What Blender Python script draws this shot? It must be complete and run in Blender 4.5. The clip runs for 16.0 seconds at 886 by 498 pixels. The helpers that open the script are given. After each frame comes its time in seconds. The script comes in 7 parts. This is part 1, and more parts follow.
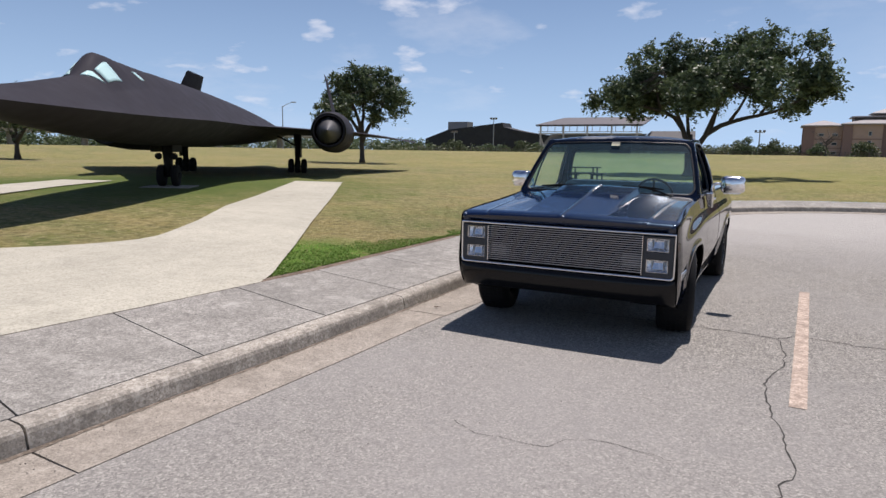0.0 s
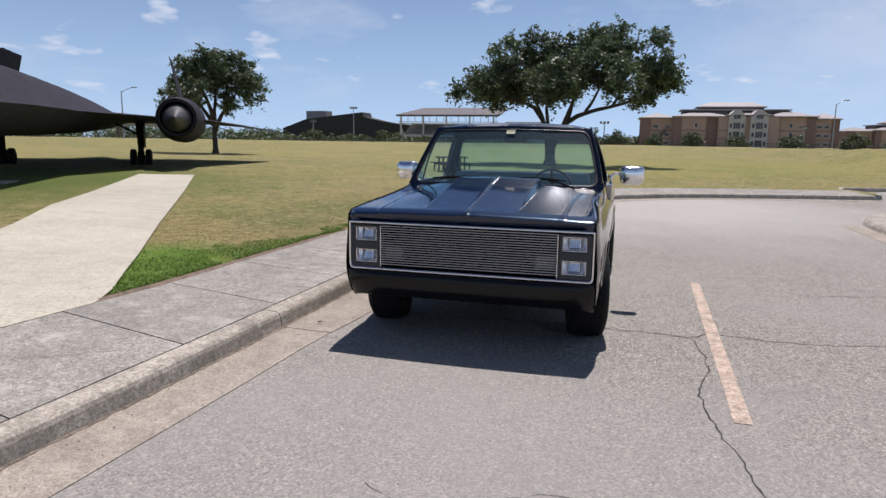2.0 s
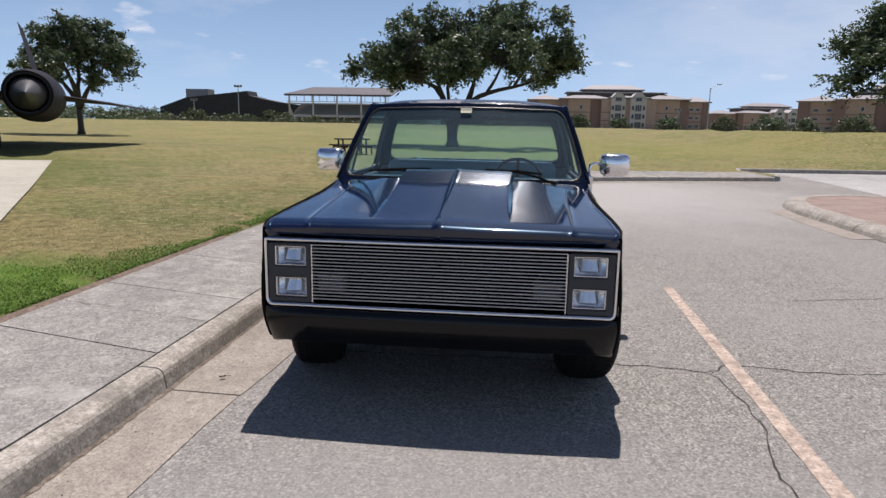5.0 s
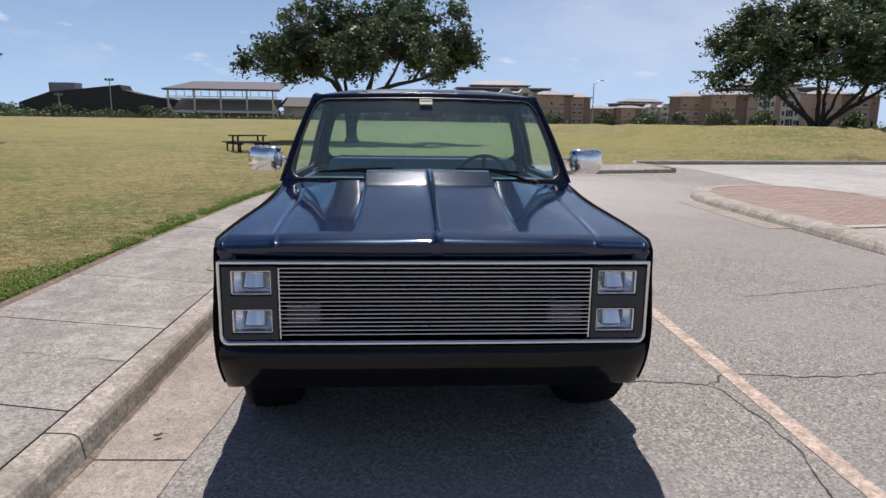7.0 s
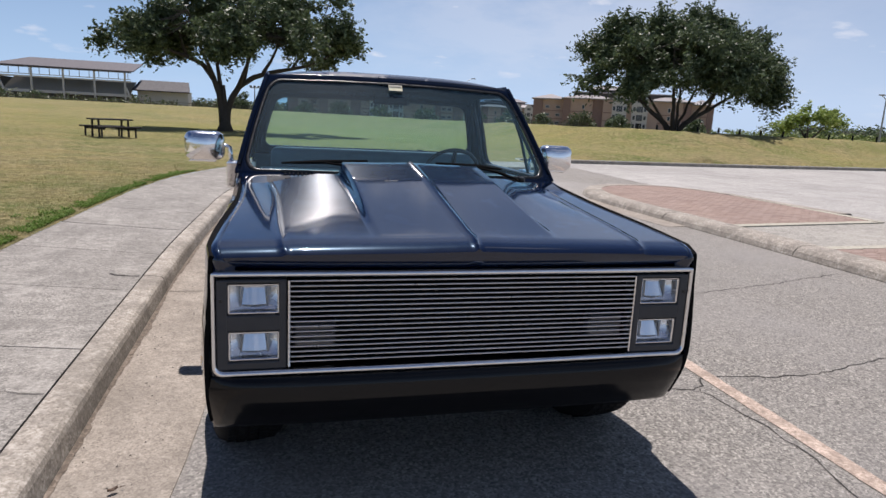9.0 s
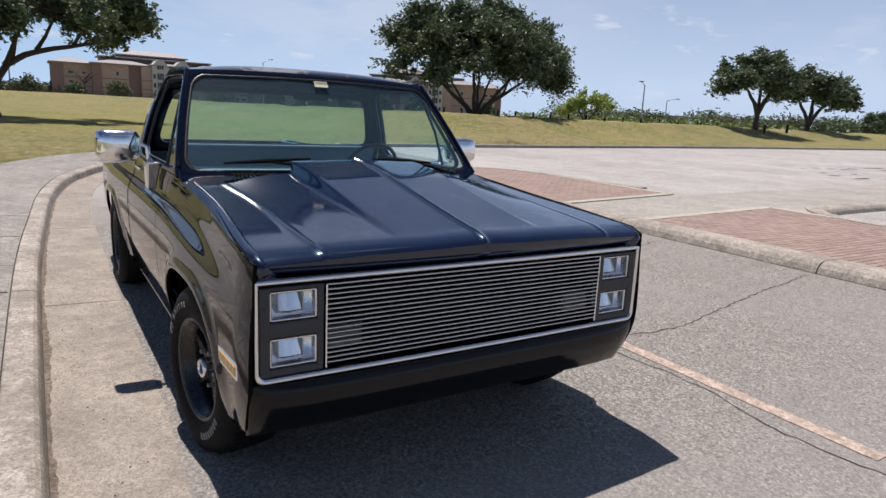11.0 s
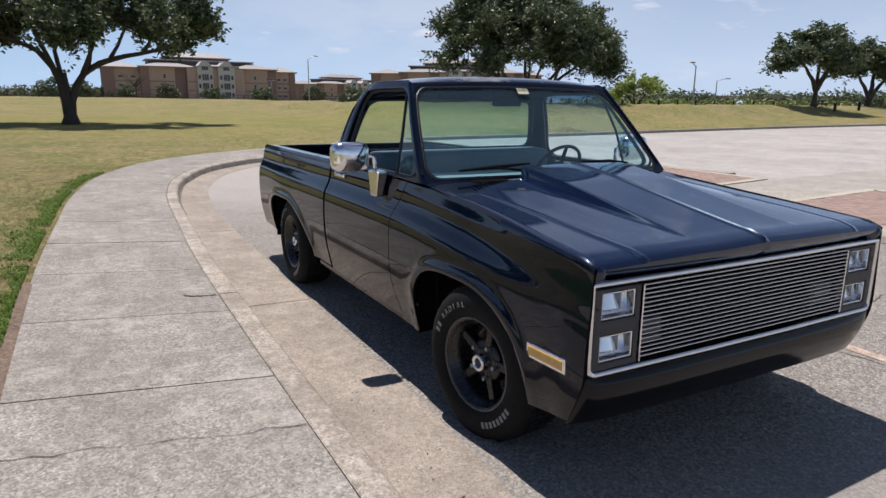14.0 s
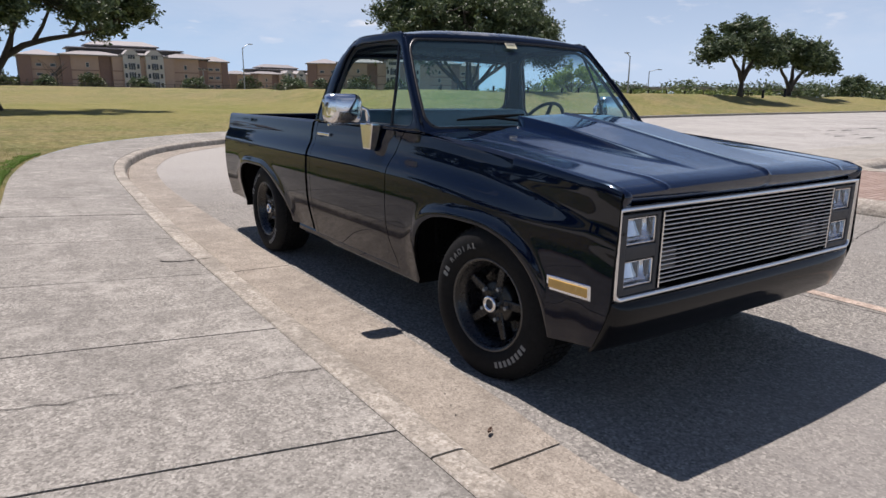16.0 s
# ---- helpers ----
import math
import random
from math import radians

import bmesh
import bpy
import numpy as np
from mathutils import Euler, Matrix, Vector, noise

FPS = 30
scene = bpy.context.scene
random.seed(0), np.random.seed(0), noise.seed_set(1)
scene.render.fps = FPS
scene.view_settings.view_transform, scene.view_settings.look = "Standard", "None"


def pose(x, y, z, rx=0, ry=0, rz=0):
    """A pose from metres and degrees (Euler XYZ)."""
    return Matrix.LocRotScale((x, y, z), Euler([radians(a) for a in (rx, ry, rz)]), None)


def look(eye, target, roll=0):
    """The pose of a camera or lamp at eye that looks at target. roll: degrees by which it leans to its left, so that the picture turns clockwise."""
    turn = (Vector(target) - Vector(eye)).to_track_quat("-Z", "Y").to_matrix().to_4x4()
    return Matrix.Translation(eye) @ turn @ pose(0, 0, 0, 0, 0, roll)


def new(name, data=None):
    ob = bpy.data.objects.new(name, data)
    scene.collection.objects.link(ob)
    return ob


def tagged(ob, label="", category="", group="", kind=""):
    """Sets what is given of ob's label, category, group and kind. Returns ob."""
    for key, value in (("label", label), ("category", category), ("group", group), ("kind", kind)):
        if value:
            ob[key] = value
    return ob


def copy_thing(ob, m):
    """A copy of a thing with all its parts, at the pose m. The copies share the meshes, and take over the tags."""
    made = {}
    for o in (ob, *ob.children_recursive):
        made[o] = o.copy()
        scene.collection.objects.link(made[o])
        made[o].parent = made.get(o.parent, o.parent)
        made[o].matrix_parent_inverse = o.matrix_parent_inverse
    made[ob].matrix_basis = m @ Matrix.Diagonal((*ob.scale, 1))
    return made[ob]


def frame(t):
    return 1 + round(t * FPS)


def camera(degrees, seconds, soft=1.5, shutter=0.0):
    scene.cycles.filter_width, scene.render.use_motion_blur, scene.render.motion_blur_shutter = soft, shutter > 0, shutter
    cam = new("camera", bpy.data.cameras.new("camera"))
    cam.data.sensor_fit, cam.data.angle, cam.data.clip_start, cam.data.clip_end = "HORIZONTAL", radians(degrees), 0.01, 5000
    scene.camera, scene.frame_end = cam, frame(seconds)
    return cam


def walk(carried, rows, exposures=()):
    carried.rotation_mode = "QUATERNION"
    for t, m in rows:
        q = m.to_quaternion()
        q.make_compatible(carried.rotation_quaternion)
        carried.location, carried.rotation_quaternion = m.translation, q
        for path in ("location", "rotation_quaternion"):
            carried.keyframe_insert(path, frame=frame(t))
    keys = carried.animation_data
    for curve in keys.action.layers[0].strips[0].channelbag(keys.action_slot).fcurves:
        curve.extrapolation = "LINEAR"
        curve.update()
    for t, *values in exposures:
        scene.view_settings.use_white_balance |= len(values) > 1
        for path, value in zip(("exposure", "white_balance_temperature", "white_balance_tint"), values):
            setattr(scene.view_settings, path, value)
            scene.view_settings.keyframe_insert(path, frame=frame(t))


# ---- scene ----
cam = camera(68.6, 16.0)
PATH = [
    (0, (1.705, -5.431, 1.598), (0.783, -3.681, 1.3), 0.8),
    (0.5, (1.583, -5.287, 1.603), (0.756, -3.492, 1.297), 0.7),
    (1, (1.441, -5.122, 1.58), (0.74, -3.275, 1.263), 0.9),
    (1.5, (1.277, -4.94, 1.579), (0.685, -3.057, 1.258), 0.9),
    (2, (1.149, -4.743, 1.58), (0.617, -2.842, 1.258), 0.8),
    (2.5, (1.058, -4.489, 1.576), (0.566, -2.578, 1.247), 0.9),
    (3, (0.952, -4.272, 1.594), (0.488, -2.356, 1.256), 0.8),
    (3.5, (0.826, -4.086, 1.575), (0.421, -2.158, 1.229), 0.9),
    (3.7, (0.752, -4.006, 1.585), (0.385, -2.073, 1.228), 1.0),
    (5.8, (0.23, -3.106, 1.575), (0.108, -1.145, 1.201), 0.9),
    (6, (0.182, -3.064, 1.559), (0.093, -1.1, 1.189), 1.0),
    (6.5, (0.015, -2.922, 1.562), (0.042, -0.957, 1.191), 1.5),
    (7, (-0.136, -2.789, 1.562), (-0.023, -0.829, 1.179), 0.7),
    (7.5, (-0.28, -2.624, 1.539), (-0.058, -0.675, 1.147), 1.3),
    (8, (-0.416, -2.448, 1.543), (-0.11, -0.512, 1.147), 2.0),
    (8.5, (-0.57, -2.338, 1.523), (-0.167, -0.419, 1.133), 2.2),
    (9, (-0.751, -2.299, 1.517), (-0.242, -0.404, 1.129), 2.9),
    (9.5, (-0.979, -2.269, 1.521), (-0.371, -0.403, 1.138), 2.7),
    (10, (-1.16, -2.203, 1.53), (-0.414, -0.388, 1.145), 3.0),
    (10.2, (-1.225, -2.169, 1.523), (-0.4, -0.39, 1.132), 3.0),
    (12.3, (-2.176, -2.146, 1.65), (-1.02, -0.569, 1.23), 2.6),
    (12.5, (-2.244, -2.137, 1.648), (-1.115, -0.54, 1.228), 2.3),
    (13, (-2.391, -2.043, 1.627), (-1.371, -0.377, 1.196), 1.3),
    (13.5, (-2.502, -1.884, 1.62), (-1.542, -0.185, 1.181), 0.8),
    (14, (-2.59, -1.785, 1.632), (-1.649, -0.077, 1.188), 0.6),
    (14.5, (-2.706, -1.75, 1.616), (-1.764, -0.043, 1.168), 0.6),
    (15, (-2.851, -1.734, 1.577), (-1.893, -0.037, 1.126), 0.6),
    (15.5, (-2.92, -1.698, 1.492), (-1.931, -0.02, 1.037), 0.4),
    (16, (-2.908, -1.652, 1.389), (-1.814, -0.045, 0.923), 0.7),
]
walk(cam, [(t, look(eye, target, roll)) for t, eye, target, roll in PATH], [(0, 0.0, 6450, 17), (8, 0.0, 6450, 17), (12, 0.0, 6600, 17), (16, 0.0, 6600, 17)])

# ---- world, sun, exposure ----
SUN_DIR = Vector((0.005, 0.352, 0.94)).normalized()
world = bpy.data.worlds.new("sky")
scene.world = world
world.use_nodes = True
wn, wl = world.node_tree.nodes, world.node_tree.links
wn.clear()
sky = wn.new("ShaderNodeTexSky")
sky.sky_type = "NISHITA"
sky.sun_disc = False
sky.sun_elevation = math.asin(SUN_DIR.z)
sky.sun_rotation = math.atan2(SUN_DIR.x, SUN_DIR.y)
sky.air_density, sky.dust_density, sky.ozone_density = 1.0, 0.2, 1.5
w_out = wn.new("ShaderNodeOutputWorld")
w_bg = wn.new("ShaderNodeBackground")
w_bg.inputs["Strength"].default_value = 0.051
tc = wn.new("ShaderNodeTexCoord")
sep = wn.new("ShaderNodeSeparateXYZ")
wl.new(tc.outputs["Generated"], sep.inputs[0])


def w_math(op, a, b=None, clamp=False):
    n = wn.new("ShaderNodeMath")
    n.operation, n.use_clamp = op, clamp
    for i, v in enumerate((a, b)):
        if v is None:
            continue
        if isinstance(v, (int, float)):
            n.inputs[i].default_value = v
        else:
            wl.new(v, n.inputs[i])
    return n.outputs[0]


up = w_math("ADD", w_math("MAXIMUM", sep.outputs["Z"], 0.0), 0.22)
comb = wn.new("ShaderNodeCombineXYZ")
wl.new(w_math("DIVIDE", sep.outputs["X"], up), comb.inputs[0])
wl.new(w_math("DIVIDE", sep.outputs["Y"], up), comb.inputs[1])


def w_noise(scale, detail, rough, offset):
    mp = wn.new("ShaderNodeMapping")
    wl.new(comb.outputs[0], mp.inputs[0])
    mp.inputs["Location"].default_value = offset
    n = wn.new("ShaderNodeTexNoise")
    n.inputs["Scale"].default_value, n.inputs["Detail"].default_value = scale, detail
    n.inputs["Roughness"].default_value = rough
    wl.new(mp.outputs[0], n.inputs["Vector"])
    return n.outputs["Fac"]


def w_ramp(fac, lo, hi, v=1.0):
    mr = wn.new("ShaderNodeMapRange")
    mr.inputs["From Min"].default_value, mr.inputs["From Max"].default_value = lo, hi
    mr.inputs["To Max"].default_value = v
    wl.new(fac, mr.inputs["Value"])
    return mr.outputs[0]


# haze pales the blue towards the horizon, more so in the east; fair-weather clouds lie over it
haze_fac = w_math("POWER", w_math("SUBTRACT", 1.0, w_math("MAXIMUM", sep.outputs["Z"], 0.0)), 3.3)
east = w_ramp(sep.outputs["X"], -0.3, 1.0, 0.16)
haze_fac = w_math("MINIMUM", w_math("ADD", w_math("MULTIPLY", haze_fac, 0.84), east), 0.85)
puffs = w_ramp(w_noise(3.4, 7, 0.52, (3.1, 1.7, 0)), 0.60, 0.72, 0.8)
veil = w_ramp(w_noise(1.0, 6, 0.62, (8.3, 2.2, 0)), 0.52, 0.85, 0.6)
toward = wn.new("ShaderNodeVectorMath")
toward.operation = "DOT_PRODUCT"
wl.new(tc.outputs["Generated"], toward.inputs[0])
toward.inputs[1].default_value = (0.40, 0.86, 0.32)
bank = w_math("MULTIPLY", w_ramp(toward.outputs["Value"], 0.90, 0.99, 0.36), w_ramp(w_noise(1.6, 6, 0.6, (2.2, 6.4, 0)), 0.34, 0.58))
cloud = w_math("MAXIMUM", w_math("MAXIMUM", puffs, veil), bank, True)
cloud = w_math("MULTIPLY", cloud, w_ramp(sep.outputs["Z"], 0.015, 0.10))


def w_mix(fac, a, b):
    m = wn.new("ShaderNodeMix")
    m.data_type = "RGBA"
    wl.new(fac, m.inputs["Factor"])
    for key, v in (("A", a), ("B", b)):
        sock = [i for i in m.inputs if i.name == key and i.type == "RGBA"][0]
        if isinstance(v, tuple):
            sock.default_value = v
        else:
            wl.new(v, sock)
    return [o for o in m.outputs if o.type == "RGBA"][0]


tint = wn.new("ShaderNodeMix")
tint.data_type, tint.blend_type = "RGBA", "MULTIPLY"
tint.inputs[0].default_value = 1.0
t_a, t_b = [i for i in tint.inputs if i.type == "RGBA"][:2]
wl.new(sky.outputs[0], t_a)
t_b.default_value = (0.405, 0.62, 0.95, 1)
bluer = [o for o in tint.outputs if o.type == "RGBA"][0]
haze_colour = w_mix(w_ramp(sep.outputs["X"], 0.1, 0.75, 0.7), (10.3, 14.7, 19.9, 1), (12.0, 14.6, 18.0, 1))
hazy = w_mix(haze_fac, bluer, haze_colour)
final = w_mix(cloud, hazy, (15.5, 16.4, 17.6, 1))
wl.new(final, w_bg.inputs["Color"])
wl.new(w_bg.outputs[0], w_out.inputs[0])

sun = new("sun", bpy.data.lights.new("sun", "SUN"))
sun.data.energy, sun.data.angle, sun.data.color = 5.4, radians(0.53), (1.0, 0.955, 0.90)
sun.matrix_world = look(SUN_DIR * 60, (0, 0, 0))
scene.view_settings.exposure = 0.0


# ---- materials ----
class Nodes:
    """Short hand for a principled material's node tree."""

    def __init__(self, name):
        self.mat = bpy.data.materials.new(name)
        self.mat.use_nodes = True
        self.n, self.l = self.mat.node_tree.nodes, self.mat.node_tree.links
        self.p = self.n["Principled BSDF"]
        self.coord = self.n.new("ShaderNodeTexCoord").outputs["Object"]

    def put(self, name, v):
        if isinstance(v, bpy.types.NodeSocket):
            self.l.new(v, self.p.inputs[name])
        else:
            self.p.inputs[name].default_value = v

    def noise(self, scale, detail=4, rough=0.55, out="Fac", coord=None, stretch=None):
        t = self.n.new("ShaderNodeTexNoise")
        t.inputs["Scale"].default_value, t.inputs["Detail"].default_value = scale, detail
        t.inputs["Roughness"].default_value = rough
        c = coord or self.coord
        if stretch:
            m = self.n.new("ShaderNodeMapping")
            m.inputs["Scale"].default_value = stretch
            self.l.new(c, m.inputs[0])
            c = m.outputs[0]
        self.l.new(c, t.inputs["Vector"])
        return t.outputs[out]

    def voronoi(self, scale, feature="F1", out="Distance"):
        t = self.n.new("ShaderNodeTexVoronoi")
        t.feature = feature
        t.inputs["Scale"].default_value = scale
        self.l.new(self.coord, t.inputs["Vector"])
        return t.outputs[out]

    def ramp(self, fac, *stops):
        r = self.n.new("ShaderNodeValToRGB")
        e = r.color_ramp.elements
        while len(e) < len(stops):
            e.new(0.5)
        for s, (pos, col) in zip(e, stops):
            s.position = pos
            s.color = (*col, 1) if not isinstance(col, (int, float)) else (col, col, col, 1)
        self.l.new(fac, r.inputs[0])
        return r.outputs[0]

    def mix(self, fac, a, b, blend="MIX"):
        m = self.n.new("ShaderNodeMix")
        m.data_type, m.blend_type = "RGBA", blend
        for key, v in (("Factor", fac), ("A", a), ("B", b)):
            s = m.inputs[0] if key == "Factor" else [i for i in m.inputs if i.name == key and i.type == "RGBA"][0]
            if isinstance(v, bpy.types.NodeSocket):
                self.l.new(v, s)
            elif isinstance(v, (int, float)):
                s.default_value = v
            else:
                s.default_value = (*v, 1)
        return [o for o in m.outputs if o.type == "RGBA"][0]

    def math(self, op, a, b):
        m = self.n.new("ShaderNodeMath")
        m.operation = op
        for i, v in enumerate((a, b)):
            if isinstance(v, bpy.types.NodeSocket):
                self.l.new(v, m.inputs[i])
            else:
                m.inputs[i].default_value = v
        return m.outputs[0]

    def bump(self, height, strength=0.3, dist=0.01):
        b = self.n.new("ShaderNodeBump")
        b.inputs["Strength"].default_value, b.inputs["Distance"].default_value = strength, dist
        self.l.new(height, b.inputs["Height"])
        self.l.new(b.outputs[0], self.p.inputs["Normal"])

    def near(self, middle, radii):
        """Distance from a place, 1 at the rim of an ellipse, on the object's own coordinates."""
        mp = self.n.new("ShaderNodeMapping")
        mp.vector_type = "TEXTURE"
        mp.inputs["Location"].default_value = (*middle, 0)
        mp.inputs["Scale"].default_value = (*radii, 50)
        self.l.new(self.coord, mp.inputs[0])
        v = self.n.new("ShaderNodeVectorMath")
        v.operation = "LENGTH"
        self.l.new(mp.outputs[0], v.inputs[0])
        return v.outputs["Value"]

    def random(self):
        return self.n.new("ShaderNodeObjectInfo").outputs["Random"]

    def island(self):
        return self.n.new("ShaderNodeNewGeometry").outputs["Random Per Island"]

    def done(self, color=None, rough=None, metal=None, **more):
        for k, v in (("Base Color", color), ("Roughness", rough), ("Metallic", metal), *more.items()):
            if v is None:
                continue
            if isinstance(v, tuple) and len(v) == 3:
                v = (*v, 1)
            self.put(k.replace("_", " "), v)
        return self.mat


def speckled(name, dark, mid, light, fine=140, stain=1.1, stain_amount=0.45, bump=0.5, rough=0.9, vary=False):
    """Concrete: fine grains of several tones, mottling at a hand's width, broad stains, relief."""
    m = Nodes(name)
    cells = m.voronoi(fine * 0.9, out="Color")
    g = m.mix(0.5, m.mix(0.55, m.noise(fine * 1.4, 3, 0.8), cells), m.noise(fine * 0.33, 4, 0.85))
    c = m.ramp(g, (0.33, [v * 0.8 for v in dark]), (0.5, mid), (0.67, [min(1, v * 1.1) for v in light]))
    c = m.mix(m.ramp(m.voronoi(fine * 0.5), (0.05, 0.55), (0.22, 0.0)), c, [min(1, v * 1.25) for v in light])
    c = m.mix(m.ramp(m.noise(stain, 8, 0.7), (0.40, 0.0), (0.64, stain_amount)), c, [v * 0.42 for v in mid])
    c = m.mix(m.ramp(m.noise(stain * 5.5, 7, 0.75), (0.47, 0.0), (0.66, stain_amount)), c, [v * 0.45 for v in mid])
    c = m.mix(m.ramp(m.noise(stain * 3.1 + 0.37, 6, 0.7), (0.55, 0.0), (0.72, stain_amount * 0.9)), c, [min(1, v * 1.12) for v in light])
    if vary:
        c = m.mix(m.ramp(m.noise(24, 6, 0.85), (0.53, 0.0), (0.66, 0.38)), c, [v * 0.62 for v in dark])
        c = m.mix(m.ramp(m.noise(2.3, 6, 0.75), (0.54, 0.0), (0.66, 0.5)), c, [min(1, v * 1.0) for v in light])
        c = m.mix(m.ramp(m.voronoi(34), (0.05, 0.6), (0.16, 0.0)), c, [min(1, v * 1.25) for v in light])
        c = m.mix(m.ramp(m.random(), (0, 0.0), (1, 0.28)), c, [v * 0.6 for v in mid])
    m.bump(m.mix(0.5, cells, m.noise(fine * 0.25, 4)), bump, 0.006)
    return m.done(c, rough, **{"Specular_IOR_Level": 0.25})


def asphalt_material():
    """Worn asphalt: pale stones in dark binder, patched and stained."""
    m = Nodes("asphalt")
    stones = m.voronoi(88, out="Color")
    g = m.mix(0.45, m.mix(0.65, m.noise(190, 3, 0.85), stones), m.noise(48, 4, 0.85))
    c = m.ramp(g, (0.27, (0.05, 0.047, 0.042)), (0.45, (0.225, 0.212, 0.190)), (0.57, (0.335, 0.316, 0.281)), (0.69, (0.55, 0.515, 0.455)))
    c = m.mix(m.ramp(m.noise(5.5, 6, 0.7), (0.48, 0.0), (0.68, 0.32)), c, (0.155, 0.148, 0.14))
    c = m.mix(m.ramp(m.noise(2.2, 5, 0.6), (0.70, 0.0), (0.76, 0.5)), c, (0.11, 0.105, 0.10))
    c = m.mix(m.ramp(m.noise(21, 6, 0.85), (0.52, 0.0), (0.66, 0.6)), c, (0.085, 0.08, 0.074))
    c = m.mix(m.ramp(m.voronoi(40), (0.05, 0.55), (0.15, 0.0)), c, (0.50, 0.47, 0.42))
    c = m.mix(m.ramp(m.noise(0.35, 6, 0.6), (0.42, 0.0), (0.7, 0.55)), c, (0.31, 0.295, 0.275))
    c = m.mix(m.ramp(m.noise(1.5, 5, 0.65), (0.56, 0.0), (0.74, 0.38)), c, (0.15, 0.145, 0.14))
    c = m.mix(m.ramp(m.noise(0.09, 3, 0.5), (0.45, 0.0), (0.65, 0.4)), c, (0.35, 0.33, 0.31))
    # the bend is worn smooth and bleached
    bend = m.math("ADD", m.near((1.5, 13.5), (6.5, 7.5)), m.math("MULTIPLY", m.math("SUBTRACT", m.noise(0.6, 5, 0.6), 0.5), 0.6))
    c = m.mix(m.ramp(bend, (0.4, 0.7), (1.1, 0.0)), c, (0.42, 0.402, 0.372))
    m.bump(m.mix(0.5, stones, m.noise(300, 3)), 0.75, 0.012)
    return m.done(c, 0.9, **{"Specular_IOR_Level": 0.2})


def grass_material(name):
    """Mown summer lawn, dry straw patches among green."""
    m = Nodes(name)
    green = m.ramp(m.noise(30, 5, 0.8), (0.3, (0.055, 0.090, 0.015)), (0.7, (0.160, 0.205, 0.056)))
    dry = m.ramp(m.noise(44, 5, 0.8), (0.28, (0.13, 0.104, 0.05)), (0.5, (0.27, 0.222, 0.108)), (0.75, (0.41, 0.345, 0.185)))
    broad = m.mix(0.5, m.noise(0.22, 6, 0.7), m.noise(1.1, 6, 0.75))
    c = m.mix(m.ramp(broad, (0.43, 0.12), (0.56, 0.95)), green, dry)
    c = m.mix(m.ramp(m.noise(0.06, 4, 0.6), (0.44, 0.0), (0.6, 0.5)), c, (0.25, 0.225, 0.068))
    c = m.mix(m.ramp(m.noise(0.55, 6, 0.7, stretch=(0.5, 1.6, 1)), (0.5, 0.0), (0.62, 0.6)), c, (0.30, 0.235, 0.095))
    c = m.mix(m.ramp(m.noise(2.6, 6, 0.8), (0.50, 0.0), (0.64, 0.55)), c, (0.085, 0.088, 0.03))
    c = m.mix(m.ramp(m.noise(5.5, 7, 0.85), (0.49, 0.0), (0.60, 0.8)), c, (0.085, 0.078, 0.032))
    c = m.mix(m.ramp(m.noise(7.3, 7, 0.85), (0.50, 0.0), (0.62, 0.8)), c, (0.42, 0.355, 0.185))
    # lusher growth at the apron's corner and round the bend's oak; the middle patch paints the aircraft's shadow dark
    # green
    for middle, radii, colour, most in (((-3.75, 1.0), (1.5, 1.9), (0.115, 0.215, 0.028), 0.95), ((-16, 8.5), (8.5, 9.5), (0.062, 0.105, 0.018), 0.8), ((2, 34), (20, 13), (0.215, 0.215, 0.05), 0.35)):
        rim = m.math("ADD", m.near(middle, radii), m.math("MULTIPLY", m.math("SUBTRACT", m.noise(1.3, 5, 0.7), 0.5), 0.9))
        growth_and_shade = m.mix(m.noise(38, 5, 0.8), [v * 0.55 for v in colour], [v * 1.45 for v in colour])
        c = m.mix(m.ramp(rim, (0.45, most), (1.0, 0.0)), c, growth_and_shade)
    m.bump(m.mix(0.5, m.noise(130, 3, 0.8, stretch=(1, 1, 0.3)), m.noise(22, 4, 0.7)), 0.9, 0.04)
    return m.done(c, 0.95, **{"Specular_IOR_Level": 0.15})


def plain(name, color, rough=0.5, metal=0.0, wear=0.25, scale=18, bump=0.08, **more):
    """A painted, moulded or metal surface with slight wear in tone and gloss."""
    m = Nodes(name)
    n = m.noise(scale, 5, 0.6)
    c = m.mix(m.ramp(n, (0.35, 0.0), (0.8, wear)), color, [min(1, v * 1.6 + 0.01) for v in color])
    r = m.ramp(m.noise(scale * 2.3, 4), (0.3, max(0.0, rough - 0.08)), (0.75, min(1.0, rough + 0.1)))
    if bump:
        m.bump(m.noise(scale * 9, 3), bump, 0.004)
    return m.done(c, r, metal, **more)


def truck_paint():
    """Near-black navy paint under a hard clear coat, with a haze of dust and faint ripples."""
    m = Nodes("truck_paint")
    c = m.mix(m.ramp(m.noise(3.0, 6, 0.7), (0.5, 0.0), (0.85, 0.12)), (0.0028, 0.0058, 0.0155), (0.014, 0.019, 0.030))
    m.bump(m.noise(2.6, 2), 0.03, 0.02)
    return m.done(c, 0.5, 0.0, **{"Coat_Weight": 1.0, "Coat_Roughness": 0.03, "Coat_IOR": 1.41, "Coat_Tint": (0.72, 0.88, 1.0), "Specular_IOR_Level": 0.0})


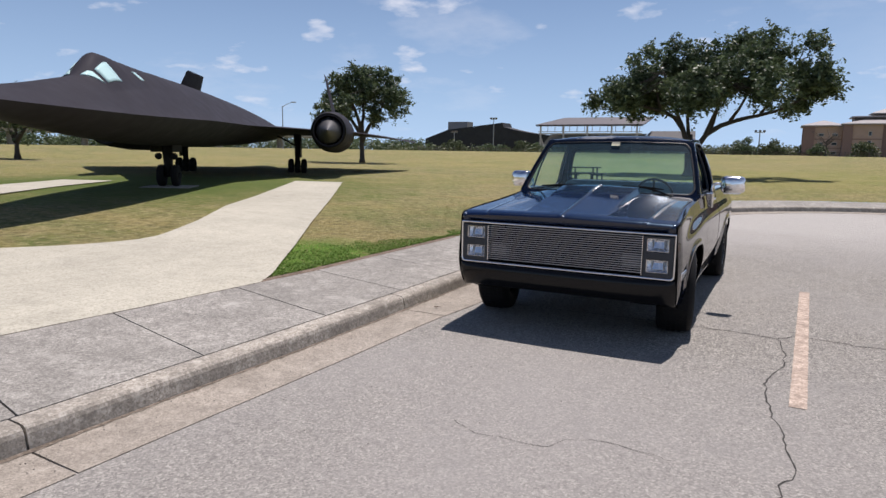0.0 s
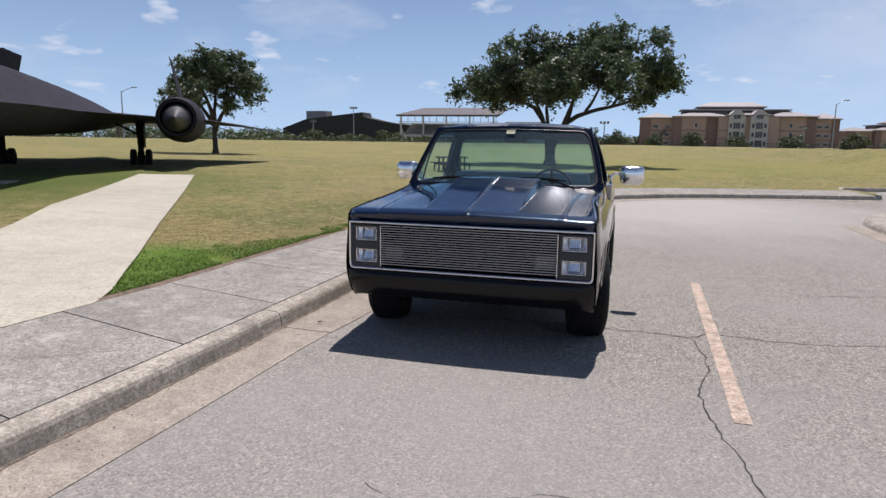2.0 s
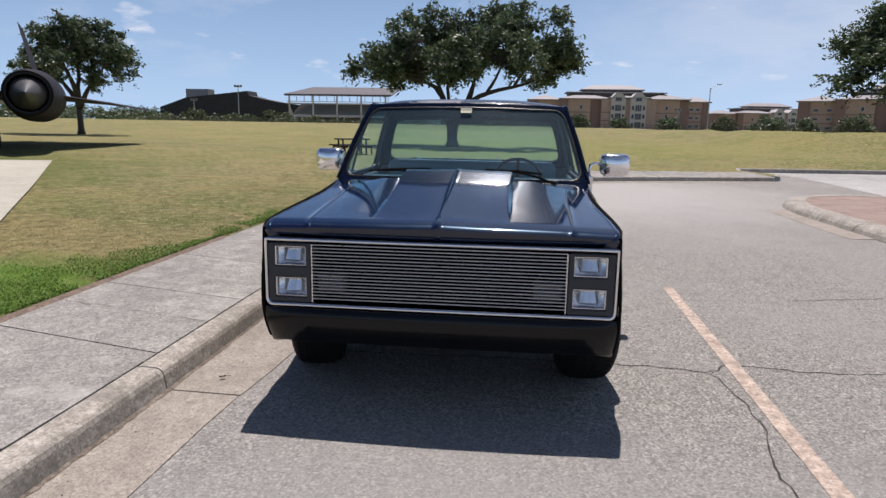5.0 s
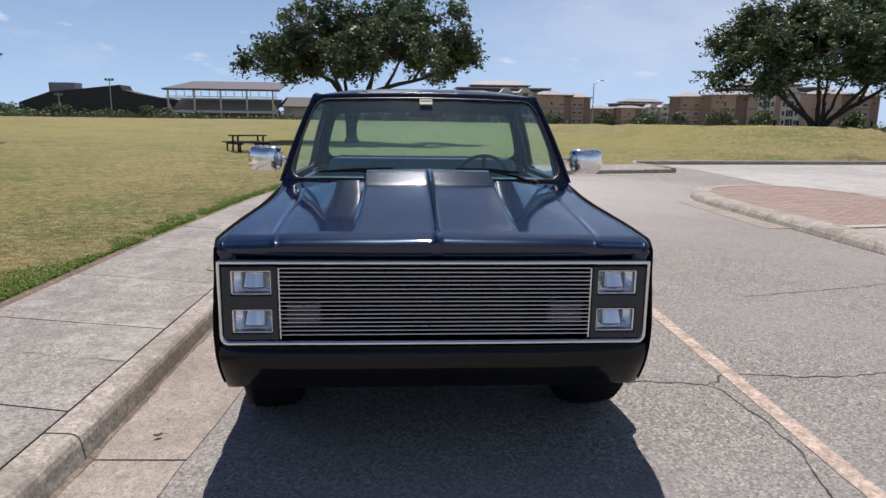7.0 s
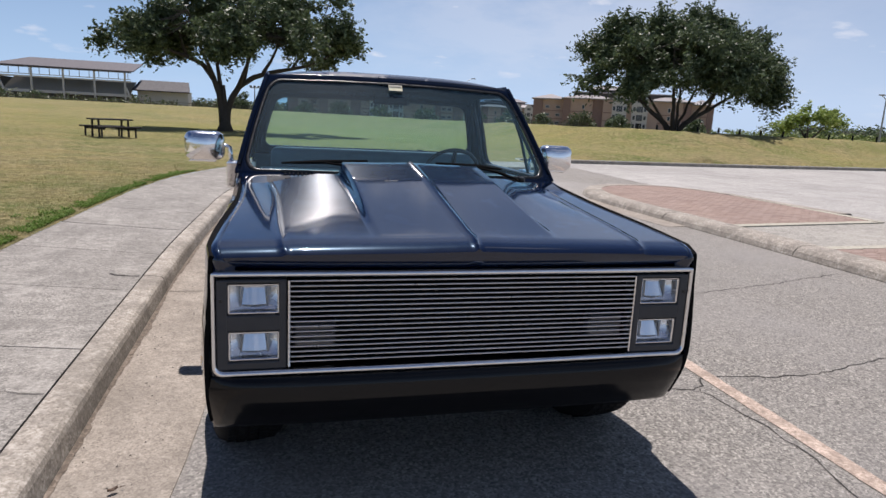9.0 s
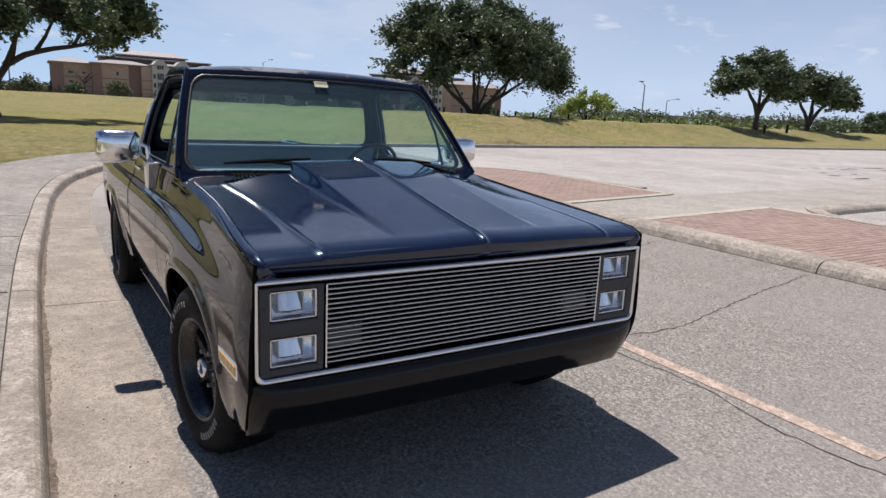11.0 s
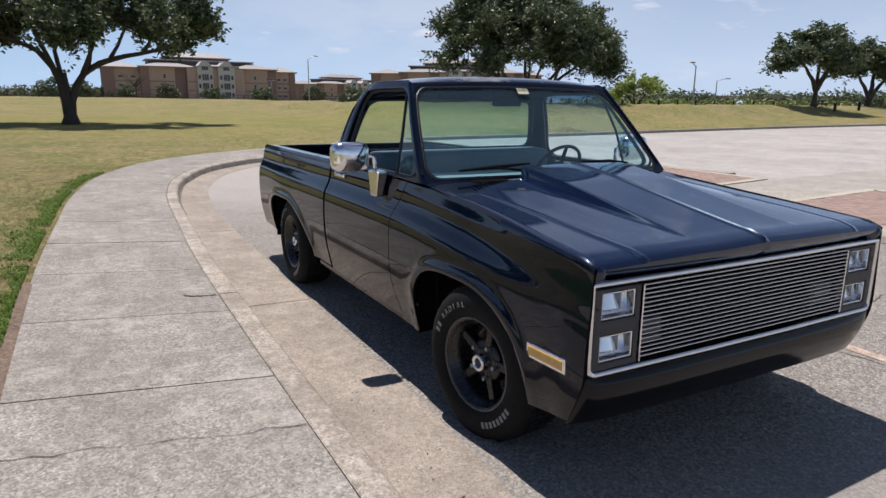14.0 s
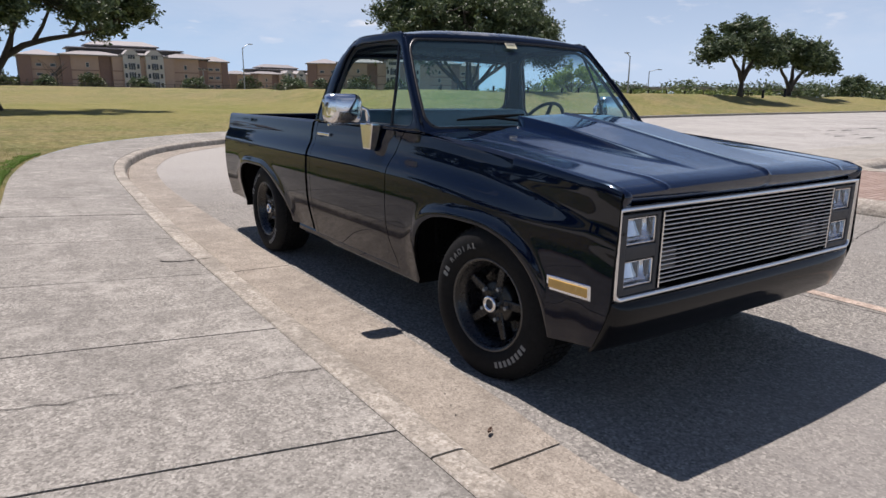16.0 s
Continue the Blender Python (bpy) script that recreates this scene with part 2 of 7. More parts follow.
def sky_sheen_paint():
    """The truck's navy made bluer to paint in the sky's sheen, under a hard clear coat, a little hazed by fine
    scratches and dust.
    """
    m = Nodes("sky_sheen_paint")
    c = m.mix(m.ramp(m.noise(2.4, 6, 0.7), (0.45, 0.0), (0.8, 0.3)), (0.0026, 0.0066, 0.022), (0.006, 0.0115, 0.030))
    r = m.ramp(m.noise(6, 6, 0.7), (0.35, 0.26), (0.8, 0.36))
    m.bump(m.noise(2.6, 2), 0.04, 0.02)
    return m.done(c, r, 0.0, **{"Specular_IOR_Level": 0.12, "Coat_Weight": 1.0, "Coat_Roughness": 0.055, "Coat_IOR": 1.60, "Coat_Tint": (0.55, 0.78, 1.0)})


def glass_material(name, tint, rough=0.0, band=None, dust=0.0):
    """Thin tinted pane: a clear sheet with real reflections."""
    mat = bpy.data.materials.new(name)
    mat.use_nodes = True
    n, l = mat.node_tree.nodes, mat.node_tree.links
    n.clear()
    out = n.new("ShaderNodeOutputMaterial")
    tr = n.new("ShaderNodeBsdfTransparent")
    tr.inputs[0].default_value = (*tint, 1)
    if band:
        # a darker band fades in between two heights
        co, sp, mr = n.new("ShaderNodeTexCoord"), n.new("ShaderNodeSeparateXYZ"), n.new("ShaderNodeValToRGB")
        rng = n.new("ShaderNodeMapRange")
        rng.inputs["From Min"].default_value, rng.inputs["From Max"].default_value = band[0], band[1]
        mr.color_ramp.elements[0].color, mr.color_ramp.elements[1].color = (*tint, 1), (*band[2], 1)
        l.new(co.outputs["Object"], sp.inputs[0])
        l.new(sp.outputs["Z"], rng.inputs["Value"])
        l.new(rng.outputs[0], mr.inputs[0])
        l.new(mr.outputs[0], tr.inputs[0])
    gl = n.new("ShaderNodeBsdfGlossy")
    gl.inputs["Roughness"].default_value = rough
    gloss_out = gl.outputs[0]
    if dust:
        # wiped dust spreads part of the reflection
        wide, both = n.new("ShaderNodeBsdfGlossy"), n.new("ShaderNodeMixShader")
        wide.inputs["Roughness"].default_value = 0.25
        both.inputs[0].default_value = 0.5
        l.new(gl.outputs[0], both.inputs[1])
        l.new(wide.outputs[0], both.inputs[2])
        gloss_out = both.outputs[0]
    # reflectance grows with the angle, alike from both sides of the pane
    lw = n.new("ShaderNodeLayerWeight")
    lw.inputs["Blend"].default_value = 0.5
    pw, fr = n.new("ShaderNodeMath"), n.new("ShaderNodeMapRange")
    pw.operation = "POWER"
    pw.inputs[1].default_value = 4.5
    fr.inputs["To Min"].default_value, fr.inputs["To Max"].default_value = 0.06, 0.9
    l.new(lw.outputs["Facing"], pw.inputs[0])
    l.new(pw.outputs[0], fr.inputs["Value"])
    mx = n.new("ShaderNodeMixShader")
    l.new(fr.outputs[0], mx.inputs[0])
    l.new(tr.outputs[0], mx.inputs[1])
    l.new(gloss_out, mx.inputs[2])
    if dust:
        # a film of dust that the sun lights, tinted blue to paint in sky reflection
        df = n.new("ShaderNodeBsdfDiffuse")
        df.inputs[0].default_value = (0.45, 0.82, 0.98, 1)
        md = n.new("ShaderNodeMixShader")
        md.inputs[0].default_value = dust
        l.new(mx.outputs[0], md.inputs[1])
        l.new(df.outputs[0], md.inputs[2])
        mx = md
    l.new(mx.outputs[0], out.inputs[0])
    return mat


def leaf_material(name, a, b, gloss=0.28):
    m = Nodes(name)
    c = m.ramp(m.island(), (0.0, a), (0.6, [(x + y) / 2 for x, y in zip(a, b)]), (1.0, b))
    m.done(c, 0.5, **{"Specular_IOR_Level": gloss})
    tl = m.n.new("ShaderNodeBsdfTranslucent")
    m.l.new(c, tl.inputs[0])
    mx = m.n.new("ShaderNodeMixShader")
    mx.inputs[0].default_value = 0.22
    out = [x for x in m.n if x.type == "OUTPUT_MATERIAL"][0]
    m.l.new(m.p.outputs[0], mx.inputs[1])
    m.l.new(tl.outputs[0], mx.inputs[2])
    m.l.new(mx.outputs[0], out.inputs[0])
    return m.mat


ASPHALT = asphalt_material()
LOT = speckled("lot_concrete", (0.29, 0.278, 0.256), (0.41, 0.395, 0.366), (0.51, 0.495, 0.46), 45, 0.22, 0.4, 0.3)
WALKWAY = speckled("sidewalk_concrete", (0.145, 0.136, 0.120), (0.328, 0.309, 0.276), (0.52, 0.495, 0.445), 105, 1.6, 0.5, 0.7, vary=True)
KERB = speckled("kerb_concrete", (0.25, 0.218, 0.175), (0.41, 0.370, 0.312), (0.56, 0.52, 0.455), 95, 2.6, 0.68, 0.6)
GUTTER = speckled("gutter_concrete", (0.24, 0.207, 0.17), (0.34, 0.30, 0.25), (0.43, 0.388, 0.33), 130, 1.4, 0.45, 0.35)
ISLAND = speckled("island_concrete", (0.25, 0.235, 0.205), (0.36, 0.342, 0.30), (0.46, 0.44, 0.395), 60, 0.7, 0.35, 0.3)
APRON = speckled("apron_concrete", (0.41, 0.385, 0.31), (0.455, 0.428, 0.345), (0.50, 0.472, 0.39), 60, 0.45, 0.26, 0.15)
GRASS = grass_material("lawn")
m = Nodes("grass_blades")
c = m.ramp(m.island(), (0.0, (0.15, 0.17, 0.05)), (0.5, (0.24, 0.225, 0.08)), (0.8, (0.36, 0.30, 0.13)), (1.0, (0.46, 0.39, 0.20)))
c = m.mix(m.ramp(m.mix(0.45, m.noise(0.22, 6, 0.7), m.noise(1.6, 6, 0.75)), (0.47, 0.0), (0.58, 0.8)), c, (0.36, 0.29, 0.12))
BLADE = m.done(c, 0.6, **{"Specular_IOR_Level": 0.2})
SOIL = speckled("soil_edge", (0.12, 0.085, 0.062), (0.20, 0.15, 0.112), (0.28, 0.21, 0.16), 90, 6, 0.5, 0.9)
DIRT = speckled("gutter_dirt", (0.09, 0.072, 0.055), (0.17, 0.138, 0.108), (0.28, 0.235, 0.19), 80, 5, 0.5, 0.6)
JOINT_DIRT = speckled("joint_dirt", (0.035, 0.03, 0.022), (0.075, 0.065, 0.05), (0.12, 0.105, 0.08), 90, 3, 0.4, 0.5)
PAINT = truck_paint()
m = Nodes("faded_roof_paint")
patch = m.ramp(m.mix(0.5, m.noise(5.5, 7, 0.75), m.noise(1.7, 3)), (0.54, 0.0), (0.62, 0.7))
c = m.mix(patch, (0.010, 0.014, 0.024), (0.20, 0.205, 0.215))
ROOF_PAINT = m.done(c, m.ramp(patch, (0.0, 0.2), (0.7, 0.75)), 0.0, **{"Coat_Weight": 0.7, "Coat_Roughness": 0.06, "Coat_IOR": 1.6})
# same paint as the sides; the sky's sheen on upward faces is put in
SKY_SHEEN_PAINT = sky_sheen_paint()
BLACK = plain("satin_black", (0.0065, 0.0065, 0.0068), 0.32, **{"Specular_IOR_Level": 0.5})
PAN_BLACK = plain("roll_pan_black", (0.005, 0.005, 0.0055), 0.14, wear=0.2, bump=0.0, **{"Specular_IOR_Level": 0.28})
TRIM_BLACK = plain("black_trim", (0.024, 0.027, 0.033), 0.45)
RIM_BLACK = plain("rim_black", (0.011, 0.011, 0.012), 0.28, 0.0, wear=0.3)
RIM_LIP = plain("worn_rim_lip", (0.10, 0.095, 0.09), 0.38, 0.6, wear=0.4)
RUBBER = plain("tyre_rubber", (0.008, 0.008, 0.0082), 0.8, wear=0.3, bump=0.25, scale=30, **{"Specular_IOR_Level": 0.2})
CHROME = plain("chrome", (0.80, 0.80, 0.82), 0.13, 1.0, wear=0.1, bump=0.0)
ALLOY = plain("brushed_alloy", (0.72, 0.72, 0.73), 0.15, 1.0, bump=0.0)
BAR_ALLOY = plain("satin_bar", (0.56, 0.55, 0.55), 0.34, 0.85, bump=0.0)
VINYL = plain("blue_grey_vinyl", (0.125, 0.21, 0.235), 0.5)
BENCH_VINYL = plain("bench_vinyl", (0.085, 0.145, 0.17), 0.5)
DARK_VINYL = plain("dark_vinyl", (0.055, 0.078, 0.092), 0.55)
GLASS = glass_material("window_glass", (0.76, 0.93, 0.93))
SCREEN_GLASS = glass_material("windscreen_glass", (0.68, 0.90, 0.96), 0.06, (1.54, 1.67, (0.07, 0.15, 0.22)), 0.034)
CLEAR_GLASS = glass_material("lamp_glass", (0.95, 0.96, 0.97))
# black of small trim parts, and painted shade inside recesses
VOID = plain("matt_black_and_shade", (0.004, 0.004, 0.004), 0.9, **{"Specular_IOR_Level": 0.08})
REFLECTOR = plain("lamp_reflector", (0.93, 0.95, 0.97), 0.24, 0.8, wear=0.05, scale=9, bump=0.15)
CLOVER = leaf_material("clover_leaves", (0.085, 0.150, 0.026), (0.18, 0.280, 0.062), 0.08)
MILKY = plain("milky_plastic", (0.15, 0.137, 0.13), 0.35)
LENS = plain("headlamp_lens", (0.75, 0.78, 0.80), 0.08, 0.0, wear=0.1, bump=0.0, **{"Transmission_Weight": 0.75})
AMBER = plain("amber_lens", (0.60, 0.36, 0.10), 0.22, wear=0.3)
WHITE_TEXT = plain("raised_white_rubber", (0.22, 0.22, 0.21), 0.8)
AIRFRAME = plain("airframe_black", (0.037, 0.035, 0.042), 0.6, wear=0.3, scale=1.2, bump=0.02, **{"Specular_IOR_Level": 0.03})
AIR_DARK = plain("gear_black", (0.008, 0.008, 0.008), 0.6, **{"Specular_IOR_Level": 0.15})
CANOPY = plain("canopy_cover", (0.50, 0.72, 0.70), 0.12, wear=0.15, bump=0.0)
BARK = plain("bark", (0.055, 0.045, 0.036), 0.95, wear=0.6, scale=9, bump=0.9)
OAK = leaf_material("oak_leaves", (0.030, 0.052, 0.022), (0.165, 0.215, 0.105), 0.45)
BRIGHT_LEAF = leaf_material("light_green_leaves", (0.17, 0.25, 0.055), (0.40, 0.47, 0.14))
LINE = speckled("road_line_paint", (0.36, 0.29, 0.235), (0.55, 0.435, 0.35), (0.66, 0.55, 0.46), 80, 7, 0.85, 0.4)
STEEL = plain("galvanised_steel", (0.32, 0.33, 0.34), 0.5, 0.6)


# ---- mesh helpers ----
from mathutils.geometry import delaunay_2d_cdt


def mesh_data(name, verts, faces, mat, smooth=False):
    me = bpy.data.meshes.new(name)
    me.from_pydata([tuple(v) for v in verts], [], faces)
    me.materials.append(mat)
    if smooth:
        me.polygons.foreach_set("use_smooth", [True] * len(me.polygons))
    me.update()
    return me


def solid(name, verts, faces, mat, parent=None, label="", smooth=False):
    ob = new(name, mesh_data(name, verts, faces, mat, smooth))
    if parent:
        ob.parent = parent
    if label:
        ob["label"] = label
    return ob


def part(name, bm, material, parent=None, label="", smooth=False):
    """Links a bmesh as one mesh object under a thing or under a part."""
    me = bpy.data.meshes.new(name)
    bm.to_mesh(me)
    bm.free()
    me.materials.append(material)
    if smooth:
        me.polygons.foreach_set("use_smooth", [True] * len(me.polygons))
    ob = new(name, me)
    if parent:
        ob.parent = parent
    if label:
        ob["label"] = label
    return ob


def thing(name, at, label, category, group="", rz=0.0):
    e = new(name)
    e.matrix_world = pose(*at, 0, 0, rz)
    return tagged(e, label, category, group)


def box(bm, x0, y0, z0, x1, y1, z1, bevel=0.0, segs=1):
    """Adds a box, its edges rounded by bevel."""
    r = bmesh.ops.create_cube(bm, size=1.0, matrix=Matrix.LocRotScale(((x0 + x1) / 2, (y0 + y1) / 2, (z0 + z1) / 2), None, (abs(x1 - x0), abs(y1 - y0), abs(z1 - z0))))
    if bevel:
        edges = list({e for v in r["verts"] for e in v.link_edges})
        bmesh.ops.bevel(bm, geom=edges, offset=bevel, segments=segs, affect="EDGES", profile=0.5)
    return bm


def boxed(*a, **k):
    return box(bmesh.new(), *a, **k)


def tube(bm, points, radii, sides=8, cap=True):
    """A round tube along points."""
    rings = []
    pts = [Vector(p) for p in points]
    if isinstance(radii, (int, float)):
        radii = [radii] * len(pts)
    for i, p in enumerate(pts):
        d = (pts[min(i + 1, len(pts) - 1)] - pts[max(i - 1, 0)]).normalized()
        a = d.orthogonal().normalized() if i == 0 else (rings_a - d * rings_a.dot(d)).normalized()
        rings_a = a
        b = d.cross(a)
        rings.append([bm.verts.new(p + (a * math.cos(2 * math.pi * k / sides) + b * math.sin(2 * math.pi * k / sides)) * radii[i]) for k in range(sides)])
    for r0, r1 in zip(rings, rings[1:]):
        for k in range(sides):
            bm.faces.new((r0[k], r0[(k + 1) % sides], r1[(k + 1) % sides], r1[k]))
    if cap:
        bm.faces.new(rings[0][::-1])
        bm.faces.new(rings[-1])
    return bm


def tubed(points, radii, sides=8):
    return tube(bmesh.new(), points, radii, sides)


def lathe(bm, profile, axis="x", sides=48, center=(0, 0, 0)):
    """Turns (along, radius) pairs about an axis through center."""
    c = Vector(center)
    rings = []
    for a, r in profile:
        ring = []
        for k in range(sides):
            t = 2 * math.pi * k / sides
            v = {"x": (a, r * math.cos(t), r * math.sin(t)), "y": (r * math.cos(t), a, r * math.sin(t)), "z": (r * math.cos(t), r * math.sin(t), a)}[axis]
            ring.append(bm.verts.new(c + Vector(v)))
        rings.append(ring)
    for r0, r1 in zip(rings, rings[1:]):
        for k in range(sides):
            bm.faces.new((r0[k], r0[(k + 1) % sides], r1[(k + 1) % sides], r1[k]))
    return bm


def grid_mesh(fn, us, vs):
    """Vertices and faces of a sheet fn(u, v)."""
    verts = [fn(u, v) for v in vs for u in us]
    w = len(us)
    faces = [(j * w + i, j * w + i + 1, (j + 1) * w + i + 1, (j + 1) * w + i) for j in range(len(vs) - 1) for i in range(w - 1)]
    return verts, faces


def span(a, b, n):
    return [a + (b - a) * i / n for i in range(n + 1)]


def lerp(a, b, t):
    return a + (b - a) * t


def curve_at(table, x):
    """Linear reading of a table of (x, value) pairs."""
    if x <= table[0][0]:
        return table[0][1]
    for (x0, v0), (x1, v1) in zip(table, table[1:]):
        if x <= x1:
            return v0 + (v1 - v0) * (x - x0) / (x1 - x0)
    return table[-1][1]


def smooth_line(points, step=0.4):
    """A Catmull-Rom line through points, about step apart."""
    p = [Vector(q) for q in points]
    out = []
    for i in range(len(p) - 1):
        a, b, c, d = p[max(i - 1, 0)], p[i], p[i + 1], p[min(i + 2, len(p) - 1)]
        n = max(1, int((c - b).length / step))
        for k in range(n):
            t = k / n
            out.append(0.5 * (2 * b + (c - a) * t + (2 * a - 5 * b + 4 * c - d) * t * t + (3 * b - a - 3 * c + d) * t ** 3))
    return out + [p[-1]]


def offset_line(line, d):
    """The 2D line moved d to its left."""
    out = []
    for i, p in enumerate(line):
        t = (line[min(i + 1, len(line) - 1)] - line[max(i - 1, 0)]).normalized()
        out.append(p + Vector((-t.y, t.x)) * d)
    return out


def inside(poly, x, y):
    hit = False
    j = len(poly) - 1
    for i in range(len(poly)):
        xi, yi, xj, yj = poly[i][0], poly[i][1], poly[j][0], poly[j][1]
        if (yi > y) != (yj > y) and x < (xj - xi) * (y - yi) / (yj - yi) + xi:
            hit = not hit
        j = i
    return hit


# ---- ground plan ----
# kerb of the road beside the lawn: its upper front edge, going north and round the bend
KERB_LINE = smooth_line([(-2.1, -40), (-1.95, -14), (-1.80, -6.0), (-1.74, -3.6), (-1.67, -1.5), (-1.65, 0.0), (-1.645, 2.0), (-1.62, 4.4), (-1.53, 6.6), (-1.37, 9.2), (-0.93, 11.7), (0.15, 14.2), (2.25, 16.2), (4.6, 17.2), (8.6, 18.3)], 0.35)
KERB_BACK = offset_line(KERB_LINE, 0.145)
WALK_EDGE = offset_line(KERB_LINE, 1.43)
for p in WALK_EDGE:
    if p.y < 0.5:
        p.x -= 0.22 * min(1.0, (0.5 - p.y) / 3.5)
FAR_KERB = smooth_line([(8.9, 18.6), (9.2, 19.6), (8.6, 21.4), (8.9, 22.6), (10.5, 23.0), (14.7, 23.5), (20.5, 24.2), (44, 27.8), (82, 31.0), (150, 37)], 1.0)
FAR_KERB_BACK = offset_line(FAR_KERB, 0.15)
PAVED = WALK_EDGE + FAR_KERB_BACK + [Vector((150, -60)), Vector((-2.4, -60))]
PAVED_XY = [(p.x, p.y) for p in PAVED]
EDGE_PTS = np.array([(p.x, p.y) for p in WALK_EDGE + FAR_KERB_BACK])

# distance from the pavement at which the lawn's rim stands, by compass direction
RIM = [(-180, 75), (-35, 75), (-10, 66), (4, 55), (16, 32), (21, 19), (26, 12), (31, 8), (36, 6.8), (48, 6.8), (60, 10), (90, 20), (180, 40)]
RISE_RAW = [(0, 0), (0.06, 0.07), (0.15, 0.17), (0.4, 0.24), (0.65, 0.40), (0.85, 0.78), (1.0, 0.97), (1.12, 1.0), (1.5, 0.5), (2.5, 0.3), (6, 0.0)]
RISE = [(k / 40, lerp(curve_at(RISE_RAW, k / 40), sum(curve_at(RISE_RAW, k / 40 + 0.1 * j / 3) for j in range(-3, 4)) / 7, min(1, max(0, (k / 40 - 0.1) / 0.12)))) for k in range(241)]


def lawn_height(x, y):
    d = float(np.sqrt(((EDGE_PTS - (x, y)) ** 2).sum(1).min()))
    az = math.degrees(math.atan2(x, y))
    rim = curve_at(RIM, az)
    base = 0.21 if x < 6 else 0.155
    h = base + 1.5 * curve_at(RISE, d / rim) if d < 6 * rim else base
    w = min(1.0, max(0.0, (d - 16) / 20))
    return h + w * 0.04 * noise.noise(Vector((x * 0.07, y * 0.07, 0.3))) + min(1, d / 4) * 0.02 * noise.noise(Vector((x * 0.5, y * 0.5, 4.0)))


def sheet(name, mat, keep, points, edges, height, parent=None):
    """A triangulated level sheet through points and fixed edges, of the triangles that keep() wants."""
    v, _, f, *_ = delaunay_2d_cdt([Vector(p) for p in points], edges, [], 0, 1e-4)
    faces = []
    for t in f:
        c = sum((v[i] for i in t), Vector((0, 0))) / len(t)
        if keep(c.x, c.y):
            faces.append(tuple(t))
    verts = [(p.x, p.y, height(p.x, p.y)) for p in v]
    return solid(name, verts, faces, mat, parent, smooth=True)


rng = random.Random(5)
plan_pts = [(p.x, p.y) for p in PAVED]
plan_edges = [(i, i + 1) for i in range(len(plan_pts) - 1)] + [(len(plan_pts) - 1, 0)]
for r0, r1, n in ((3, 12, 1.0), (12, 30, 1.8), (30, 60, 3.0), (60, 120, 5.0), (120, 260, 14), (260, 600, 50), (600, 3000, 300)):
    r = r0
    while r < r1:
        k = max(12, int(2 * math.pi * r / n))
        for i in range(k):
            a = 2 * math.pi * (i + rng.random() * 0.6) / k
            rr = r + rng.random() * n * 0.5
            plan_pts.append((rr * math.sin(a), rr * math.cos(a)))
        r += n
for d in np.arange(0.8, 24, 0.9):
    row = offset_line(FAR_KERB_BACK, float(d))
    plan_pts += [(p.x, p.y) for k, p in enumerate(row) if k % 2 == int(d) % 2 and 8 < p.x < 84 and p.y > 22]
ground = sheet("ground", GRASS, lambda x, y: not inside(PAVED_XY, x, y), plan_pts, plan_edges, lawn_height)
tagged(ground, "mown lawn with dry straw and green patches", "lawn", kind="structure")

road_poly = [(p.x, p.y) for p in KERB_LINE + FAR_KERB] + [(150, -60), (-2.1, -60)]
road = sheet("road", ASPHALT, lambda x, y: inside(road_poly, x, y), road_poly, [(i, (i + 1) % len(road_poly)) for i in range(len(road_poly))], lambda x, y: 0.0)
tagged(road, "worn grey asphalt road with cracks and patches", "road", kind="structure")
lot_poly = [(9.6, 12.6), (10.2, 20.0), (9.9, 22.7), (14.7, 23.3), (20.5, 24.0), (44, 27.5), (82, 30.7), (148, 36.5), (148, -55), (12.5, -55), (11.2, -8), (10.2, 3.0)]
lot = sheet("parking_lot", LOT, lambda x, y: inside(lot_poly, x, y), lot_poly, [(i, (i + 1) % len(lot_poly)) for i in range(len(lot_poly))], lambda x, y: 0.006)
tagged(lot, "pale sun-bleached concrete parking lot", "parking lot", kind="structure")


def swept(line, section, name, mat, parent=None, z=0.0, cap=True):
    """Sweeps a section of (left, up) pairs along a 2D line."""
    cols = [offset_line(line, s[0]) for s in section]
    n = len(line)
    verts = [(c[i].x, c[i].y, z + s[1]) for i in range(n) for c, s in zip(cols, section)]
    m = len(section)
    faces = [(i * m + j, i * m + j + 1, (i + 1) * m + j + 1, (i + 1) * m + j) for i in range(n - 1) for j in range(m - 1)]
    if cap:
        faces += [tuple(range(m))[::-1], tuple((n - 1) * m + j for j in range(m))]
    return solid(name, verts, faces, mat, parent)


def cut_line(line, lengths):
    """Splits a line into pieces of the lengths, from a start."""
    acc = [0.0]
    for a, b in zip(line, line[1:]):
        acc.append(acc[-1] + (b - a).length)

    def at(s):
        for i in range(len(acc) - 1):
            if s <= acc[i + 1]:
                t = (s - acc[i]) / max(1e-6, acc[i + 1] - acc[i])
                return line[i].lerp(line[i + 1], t)
        return line[-1]

    out = []
    for s0, s1 in lengths:
        n = max(2, int((s1 - s0) / 0.4))
        out.append([at(s0 + (s1 - s0) * i / n) for i in range(n + 1)])
    return out, acc


def station(line, y):
    """Length along a line at which it reaches y."""
    s = 0.0
    for a, b in zip(line, line[1:]):
        if a.y <= y <= b.y:
            return s + (b - a).length * (y - a.y) / (b.y - a.y)
        s += (b - a).length
    return s


# kerb stones and gutter pans, cut at their joints
KERB_SECTION = [(-0.045, -0.05), (-0.042, 0.012), (-0.028, 0.10), (-0.018, 0.125), (0.002, 0.141), (0.03, 0.146), (0.130, 0.150), (0.138, 0.145), (0.138, -0.05)]
